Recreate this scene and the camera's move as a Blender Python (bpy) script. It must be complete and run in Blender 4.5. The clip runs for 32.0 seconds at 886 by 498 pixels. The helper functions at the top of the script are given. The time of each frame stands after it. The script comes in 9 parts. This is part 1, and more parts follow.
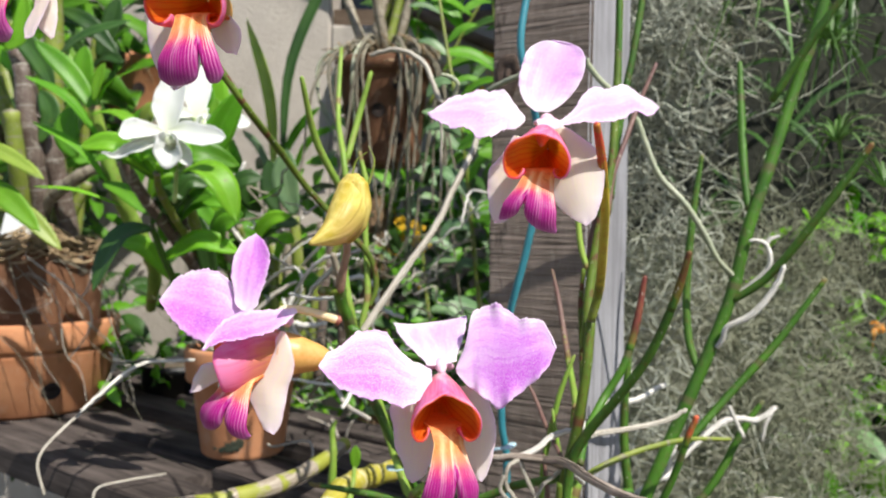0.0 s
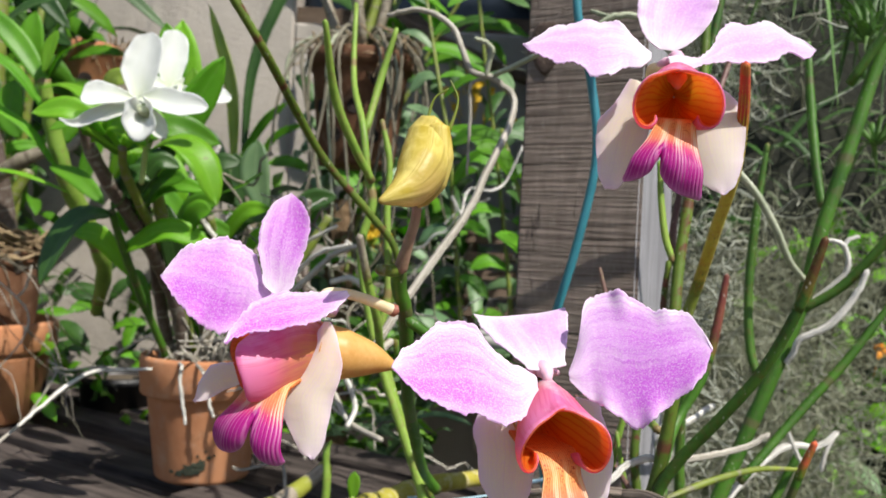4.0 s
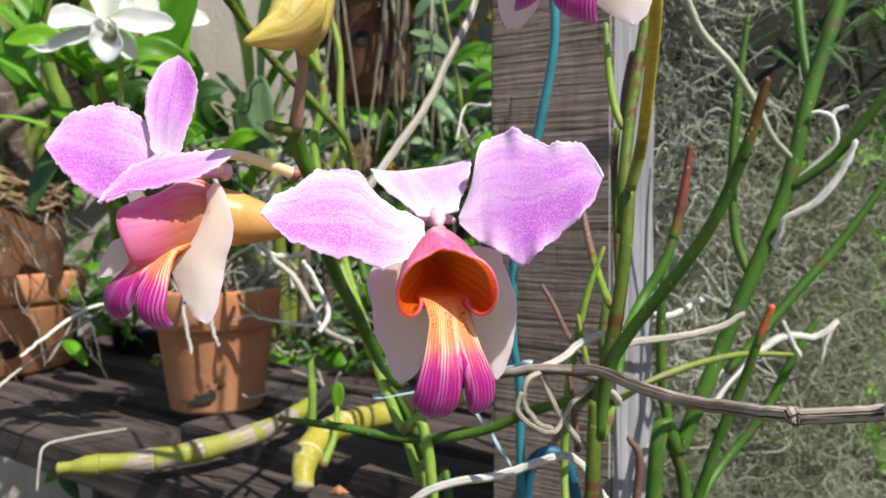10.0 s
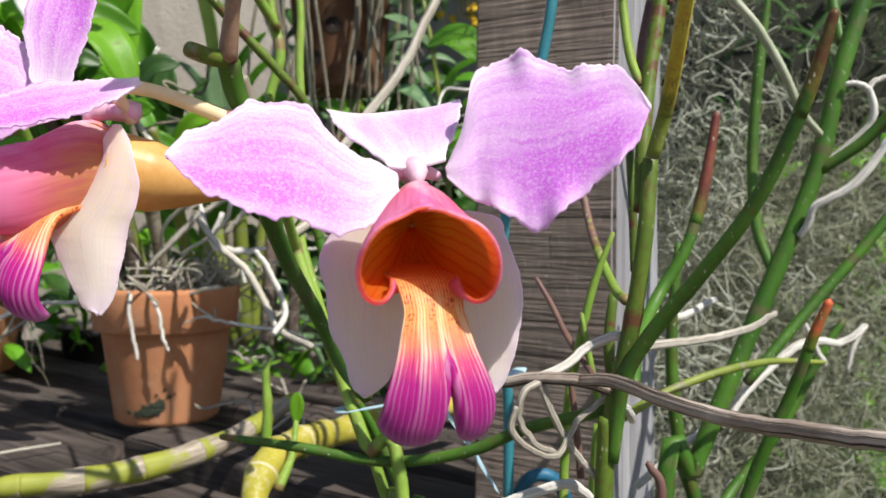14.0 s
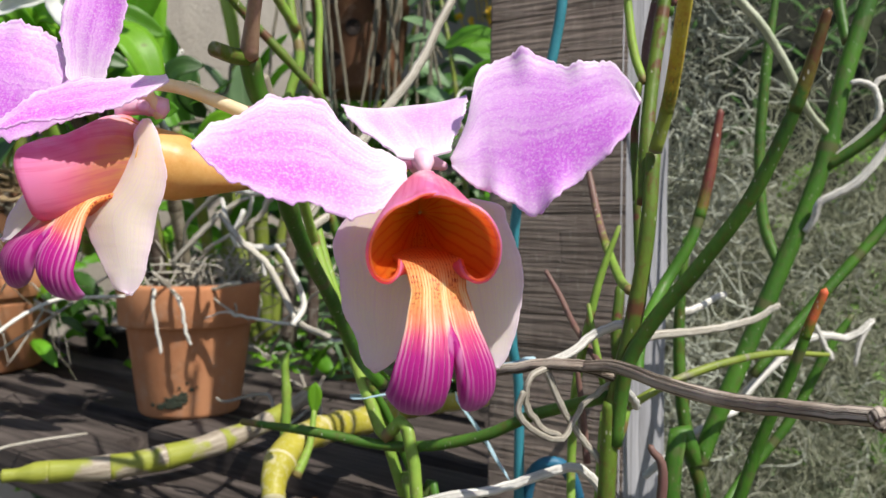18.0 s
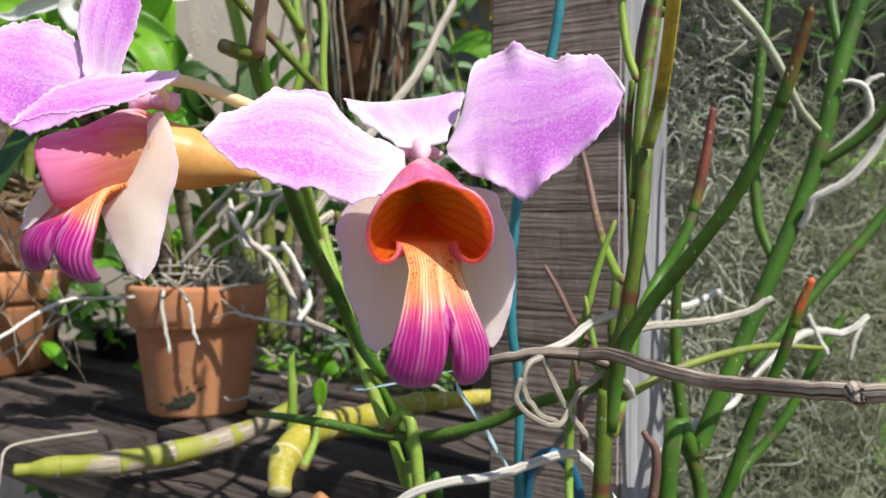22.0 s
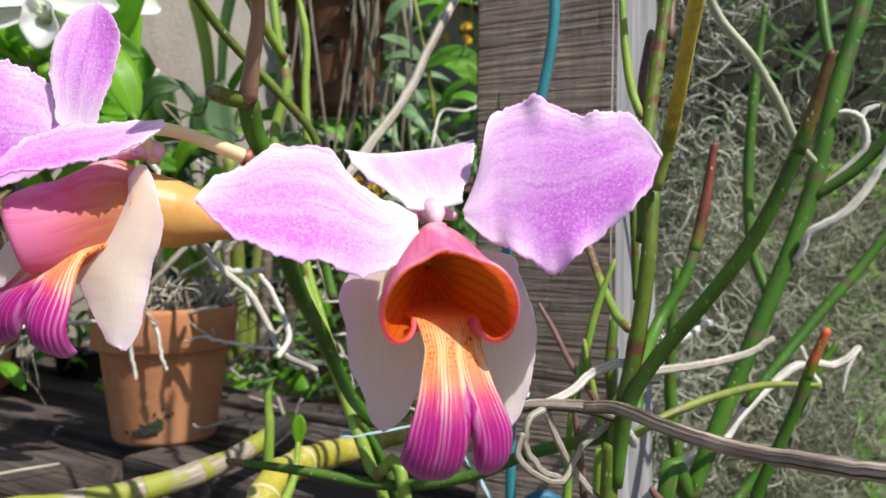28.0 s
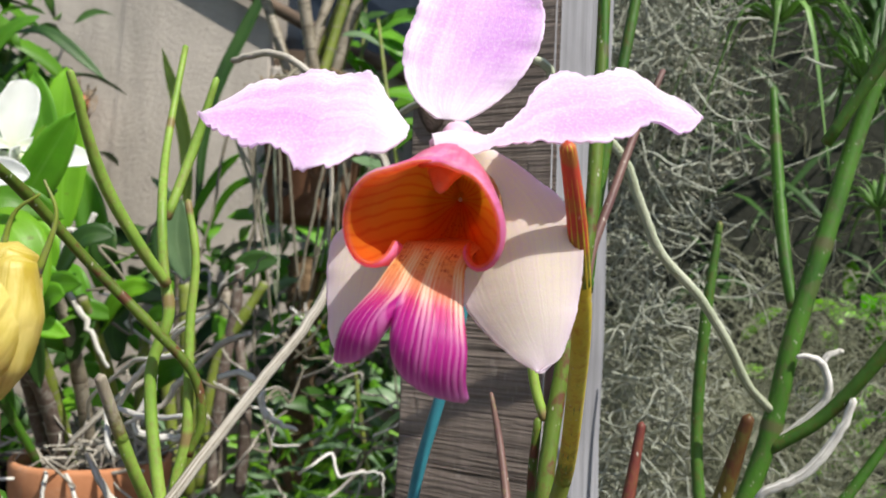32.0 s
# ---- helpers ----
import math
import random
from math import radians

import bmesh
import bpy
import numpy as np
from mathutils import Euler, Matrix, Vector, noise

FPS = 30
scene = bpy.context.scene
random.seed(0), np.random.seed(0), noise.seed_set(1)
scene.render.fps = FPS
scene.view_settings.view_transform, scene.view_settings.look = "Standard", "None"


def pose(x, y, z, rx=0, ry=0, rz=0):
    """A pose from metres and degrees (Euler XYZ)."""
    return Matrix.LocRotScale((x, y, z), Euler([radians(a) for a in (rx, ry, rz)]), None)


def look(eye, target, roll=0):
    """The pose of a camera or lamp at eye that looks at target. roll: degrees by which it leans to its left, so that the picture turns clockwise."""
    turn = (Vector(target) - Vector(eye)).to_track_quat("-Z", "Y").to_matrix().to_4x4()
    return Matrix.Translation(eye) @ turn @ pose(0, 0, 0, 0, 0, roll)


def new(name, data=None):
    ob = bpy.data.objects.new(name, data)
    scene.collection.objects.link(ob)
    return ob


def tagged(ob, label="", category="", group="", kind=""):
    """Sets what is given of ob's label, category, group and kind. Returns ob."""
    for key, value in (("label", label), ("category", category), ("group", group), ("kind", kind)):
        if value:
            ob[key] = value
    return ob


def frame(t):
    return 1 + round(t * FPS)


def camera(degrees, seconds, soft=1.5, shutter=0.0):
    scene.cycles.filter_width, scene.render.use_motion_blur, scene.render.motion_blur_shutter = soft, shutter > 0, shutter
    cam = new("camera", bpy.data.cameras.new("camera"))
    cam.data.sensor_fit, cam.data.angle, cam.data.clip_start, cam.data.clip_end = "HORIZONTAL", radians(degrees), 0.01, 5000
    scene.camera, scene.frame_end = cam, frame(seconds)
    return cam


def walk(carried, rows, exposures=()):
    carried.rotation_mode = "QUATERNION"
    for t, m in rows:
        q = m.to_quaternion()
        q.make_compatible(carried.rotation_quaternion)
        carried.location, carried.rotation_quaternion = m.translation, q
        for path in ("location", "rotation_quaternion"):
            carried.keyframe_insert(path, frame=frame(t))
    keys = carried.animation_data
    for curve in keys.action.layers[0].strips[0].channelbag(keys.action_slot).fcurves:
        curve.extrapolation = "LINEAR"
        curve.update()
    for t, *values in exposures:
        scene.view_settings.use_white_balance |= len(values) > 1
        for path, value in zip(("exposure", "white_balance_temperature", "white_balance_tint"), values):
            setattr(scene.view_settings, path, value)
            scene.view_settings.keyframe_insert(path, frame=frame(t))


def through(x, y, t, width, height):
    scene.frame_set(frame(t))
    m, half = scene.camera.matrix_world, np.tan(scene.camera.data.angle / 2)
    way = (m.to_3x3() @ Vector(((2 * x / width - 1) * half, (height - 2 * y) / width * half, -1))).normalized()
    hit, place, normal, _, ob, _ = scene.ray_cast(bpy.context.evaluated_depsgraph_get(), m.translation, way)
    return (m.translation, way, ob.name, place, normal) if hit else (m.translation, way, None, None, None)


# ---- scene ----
cam = camera(55.8, 32.0)
PATH = [
    (0, (0.03, -0.001, 1.227), (-0.044, 1.997, 1.185), 1.0),
    (0.5, (0.031, 0.002, 1.212), (-0.062, 2.0, 1.174), 1.2),
    (1, (0.027, 0.005, 1.199), (-0.03, 2.003, 1.149), 1.3),
    (1.5, (0.025, 0.017, 1.191), (0.003, 2.016, 1.125), 1.1),
    (2, (0.022, 0.031, 1.192), (0.026, 2.03, 1.117), 0.6),
    (2.5, (0.019, 0.044, 1.196), (0.029, 2.043, 1.125), 0.8),
    (4.5, (-0.03, 0.072, 1.224), (0.048, 2.07, 1.258), 3.1),
    (5, (-0.049, 0.085, 1.244), (-0.044, 2.084, 1.293), 3.4),
    (5.5, (-0.058, 0.096, 1.268), (-0.132, 2.093, 1.353), 4.8),
    (6, (-0.057, 0.101, 1.285), (-0.137, 2.097, 1.367), 3.9),
    (6.5, (-0.051, 0.096, 1.289), (-0.126, 2.093, 1.366), 3.4),
    (7, (-0.033, 0.082, 1.265), (-0.087, 2.081, 1.305), 2.6),
    (7.5, (-0.006, 0.062, 1.244), (-0.023, 2.062, 1.234), 1.2),
    (8, (0.017, 0.052, 1.219), (-0.028, 2.052, 1.204), 1.2),
    (8.5, (0.033, 0.055, 1.209), (-0.013, 2.054, 1.161), 0.3),
    (9, (0.04, 0.059, 1.202), (-0.028, 2.057, 1.142), 0.3),
    (9.5, (0.037, 0.065, 1.192), (-0.032, 2.062, 1.118), 0.1),
    (10, (0.027, 0.074, 1.187), (-0.031, 2.071, 1.091), -0.3),
    (10.5, (0.023, 0.082, 1.185), (-0.004, 2.08, 1.099), -0.5),
    (11, (0.022, 0.092, 1.182), (0.017, 2.09, 1.097), -0.7),
    (11.5, (0.02, 0.099, 1.177), (0.033, 2.097, 1.097), -0.4),
    (12, (0.024, 0.098, 1.175), (0.068, 2.096, 1.104), -0.4),
    (12.5, (0.025, 0.094, 1.176), (0.037, 2.092, 1.087), -0.7),
    (13, (0.025, 0.113, 1.172), (0.036, 2.111, 1.082), 0.1),
    (13.5, (0.024, 0.123, 1.177), (0.032, 2.122, 1.103), 0.2),
    (15.5, (0.027, 0.124, 1.178), (0.01, 2.122, 1.085), 0.6),
    (16, (0.027, 0.123, 1.177), (0.004, 2.121, 1.091), 0.6),
    (16.5, (0.032, 0.122, 1.174), (0.019, 2.12, 1.087), 0.5),
    (17, (0.031, 0.121, 1.174), (0.007, 2.119, 1.093), 0.2),
    (17.5, (0.028, 0.115, 1.175), (-0.005, 2.113, 1.099), 0.3),
    (18, (0.027, 0.114, 1.175), (-0.016, 2.112, 1.103), 0.4),
    (18.5, (0.029, 0.113, 1.176), (-0.017, 2.111, 1.117), 0.2),
    (19, (0.027, 0.115, 1.173), (-0.018, 2.113, 1.107), 0.5),
    (19.5, (0.028, 0.113, 1.174), (-0.01, 2.112, 1.123), 0.6),
    (20, (0.028, 0.11, 1.175), (-0.012, 2.109, 1.121), 0.5),
    (20.5, (0.03, 0.109, 1.173), (-0.009, 2.108, 1.118), 0.7),
    (21, (0.03, 0.108, 1.173), (-0.021, 2.106, 1.123), 0.2),
    (21.5, (0.032, 0.106, 1.172), (-0.014, 2.105, 1.127), 0.6),
    (22, (0.029, 0.106, 1.171), (-0.03, 2.104, 1.118), 0.3),
    (22.5, (0.03, 0.108, 1.171), (-0.035, 2.106, 1.115), 0.2),
    (23, (0.031, 0.111, 1.17), (-0.027, 2.109, 1.102), 0.1),
    (23.5, (0.029, 0.11, 1.171), (-0.024, 2.108, 1.113), 0.3),
    (24, (0.03, 0.106, 1.172), (-0.022, 2.105, 1.129), 0.4),
    (24.5, (0.03, 0.104, 1.17), (-0.018, 2.102, 1.116), 0.6),
    (26.5, (0.031, 0.104, 1.169), (0.003, 2.102, 1.106), 0.5),
    (27, (0.023, 0.103, 1.173), (0.002, 2.102, 1.13), 0.8),
    (27.5, (0.013, 0.106, 1.176), (0.003, 2.106, 1.136), 0.8),
    (28, (0.02, 0.119, 1.182), (0.048, 2.118, 1.136), 0.3),
    (28.5, (0.021, 0.129, 1.191), (0.049, 2.129, 1.168), 0.8),
    (29, (0.023, 0.138, 1.204), (0.042, 2.138, 1.205), 0.8),
    (29.5, (0.026, 0.14, 1.215), (0.04, 2.14, 1.242), 0.7),
    (30, (0.034, 0.141, 1.222), (0.051, 2.141, 1.262), 1.3),
    (30.5, (0.043, 0.146, 1.228), (0.047, 2.146, 1.268), 1.7),
    (31, (0.048, 0.147, 1.235), (0.03, 2.146, 1.308), 2.4),
    (31.5, (0.049, 0.147, 1.239), (0.04, 2.145, 1.333), 2.7),
    (32, (0.051, 0.152, 1.241), (0.06, 2.15, 1.342), 2.5),
]

cam.data.dof.use_dof = True
cam.data.dof.focus_distance = 0.165
cam.data.dof.aperture_fstop = 39
walk(cam, [(t, look(eye, target, roll)) for t, eye, target, roll in PATH], [(0.0, 0.58), (2.5, 0.62), (5.0, 0.26), (6.0, 0.32), (7.5, 0.27), (9.0, 0.42), (13.0, 0.43), (16.0, 0.36), (20.0, 0.38), (24.0, 0.42), (27.0, 0.44), (28.0, 0.38), (29.0, 0.12), (30.0, 0.22), (31.0, 0.44), (32.0, 0.39)])

# ---- daylight: a high sun over the viewer's right shoulder, blue sky ----
SUN_WAY = Vector((0.42, -0.44, 0.80)).normalized()
world = bpy.data.worlds.new("sky")
scene.world = world
world.use_nodes = True
_sky = world.node_tree.nodes.new("ShaderNodeTexSky")
_sky.sky_type = "NISHITA"
_sky.sun_disc = False
_sky.sun_elevation = math.asin(SUN_WAY.z)
_sky.sun_rotation = math.atan2(SUN_WAY.x, SUN_WAY.y)
_bg = world.node_tree.nodes["Background"]
_bg.inputs["Strength"].default_value = 0.096
world.node_tree.links.new(_sky.outputs[0], _bg.inputs["Color"])
sun = new("sun", bpy.data.lights.new("sun", "SUN"))
sun.data.energy = 5.0
sun.data.angle = radians(0.55)
sun.data.color = (1.0, 0.95, 0.87)
sun.matrix_world = look(SUN_WAY * 6, (0, 0, 0))


# ---- material helpers ----
class Net:
    def __init__(self, name):
        self.m = bpy.data.materials.new(name)
        self.m.use_nodes = True
        self.t = self.m.node_tree
        self.t.nodes.clear()
        self.out = self.t.nodes.new("ShaderNodeOutputMaterial")
        self.coord = self.t.nodes.new("ShaderNodeTexCoord")

    def put(self, socket, value):
        if hasattr(value, "is_linked"):
            self.t.links.new(value, socket)
        elif isinstance(value, tuple) and len(value) == 3 and socket.type == "RGBA":
            socket.default_value = (*value, 1)
        else:
            socket.default_value = value

    def node(self, kind, out=0, **ins):
        n = self.t.nodes.new("ShaderNode" + kind)
        if "_operation" in ins:
            n.operation = ins["_operation"]
        if "_use_clamp" in ins:
            n.use_clamp = ins["_use_clamp"]
        if "_data_type" in ins:
            n.data_type = ins["_data_type"]
        if "_blend_type" in ins:
            n.blend_type = ins["_blend_type"]
        for k, v in ins.items():
            if k[0] != "_":
                key = int(k[1:]) if k[0] == "i" and k[1:].isdigit() else k.replace("_", " ")
                self.put(n.inputs[key], v)
        return n.outputs[out]

    def math(self, op, a, b=0.0, clamp=False):
        return self.node("Math", _operation=op, _use_clamp=clamp, i0=a, i1=b)

    def mix(self, fac, a, b, mode="MIX"):
        return self.node("Mix", 2, _data_type="RGBA", _blend_type=mode, i0=fac, i6=a, i7=b)

    def ramp(self, fac, *stops):
        n = self.t.nodes.new("ShaderNodeValToRGB")
        e = n.color_ramp.elements
        while len(e) < len(stops):
            e.new(0.5)
        for el, (p, c) in zip(e, stops):
            el.position = p
            el.color = (*c, 1) if isinstance(c, tuple) else (c, c, c, 1)
        self.put(n.inputs[0], fac)
        return n.outputs[0]

    def noise(self, scale, detail=4.0, rough=0.55, vec=None, stretch=None, warp=0.0, out=0):
        v = vec if vec is not None else self.coord.outputs["Object"]
        if stretch:
            v = self.node("Mapping", Vector=v, Scale=stretch)
        return self.node("TexNoise", out, Vector=v, Scale=scale, Detail=detail, Roughness=rough, Distortion=warp)

    def bump(self, height, strength=0.4, dist=0.001):
        return self.node("Bump", Height=height, Strength=strength, Distance=dist)

    def uv(self):
        s = self.t.nodes.new("ShaderNodeSeparateXYZ")
        self.t.links.new(self.coord.outputs["UV"], s.inputs[0])
        return s.outputs[0], s.outputs[1]

    def random(self):
        return self.t.nodes.new("ShaderNodeObjectInfo").outputs["Random"]

    def island(self):
        return self.t.nodes.new("ShaderNodeNewGeometry").outputs["Random Per Island"]

    def finish(self, color, rough=0.6, normal=None, through=0.0, glow=None, metallic=0.0, spec=0.5, coat=0.0):
        n = self.t.nodes.new("ShaderNodeBsdfPrincipled")
        self.put(n.inputs["Base Color"], color)
        self.put(n.inputs["Roughness"], rough)
        self.put(n.inputs["Metallic"], metallic)
        self.put(n.inputs["Specular IOR Level"], spec)
        self.put(n.inputs["Coat Weight"], coat)
        if normal is not None:
            self.put(n.inputs["Normal"], normal)
        shader = n.outputs[0]
        if through:
            tr = self.t.nodes.new("ShaderNodeBsdfTranslucent")
            self.put(tr.inputs["Color"], glow if glow is not None else color)
            mx = self.t.nodes.new("ShaderNodeMixShader")
            mx.inputs[0].default_value = through
            self.t.links.new(shader, mx.inputs[1])
            self.t.links.new(tr.outputs[0], mx.inputs[2])
            shader = mx.outputs[0]
        self.t.links.new(shader, self.out.inputs[0])
        return self.m


def plain(name, a, b, scale=60, fine=400, rough=0.7, bump=0.3, dist=0.0005, through=0.0, stretch=None, spec=0.4, vary=0.0):
    """A surface of two tones, mottled at two scales."""
    k = Net(name)
    big = k.noise(scale, 5, 0.6, stretch=stretch)
    small = k.noise(fine, 3, 0.6, stretch=stretch)
    f = k.math("ADD", k.math("MULTIPLY", big, 0.65), k.math("MULTIPLY", small, 0.35))
    f = k.ramp(f, (0.36, 0.0), (0.64, 1.0))
    c = k.mix(f, a, b)
    if vary:
        g = k.math("ADD", 1 - vary, k.math("MULTIPLY", k.random(), 2 * vary))
        c = k.mix(1.0, c, k.node("CombineColor", Red=g, Green=g, Blue=g), "MULTIPLY")
    return k.finish(c, rough, k.bump(small, bump, dist), through, spec=spec)


# ---- mesh helpers ----
def mesh_object(name, verts, faces, mats, parent=None, uv=None, smooth=True, label="", index=None):
    me = bpy.data.meshes.new(name)
    me.from_pydata([tuple(map(float, v)) for v in verts], [], faces)
    for m in (mats if isinstance(mats, (list, tuple)) else [mats]):
        me.materials.append(m)
    if uv is not None:
        layer = me.uv_layers.new(name="UVMap")
        loops = np.empty(len(me.loops), dtype=np.int32)
        me.loops.foreach_get("vertex_index", loops)
        layer.data.foreach_set("uv", np.asarray(uv, dtype=np.float32)[loops].ravel())
    if smooth:
        me.polygons.foreach_set("use_smooth", [True] * len(me.polygons))
    if index is not None:
        me.polygons.foreach_set("material_index", index)
    ob = new(name, me)
    if parent is not None:
        ob.parent = parent
    if label:
        ob["label"] = label
    return ob


def part(name, bm, material, parent, label="", smooth=False):
    me = bpy.data.meshes.new(name)
    bm.to_mesh(me)
    bm.free()
    me.materials.append(material)
    if smooth:
        me.polygons.foreach_set("use_smooth", [True] * len(me.polygons))
    ob = new(name, me)
    ob.parent = parent
    if label:
        ob["label"] = label
    return ob


def thing(name, label, category, at=(0, 0, 0), group="", kind=""):
    ob = new(name)
    ob.location = at
    ob.empty_display_size = 0.01
    tagged(ob, label, category, group, kind)
    return ob


def smooth_path(points, per=6):
    """Catmull-Rom through the points."""
    p = np.array(points, dtype=float)
    if len(p) == 2:
        s = np.linspace(0, 1, per + 1)[:, None]
        return p[0] * (1 - s) + p[1] * s
    q = np.vstack([2 * p[0] - p[1], p, 2 * p[-1] - p[-2]])
    out = []
    for i in range(1, len(q) - 2):
        t = np.linspace(0, 1, per, endpoint=False)[:, None]
        a, b, c, d = q[i - 1], q[i], q[i + 1], q[i + 2]
        out.append(0.5 * ((2 * b) + (c - a) * t + (2 * a - 5 * b + 4 * c - d) * t ** 2 + (3 * b - a - 3 * c + d) * t ** 3))
    return np.vstack(out + [p[-1:]])


def tube_data(points, radii, sides=8, per=6, nodes=0.0, wobble=0.0, tip=True, flat=1.0, seed=0, open_start=False):
    """A tube along a smooth path. radii: one value or (start, end) or one a point; nodes: spacing of swollen joints."""
    c = smooth_path(points, per)
    n = len(c)
    rng = np.random.default_rng(seed + 7)
    if wobble:
        c = c + rng.normal(0, wobble, c.shape) * np.linspace(0, 1, n)[:, None].clip(0, 1)
    seg = np.linalg.norm(np.diff(c, axis=0), axis=1)
    along = np.concatenate([[0], np.cumsum(seg)])
    if np.isscalar(radii):
        r = np.full(n, float(radii))
    else:
        r = np.interp(np.linspace(0, 1, n), np.linspace(0, 1, len(radii)), radii)
    if nodes:
        phase = (along % nodes) / nodes
        near = np.minimum(phase, 1 - phase) * nodes
        r = r * (1 + 0.16 * np.exp(-(near / 0.0022) ** 2))
    tan = np.gradient(c, axis=0)
    tan /= np.linalg.norm(tan, axis=1)[:, None] + 1e-12
    ref = np.array([0.0, -1.0, 0.15]) if abs(tan[0][1]) < 0.85 else np.array([1.0, 0.0, 0.0])
    u = ref - tan[0] * (ref @ tan[0])
    u /= np.linalg.norm(u)
    verts, uv = [], []
    ang = np.linspace(0, 2 * np.pi, sides, endpoint=False)
    for i in range(n):
        u = u - tan[i] * (u @ tan[i])
        u /= np.linalg.norm(u)
        w = np.cross(tan[i], u)
        ring = c[i] + r[i] * (np.cos(ang)[:, None] * u + flat * np.sin(ang)[:, None] * w)
        verts.append(ring)
        uv += [(along[i], a / (2 * np.pi)) for a in ang]
    verts = np.vstack(verts)
    faces = [(i * sides + k, i * sides + (k + 1) % sides, (i + 1) * sides + (k + 1) % sides, (i + 1) * sides + k) for i in range(n - 1) for k in range(sides)]
    ends = np.vstack([c[0] - tan[0] * r[0] * 0.35, c[-1] + tan[-1] * r[-1] * (0.9 if tip else 0.2)])
    b, e = len(verts), len(verts) + 1
    verts = np.vstack([verts, ends])
    uv += [(0, 0), (along[-1], 0)]
    if not open_start:
        faces += [(b, (k + 1) % sides, k) for k in range(sides)]
    faces += [(e, (n - 1) * sides + k, (n - 1) * sides + (k + 1) % sides) for k in range(sides)]
    return verts, faces, uv


def tube(name, points, radii, material, parent=None, label="", **kw):
    v, f, uv = tube_data(points, radii, **kw)
    return mesh_object(name, v, f, material, parent, uv, True, label)


def joined(pieces):
    """Several (verts, faces, uv) in one."""
    vs, fs, us, k = [], [], [], 0
    for v, f, u in pieces:
        vs.append(np.asarray(v, dtype=float))
        fs += [tuple(i + k for i in q) for q in f]
        us += list(u)
        k += len(v)
    return np.vstack(vs), fs, us


def shell_data(P, thick):
    """A thin closed sheet from a grid of points (nu, nv, 3), seen side first."""
    nu, nv = P.shape[:2]
    du, dv = np.gradient(P, axis=0), np.gradient(P, axis=1)
    nrm = np.cross(du, dv)
    nrm /= np.linalg.norm(nrm, axis=2)[:, :, None] + 1e-12
    edge = np.ones((nu, nv, 1))
    edge[0], edge[-1], edge[:, 0], edge[:, -1] = 0.5, 0.5, 0.5, 0.5
    Q = P - nrm * thick * edge
    U, V = np.meshgrid(np.linspace(0, 1, nu), np.linspace(0, 1, nv), indexing="ij")
    verts = np.vstack([P.reshape(-1, 3), Q.reshape(-1, 3)])
    uv = list(zip(U.ravel(), V.ravel())) * 2
    m = nu * nv
    faces, index = [], []
    for i in range(nu - 1):
        for j in range(nv - 1):
            a = i * nv + j
            faces.append((a, a + nv, a + nv + 1, a + 1))
            index.append(0)
            faces.append((m + a, m + a + 1, m + a + nv + 1, m + a + nv))
            index.append(1)
    rim = [j for j in range(nv)] + [i * nv + nv - 1 for i in range(1, nu)] + [(nu - 1) * nv + j for j in range(nv - 2, -1, -1)] + [i * nv for i in range(nu - 2, 0, -1)]
    for a, b in zip(rim, rim[1:] + rim[:1]):
        faces.append((a, b, m + b, m + a))
        index.append(0)
    return verts, faces, uv, index


def placed(P, m):
    M = np.array(m)
    return P @ M[:3, :3].T + M[:3, 3]


def sheet(name, P, mats, parent, thick=0.0006, label=""):
    v, f, uv, idx = shell_data(P, thick)
    mats = mats if isinstance(mats, (list, tuple)) else [mats]
    return mesh_object(name, v, f, mats, parent, uv, True, label, idx if len(mats) > 1 else None)


def leaf_grid(path, width, fold=0.25, wave=0.0, shape=(0.55, 2.6, 0.8), up=(0, 0, 1), roll=0.0, nu=14, nv=7, seed=0):
    """A leaf along a path: pointed, folded a little along its midrib."""
    c = smooth_path(path, 8)
    keep = np.linspace(0, len(c) - 1, nu)
    c = np.stack([np.interp(keep, np.arange(len(c)), c[:, k]) for k in range(3)], axis=1)
    tan = np.gradient(c, axis=0)
    tan /= np.linalg.norm(tan, axis=1)[:, None] + 1e-12
    u = np.linspace(0, 1, nu)
    a, b, e = shape
    w = np.clip(u, 0.004, 1) ** a * np.clip(1 - u ** b, 0.0004, 1) ** e
    w = w / w.max() * width / 2
    P = np.zeros((nu, nv, 3))
    V = np.linspace(-1, 1, nv)
    rng = np.random.default_rng(seed)
    ph = rng.uniform(0, 6.28)
    for i in range(nu):
        s = np.cross(tan[i], np.array(up, dtype=float))
        s /= np.linalg.norm(s) + 1e-12
        n = np.cross(s, tan[i])
        ca, sa = math.cos(radians(roll)), math.sin(radians(roll))
        s, n = s * ca + n * sa, n * ca - s * sa
        lift = fold * w[i] * np.abs(V) ** 1.3 + wave * width * np.sin(9 * u[i] + ph + 1.3 * np.sign(V)) * np.abs(V) ** 2
        P[i] = c[i] + np.outer(V * w[i], s) + np.outer(lift, n)
    return P


def leaf(path, width, material, parent, name="leaf", thick=0.0007, label="", **kw):
    return sheet(name, leaf_grid(path, width, **kw), material, parent, thick, label)


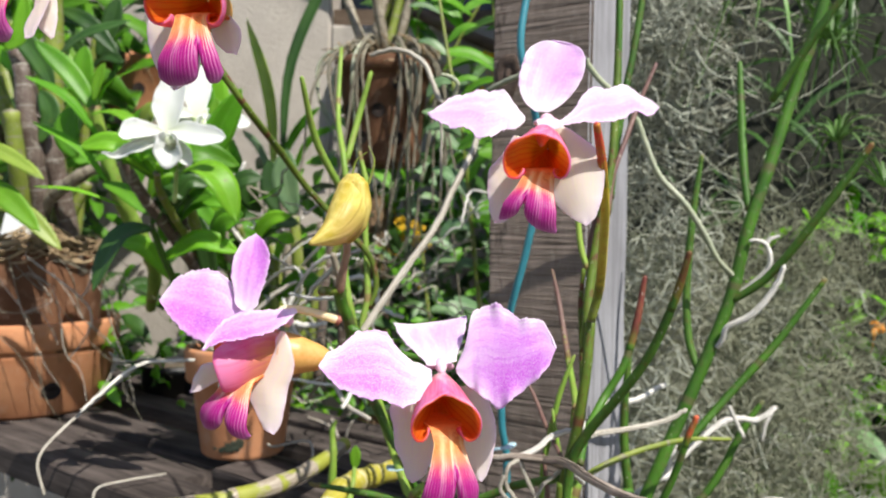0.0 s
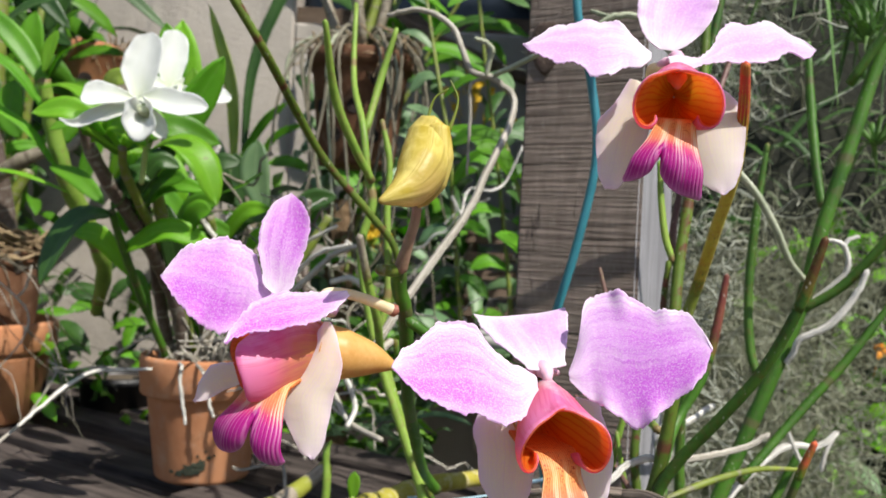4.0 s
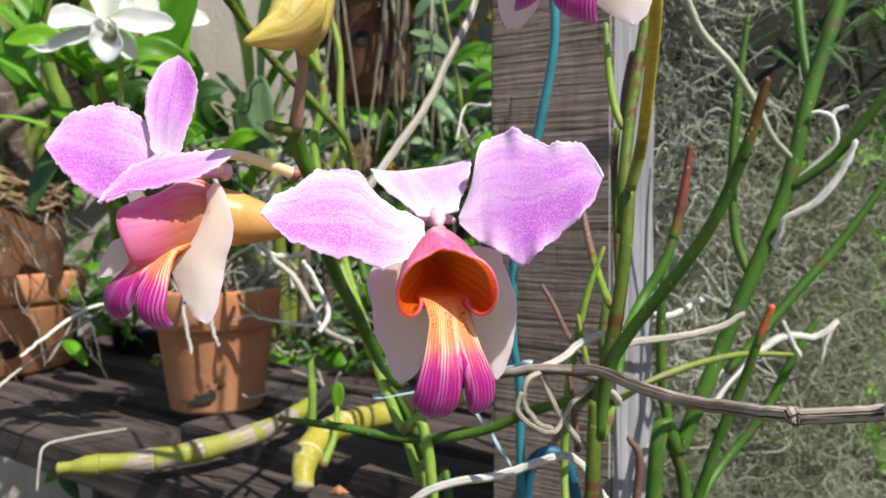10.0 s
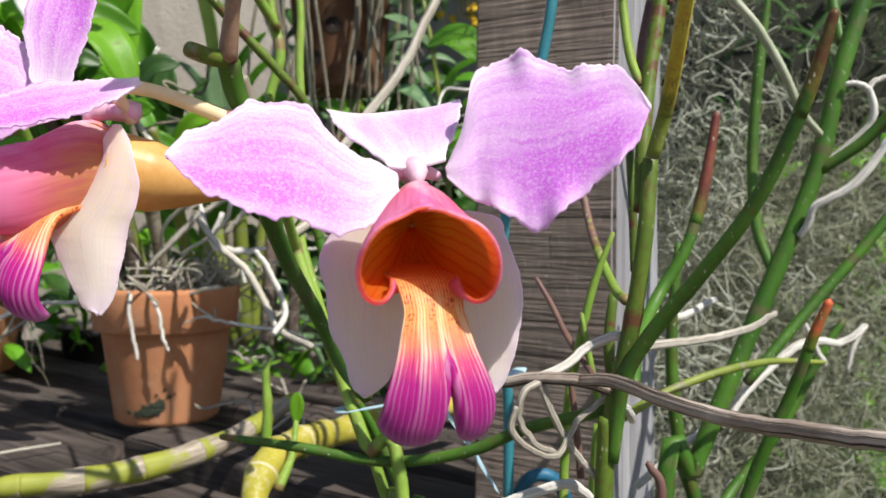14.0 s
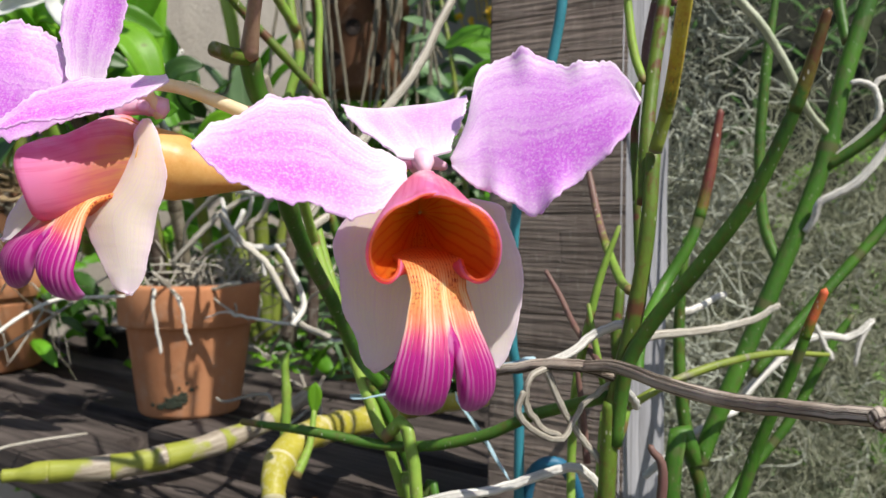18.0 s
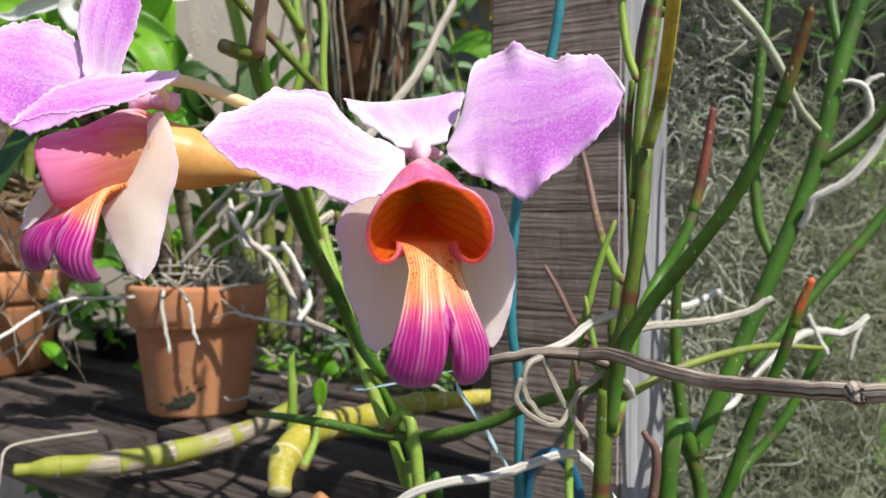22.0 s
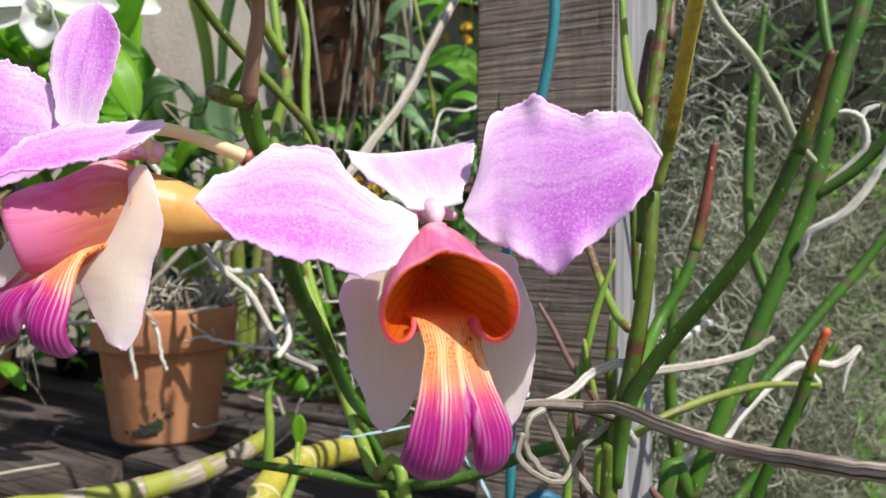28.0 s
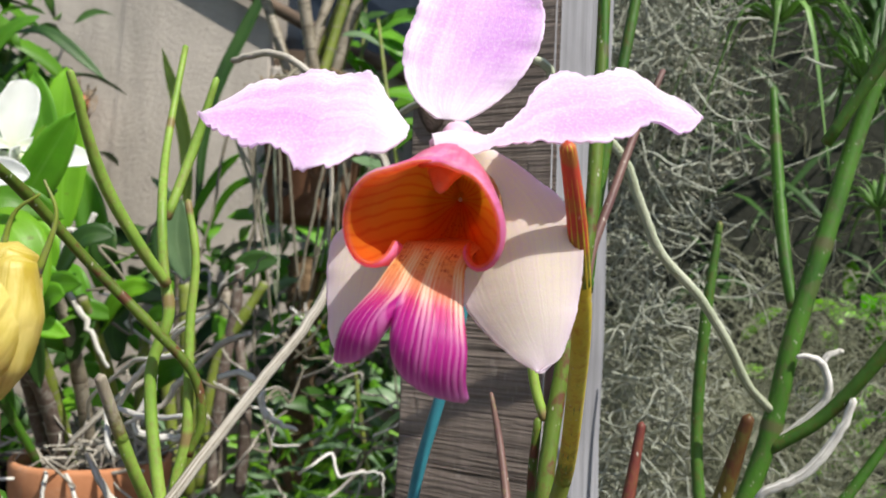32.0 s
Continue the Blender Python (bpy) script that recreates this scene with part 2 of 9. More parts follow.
def lathe_data(profile, sides=48, wob=0.0, seed=0):
    """Turned body from (radius, height) pairs."""
    rng = np.random.default_rng(seed)
    ang = np.linspace(0, 2 * np.pi, sides, endpoint=False)
    dr = sum(rng.normal(0, 1) * np.cos(k * ang + rng.uniform(0, 6.28)) / k for k in (2, 3, 5)) * wob
    verts, uv = [], []
    for r, z in profile:
        rr = r * (1 + dr)
        verts.append(np.stack([rr * np.cos(ang), rr * np.sin(ang), np.full(sides, z)], axis=1))
        uv += [(a / (2 * np.pi), z) for a in ang]
    n = len(profile)
    faces = [(i * sides + k, i * sides + (k + 1) % sides, (i + 1) * sides + (k + 1) % sides, (i + 1) * sides + k) for i in range(n - 1) for k in range(sides)]
    return np.vstack(verts), faces, uv


# ---- materials ----
def petal_material(name, base, mid, rim, vein, through=0.46, rough=0.55, claw=(0.10, 0.50), rich=None, lower=0.0):
    """Pale claw, coloured blade, light margin, fine veins that run out from the base. lower: how much richer the lower
    half is; the paler upper half is painted as if lit.
    """
    k = Net(name)
    u, v = k.uv()
    side = k.math("ABSOLUTE", k.math("SUBTRACT", k.math("MULTIPLY", v, 2.0), 1.0))
    blotch = k.noise(60, 4, 0.6)
    vec = k.node("CombineXYZ", X=k.math("MULTIPLY", u, 1.6), Y=k.math("MULTIPLY", v, 26.0), Z=0.0)
    lines = k.noise(1.0, 3, 0.6, vec=vec, warp=0.3)
    body = k.math("ADD", u, k.math("MULTIPLY", k.math("SUBTRACT", blotch, 0.5), 0.5))
    fan = k.noise(1.0, 3, 0.55, vec=k.node("CombineXYZ", X=k.math("MULTIPLY", u, 1.3), Y=k.math("MULTIPLY", v, 5.5), Z=k.math("MULTIPLY", k.random(), 9.0)), warp=0.5)
    # upper half paler, lower half richer: sunlight on the petal put into colour
    fan = k.math("ADD", fan, k.math("MULTIPLY", k.math("SUBTRACT", 0.52, v), lower))
    deep = k.mix(k.ramp(fan, (0.36, 0.0), (0.62, 1.0)), mid, rich or mid)
    c = k.mix(k.ramp(body, (claw[0], 0.0), (claw[1], 1.0)), base, deep)
    edge = k.math("MAXIMUM", k.math("POWER", side, 3.0), k.math("POWER", u, 5.0))
    edge = k.math("ADD", edge, k.math("MULTIPLY", k.math("SUBTRACT", blotch, 0.5), 0.9))
    edge = k.math("ADD", edge, k.math("MULTIPLY", k.math("SUBTRACT", v, 0.60), lower))
    c = k.mix(k.ramp(edge, (0.20, 0.0), (1.0, 0.9)), c, rim)
    c = k.mix(k.math("MULTIPLY", k.ramp(lines, (0.44, 0.0), (0.64, 1.0)), k.ramp(u, (0.05, 0.15), (0.45, 0.55), (1.0, 0.35))), c, vein)
    cells = k.noise(2400, 2, 0.7)
    c = k.mix(k.ramp(cells, (0.46, 0.0), (0.70, 0.6)), c, rim)
    return k.finish(c, rough, k.bump(k.math("ADD", lines, k.math("MULTIPLY", cells, 0.5)), 0.25, 0.0004), through, spec=0.3)


LILAC = petal_material("lilac_petal", (0.93, 0.80, 0.93), (0.87, 0.49, 0.92), (0.97, 0.87, 0.97), (0.64, 0.13, 0.75), rich=(0.74, 0.21, 0.82), lower=0.45)
# near-white base colour paints in the sun's highlight on the sepals
LILAC_PALE = petal_material("pale_lilac_sepal", (0.93, 0.88, 0.92), (0.88, 0.66, 0.92), (0.96, 0.88, 0.96), (0.76, 0.42, 0.84), rich=(0.80, 0.44, 0.87), lower=0.3)
CREAM = petal_material("cream_sepal", (0.97, 0.90, 0.75), (0.97, 0.92, 0.88), (0.94, 0.82, 0.94), (0.91, 0.79, 0.80), 0.60, claw=(0.45, 0.95))
WHITE_PETAL = petal_material("white_petal", (0.76, 0.81, 0.62), (0.83, 0.85, 0.82), (0.87, 0.88, 0.87), (0.76, 0.79, 0.73), 0.4)


def lip_material():
    """Salmon claw with rows of red dots, cream throat, magenta blade with fine pale ribs."""
    k = Net("striped_lip")
    u, v = k.uv()
    wob = k.noise(120, 3, 0.5)
    uu = k.math("ADD", u, k.math("MULTIPLY", k.math("SUBTRACT", wob, 0.5), 0.10))
    ground = k.ramp(uu, (0.22, (0.80, 0.20, 0.04)), (0.38, (0.90, 0.36, 0.11)), (0.52, (0.92, 0.44, 0.13)), (0.64, (0.88, 0.30, 0.18)), (0.71, (0.72, 0.07, 0.24)), (0.79, (0.52, 0.018, 0.27)), (1.0, (0.44, 0.02, 0.30)))
    fan = k.math("ADD", k.math("MULTIPLY", v, 20.0), k.math("ADD", k.math("MULTIPLY", wob, 0.7), k.noise(4.0, 3, 0.6, vec=k.node("CombineXYZ", X=k.math("MULTIPLY", u, 0.5), Y=v, Z=0.0))))
    saw = k.math("ABSOLUTE", k.math("SUBTRACT", k.math("FRACT", fan), 0.5))
    ribs = k.ramp(saw, (0.0, 1.0), (0.13, 0.85), (0.24, 0.0))
    span = k.ramp(uu, (0.34, 0.25), (0.46, 0.95), (0.66, 0.9), (0.80, 0.42), (1.0, 0.20))
    pale = k.ramp(uu, (0.40, (0.95, 0.62, 0.26)), (0.52, (0.98, 0.84, 0.46)), (0.68, (0.97, 0.80, 0.64)), (0.82, (0.84, 0.42, 0.70)))
    c = k.mix(k.math("MULTIPLY", ribs, span), ground, pale)
    dash = k.noise(1.0, 2, 0.5, vec=k.node("CombineXYZ", X=k.math("MULTIPLY", u, 55.0), Y=k.math("FLOOR", fan), Z=0.0))
    dz = k.math("MULTIPLY", k.ramp(dash, (0.50, 0.0), (0.56, 1.0)), k.ramp(uu, (0.18, 0.0), (0.26, 1.0), (0.50, 1.0), (0.62, 0.0)))
    dz = k.math("MULTIPLY", dz, k.ramp(saw, (0.30, 0.0), (0.40, 1.0)))
    c = k.mix(dz, c, (0.45, 0.02, 0.02))
    c = k.mix(k.math("MULTIPLY", k.math("POWER", u, 30.0), 0.7), c, (0.84, 0.58, 0.84))
    fine = k.noise(1600, 2, 0.6)
    return k.finish(c, 0.45, k.bump(k.math("ADD", ribs, fine), 0.22, 0.0003), 0.45, spec=0.3)


LIP = lip_material()


def hood_materials():
    """v runs from the ridge to the lower edge, u from the back to the mouth."""
    k = Net("hood_inside")
    u, v = k.uv()
    wob = k.noise(150, 3, 0.5)
    saw = k.math("ABSOLUTE", k.math("SUBTRACT", k.math("FRACT", k.math("ADD", k.math("MULTIPLY", v, 15.0), wob)), 0.5))
    c = k.ramp(v, (0.0, (0.80, 0.12, 0.03)), (0.45, (0.86, 0.15, 0.012)), (1.0, (0.90, 0.26, 0.03)))
    gold = k.math("MULTIPLY", k.ramp(k.math("ADD", u, k.math("MULTIPLY", wob, 0.2)), (0.80, 1.0), (1.10, 0.45)), k.ramp(v, (0.55, 1.0), (0.78, 0.10)))
    c = k.mix(gold, c, (0.86, 0.60, 0.06))
    c = k.mix(k.math("MULTIPLY", k.ramp(saw, (0.0, 1.0), (0.22, 0.0)), 0.45), c, (0.70, 0.05, 0.01))
    dots = k.node("TexVoronoi", 0, Vector=k.node("CombineXYZ", X=k.math("MULTIPLY", u, 1.4), Y=v, Z=0.0), Scale=26.0)
    c = k.mix(k.math("MULTIPLY", k.ramp(dots, (0.14, 1.0), (0.22, 0.0)), k.ramp(v, (0.72, 0.0), (0.85, 0.7))), c, (0.45, 0.03, 0.02))
    c = k.mix(k.ramp(u, (0.94, 0.0), (1.0, 0.5)), c, (0.85, 0.22, 0.20))
    inside = k.finish(c, 0.4, k.bump(saw, 0.2, 0.0003), 0.72, spec=0.35)
    k = Net("hood_outside")
    u, v = k.uv()
    wob = k.noise(110, 4, 0.6)
    f = k.math("ADD", k.math("SUBTRACT", k.math("ADD", u, 0.24), k.math("MULTIPLY", v, 0.50)), k.math("MULTIPLY", k.math("SUBTRACT", wob, 0.5), 0.30))
    c = k.ramp(f, (0.12, (0.80, 0.42, 0.14)), (0.42, (0.86, 0.33, 0.22)), (0.62, (0.88, 0.24, 0.42)), (0.88, (0.86, 0.28, 0.58)))
    c = k.mix(k.math("MULTIPLY", k.ramp(wob, (0.44, 0.0), (0.60, 1.0)), k.ramp(v, (0.14, 0.85), (0.50, 0.0))), c, (0.94, 0.78, 0.84))
    ray = k.noise(1.0, 3, 0.6, vec=k.node("CombineXYZ", X=k.math("MULTIPLY", u, 1.5), Y=k.math("MULTIPLY", v, 22.0), Z=0.0), warp=0.3)
    c = k.mix(k.ramp(ray, (0.46, 0.0), (0.66, 0.45)), c, (0.70, 0.08, 0.24))
    outside = k.finish(c, 0.4, k.bump(k.noise(900, 2), 0.12, 0.0003), 0.55, spec=0.4)
    return inside, outside


HOOD_IN, HOOD_OUT = hood_materials()
COLUMN = plain("pink_column", (0.86, 0.46, 0.62), (0.90, 0.62, 0.72), 300, 900, 0.4, 0.1, through=0.2)
COLUMN_TIP = plain("salmon_column_tip", (0.80, 0.26, 0.20), (0.86, 0.38, 0.30), 300, 900, 0.4, 0.1, through=0.3)
SPUR = plain("amber_spur", (0.66, 0.35, 0.09), (0.76, 0.47, 0.16), 120, 900, 0.38, 0.1, through=0.25)
SPUR_TIP = plain("green_spur_tip", (0.42, 0.32, 0.05), (0.55, 0.38, 0.06), 300, 900, 0.4, 0.1, through=0.2)
PEDICEL = plain("pale_pedicel", (0.94, 0.78, 0.46), (0.96, 0.88, 0.66), 160, 900, 0.42, 0.1, through=0.4)
PEDICEL_RED = plain("red_pedicel", (0.34, 0.10, 0.08), (0.28, 0.13, 0.08), 200, 900, 0.45, 0.2, through=0.1)

BUD_STALK = plain("brownish_bud_stalk", (0.26, 0.15, 0.10), (0.36, 0.24, 0.15), 200, 900, 0.45, 0.2, through=0.1)


def bud_material():
    k = Net("yellow_bud")
    u, v = k.uv()
    w = k.noise(1.0, 4, 0.6, vec=k.node("CombineXYZ", X=k.math("MULTIPLY", u, 70.0), Y=k.math("MULTIPLY", v, 7.0), Z=0.0), warp=0.6)
    c = k.mix(k.ramp(w, (0.36, 0.0), (0.62, 1.0)), (0.52, 0.40, 0.05), (0.78, 0.66, 0.20))
    c = k.mix(k.ramp(k.noise(60, 4), (0.50, 0.0), (0.72, 0.55)), c, (0.46, 0.40, 0.05))
    c = k.mix(k.ramp(k.noise(35, 3), (0.54, 0.0), (0.75, 0.55)), c, (0.58, 0.34, 0.20))
    vein = k.noise(1.0, 3, 0.5, vec=k.node("CombineXYZ", X=k.math("MULTIPLY", u, 25.0), Y=k.math("MULTIPLY", v, 18.0), Z=0.0))
    c = k.mix(k.ramp(vein, (0.60, 0.0), (0.68, 0.5)), c, (0.34, 0.24, 0.04))
    return k.finish(c, 0.45, k.bump(k.math("ADD", vein, k.noise(500, 3)), 0.35, 0.0005), 0.3, spec=0.35)


BUD = bud_material()


CANE_ARGS = {}


def cane_material(name, a, b, scar, spots=0.5, white=0.6, ring=0.0, fade=None):
    """Smooth green stem, darker along one side, with pale flecks and brown scars."""
    CANE_ARGS.setdefault(name, (a, b, scar, spots, white, ring))
    k = Net(name)
    big = k.noise(45, 4, 0.6)
    c = k.mix(k.ramp(big, (0.35, 0.0), (0.65, 1.0)), a, b)
    if fade:
        along = k.math("ADD", k.math("DIVIDE", k.uv()[0], 0.016), k.math("MULTIPLY", k.math("SUBTRACT", k.noise(230, 4, 0.65), 0.5), 1.6))
        c = k.mix(k.ramp(along, (0.0, 0.0), (0.30, 1.0)), c, (0.14, 0.13, 0.02))
        c = k.mix(k.ramp(along, (0.22, 0.0), (0.75, 1.0)), c, k.mix(k.ramp(big, (0.35, 0.0), (0.65, 1.0)), fade[0], fade[1]))
    sp = k.noise(170, 3, 0.55)
    c = k.mix(k.math("MULTIPLY", k.ramp(sp, (0.56, 0.0), (0.65, 1.0)), spots), c, scar)
    fl = k.node("TexVoronoi", 0, Vector=k.node("Mapping", Vector=k.coord.outputs["Object"], Scale=(1.0, 1.0, 0.45)), Scale=760.0)
    pick = k.ramp(k.noise(260, 2), (0.52, 0.0), (0.64, 0.7))
    speck = k.noise(700, 4, 0.7, stretch=(1, 1, 0.5))
    c = k.mix(k.ramp(speck, (0.50, 0.0), (0.72, 0.5)), c, scar)
    c = k.mix(k.ramp(speck, (0.28, 0.35), (0.44, 0.0)), c, b)
    c = k.mix(k.math("MULTIPLY", k.math("MULTIPLY", k.ramp(fl, (0.16, 1.0), (0.24, 0.0)), pick), white), c, (0.62, 0.60, 0.50))
    if ring:
        u, v = k.uv()
        ph = k.math("FRACT", k.math("DIVIDE", u, ring))
        near = k.math("MINIMUM", ph, k.math("SUBTRACT", 1.0, ph))
        c = k.mix(k.ramp(near, (0.018, 0.85), (0.04, 0.0)), c, scar)
    return k.finish(c, 0.48, k.bump(k.math("ADD", big, k.math("MULTIPLY", fl, 0.5)), 0.25, 0.0005), 0.08, spec=0.32)


CANE = cane_material("green_cane", (0.065, 0.118, 0.014), (0.12, 0.19, 0.022), (0.12, 0.035, 0.025), 0.9, 0.7, 0.055)
CANE_DARK = cane_material("dark_green_leaf_rod", (0.035, 0.10, 0.012), (0.07, 0.17, 0.02), (0.12, 0.05, 0.02), 0.3, 0.7)
CANE_MID = cane_material("mid_green_cane", (0.034, 0.11, 0.010), (0.066, 0.18, 0.015), (0.10, 0.10, 0.04), 0.5, 0.6, 0.062)
CANE_LIGHT = cane_material("light_green_rod", (0.15, 0.28, 0.035), (0.25, 0.38, 0.06), (0.20, 0.12, 0.06), 0.35, 0.5, 0.07)
ROD_RED = cane_material("red_tipped_rod", (0.10, 0.022, 0.022), (0.19, 0.048, 0.036), (0.22, 0.10, 0.04), 0.5, 0.9)
ROD_SCARLET = cane_material("scarlet_rod_tip", (0.46, 0.045, 0.03), (0.60, 0.11, 0.05), (0.30, 0.16, 0.03), 0.6, 0.9)
ROD_RUST = cane_material("rusty_rod_tip", (0.07, 0.03, 0.012), (0.13, 0.052, 0.018), (0.10, 0.10, 0.02), 0.6, 0.7)
ROD_PURPLE = cane_material("purple_rod", (0.12, 0.062, 0.058), (0.19, 0.11, 0.085), (0.14, 0.06, 0.06), 0.5, 0.6)
ROD_YELLOW = cane_material("yellow_rod", (0.52, 0.40, 0.03), (0.62, 0.52, 0.08), (0.40, 0.12, 0.03), 0.4, 0.6)
CANE_OLD = cane_material("papery_old_cane", (0.20, 0.17, 0.12), (0.36, 0.32, 0.25), (0.08, 0.06, 0.04), 0.6, 0.7, 0.022)
CANE_BROWN = cane_material("dark_old_cane", (0.075, 0.052, 0.04), (0.15, 0.11, 0.09), (0.30, 0.28, 0.24), 0.6, 0.5, 0.020)
CANE_OLIVE = cane_material("olive_cane", (0.13, 0.18, 0.02), (0.22, 0.27, 0.04), (0.22, 0.20, 0.14), 0.6, 0.6, 0.024)


def tip_of(base, tip):
    """The dry or red end of a leaf, which grades into the green below it."""
    a, b, scar, spots, white, ring = CANE_ARGS[base.name]
    c, d, scar2, spots2, white2, ring2 = CANE_ARGS[tip.name]
    name = base.name + "_to_" + tip.name
    if name not in bpy.data.materials:
        cane_material(name, a, b, scar2, spots2, 0.9, 0.0, (c, d))
    return bpy.data.materials[name]


def yellow_cane_material():
    k = Net("yellow_jointed_cane")
    u, v = k.uv()
    ph = k.math("FRACT", k.math("DIVIDE", u, 0.034))
    worn = k.math("ADD", k.math("MULTIPLY", k.math("SUBTRACT", k.noise(160, 4), 0.5), 0.5), k.math("MULTIPLY", k.math("SUBTRACT", k.noise(22, 3), 0.5), 3.2))
    paper = k.ramp(k.math("ADD", ph, worn), (0.30, 0.0), (0.44, 1.0))
    green = k.mix(k.noise(60, 3), (0.20, 0.23, 0.025), (0.33, 0.34, 0.05))
    streak = k.noise(1.0, 4, 0.6, vec=k.node("CombineXYZ", X=k.math("MULTIPLY", u, 60.0), Y=k.math("MULTIPLY", v, 30.0), Z=0.0))
    dry = k.mix(k.ramp(streak, (0.35, 0.0), (0.65, 1.0)), (0.17, 0.13, 0.09), (0.50, 0.44, 0.35))
    c = k.mix(paper, green, dry)
    return k.finish(c, 0.5, k.bump(streak, 0.4, 0.0006), 0.05)


YELLOW_CANE = yellow_cane_material()
YELLOW_FAT = cane_material("yellow_swollen_cane", (0.31, 0.28, 0.02), (0.42, 0.37, 0.05), (0.55, 0.50, 0.34), 0.5, 0.7, 0.018)


def root_material(name, a, b, groove, ridges=12.0):
    k = Net(name)
    u, v = k.uv()
    vec = k.node("CombineXYZ", X=k.math("MULTIPLY", u, 14.0), Y=k.math("MULTIPLY", v, ridges), Z=0.0)
    fib = k.noise(1.0, 4, 0.6, vec=vec, warp=0.4)
    big = k.noise(70, 4, 0.6)
    c = k.mix(k.ramp(big, (0.35, 0.0), (0.65, 1.0)), a, b)
    c = k.mix(k.ramp(fib, (0.49, 0.0), (0.55, 0.95)), c, groove)
    return k.finish(c, 0.8, k.bump(fib, 0.7, 0.0008), spec=0.2)


ROOT_WHITE = root_material("white_aerial_root", (0.62, 0.60, 0.55), (0.76, 0.74, 0.69), (0.42, 0.40, 0.35))
ROOT_GREY = root_material("grey_aerial_root", (0.40, 0.37, 0.31), (0.56, 0.53, 0.46), (0.22, 0.19, 0.15))
ROOT_GREEN = root_material("greenish_aerial_root", (0.36, 0.40, 0.28), (0.50, 0.52, 0.40), (0.24, 0.26, 0.16))
ROOT_DULL = root_material("dull_trailing_root", (0.17, 0.155, 0.11), (0.27, 0.25, 0.19), (0.14, 0.12, 0.09))
VINE = root_material("dry_brown_root", (0.26, 0.205, 0.165), (0.48, 0.41, 0.345), (0.035, 0.026, 0.02), 9.0)


def leaf_material(name, a, b, rib, through=0.35, rough=0.45):
    k = Net(name)
    u, v = k.uv()
    side = k.math("ABSOLUTE", k.math("SUBTRACT", k.math("MULTIPLY", v, 2.0), 1.0))
    big = k.noise(25, 4, 0.6)
    c = k.mix(k.ramp(big, (0.35, 0.0), (0.65, 1.0)), a, b)
    vec = k.node("CombineXYZ", X=k.math("MULTIPLY", u, 2.0), Y=k.math("MULTIPLY", v, 22.0), Z=0.0)
    lines = k.noise(1.0, 2, 0.5, vec=vec)
    c = k.mix(k.math("MULTIPLY", k.ramp(lines, (0.5, 0.0), (0.65, 1.0)), 0.25), c, rib)
    c = k.mix(k.ramp(side, (0.02, 0.5), (0.09, 0.0)), c, rib)
    c = k.mix(k.math("MULTIPLY", k.ramp(k.noise(70, 5, 0.7), (0.66, 0.0), (0.72, 1.0)), 0.5), c, (0.20, 0.14, 0.04))
    g = k.math("ADD", 0.78, k.math("MULTIPLY", k.random(), 0.44))
    c = k.mix(1.0, c, k.node("CombineColor", Red=g, Green=g, Blue=g), "MULTIPLY")
    glow = k.mix(1.0, c, (1.3, 1.35, 0.45), "MULTIPLY")
    return k.finish(c, rough, k.bump(k.math("ADD", lines, k.noise(400, 2)), 0.18, 0.0005), through, glow, spec=0.5)


LEAF = leaf_material("leaf_green", (0.095, 0.29, 0.014), (0.17, 0.42, 0.024), (0.18, 0.38, 0.06), 0.52)
LEAF_BRIGHT = leaf_material("leaf_fresh_green", (0.17, 0.41, 0.018), (0.26, 0.53, 0.03), (0.30, 0.55, 0.08), 0.54)
# deep green leaves; in the far foliage this tone also stands in for shade
LEAF_DEEP = leaf_material("leaf_deep_green_and_shade", (0.025, 0.075, 0.012), (0.05, 0.13, 0.02), (0.08, 0.18, 0.04), 0.25)
LEAF_YELLOW = leaf_material("leaf_yellowish", (0.26, 0.38, 0.05), (0.36, 0.46, 0.08), (0.40, 0.50, 0.14), 0.4)
LEAF_GREY = leaf_material("leaf_grey_green", (0.10, 0.20, 0.09), (0.18, 0.30, 0.13), (0.30, 0.42, 0.22), 0.3)


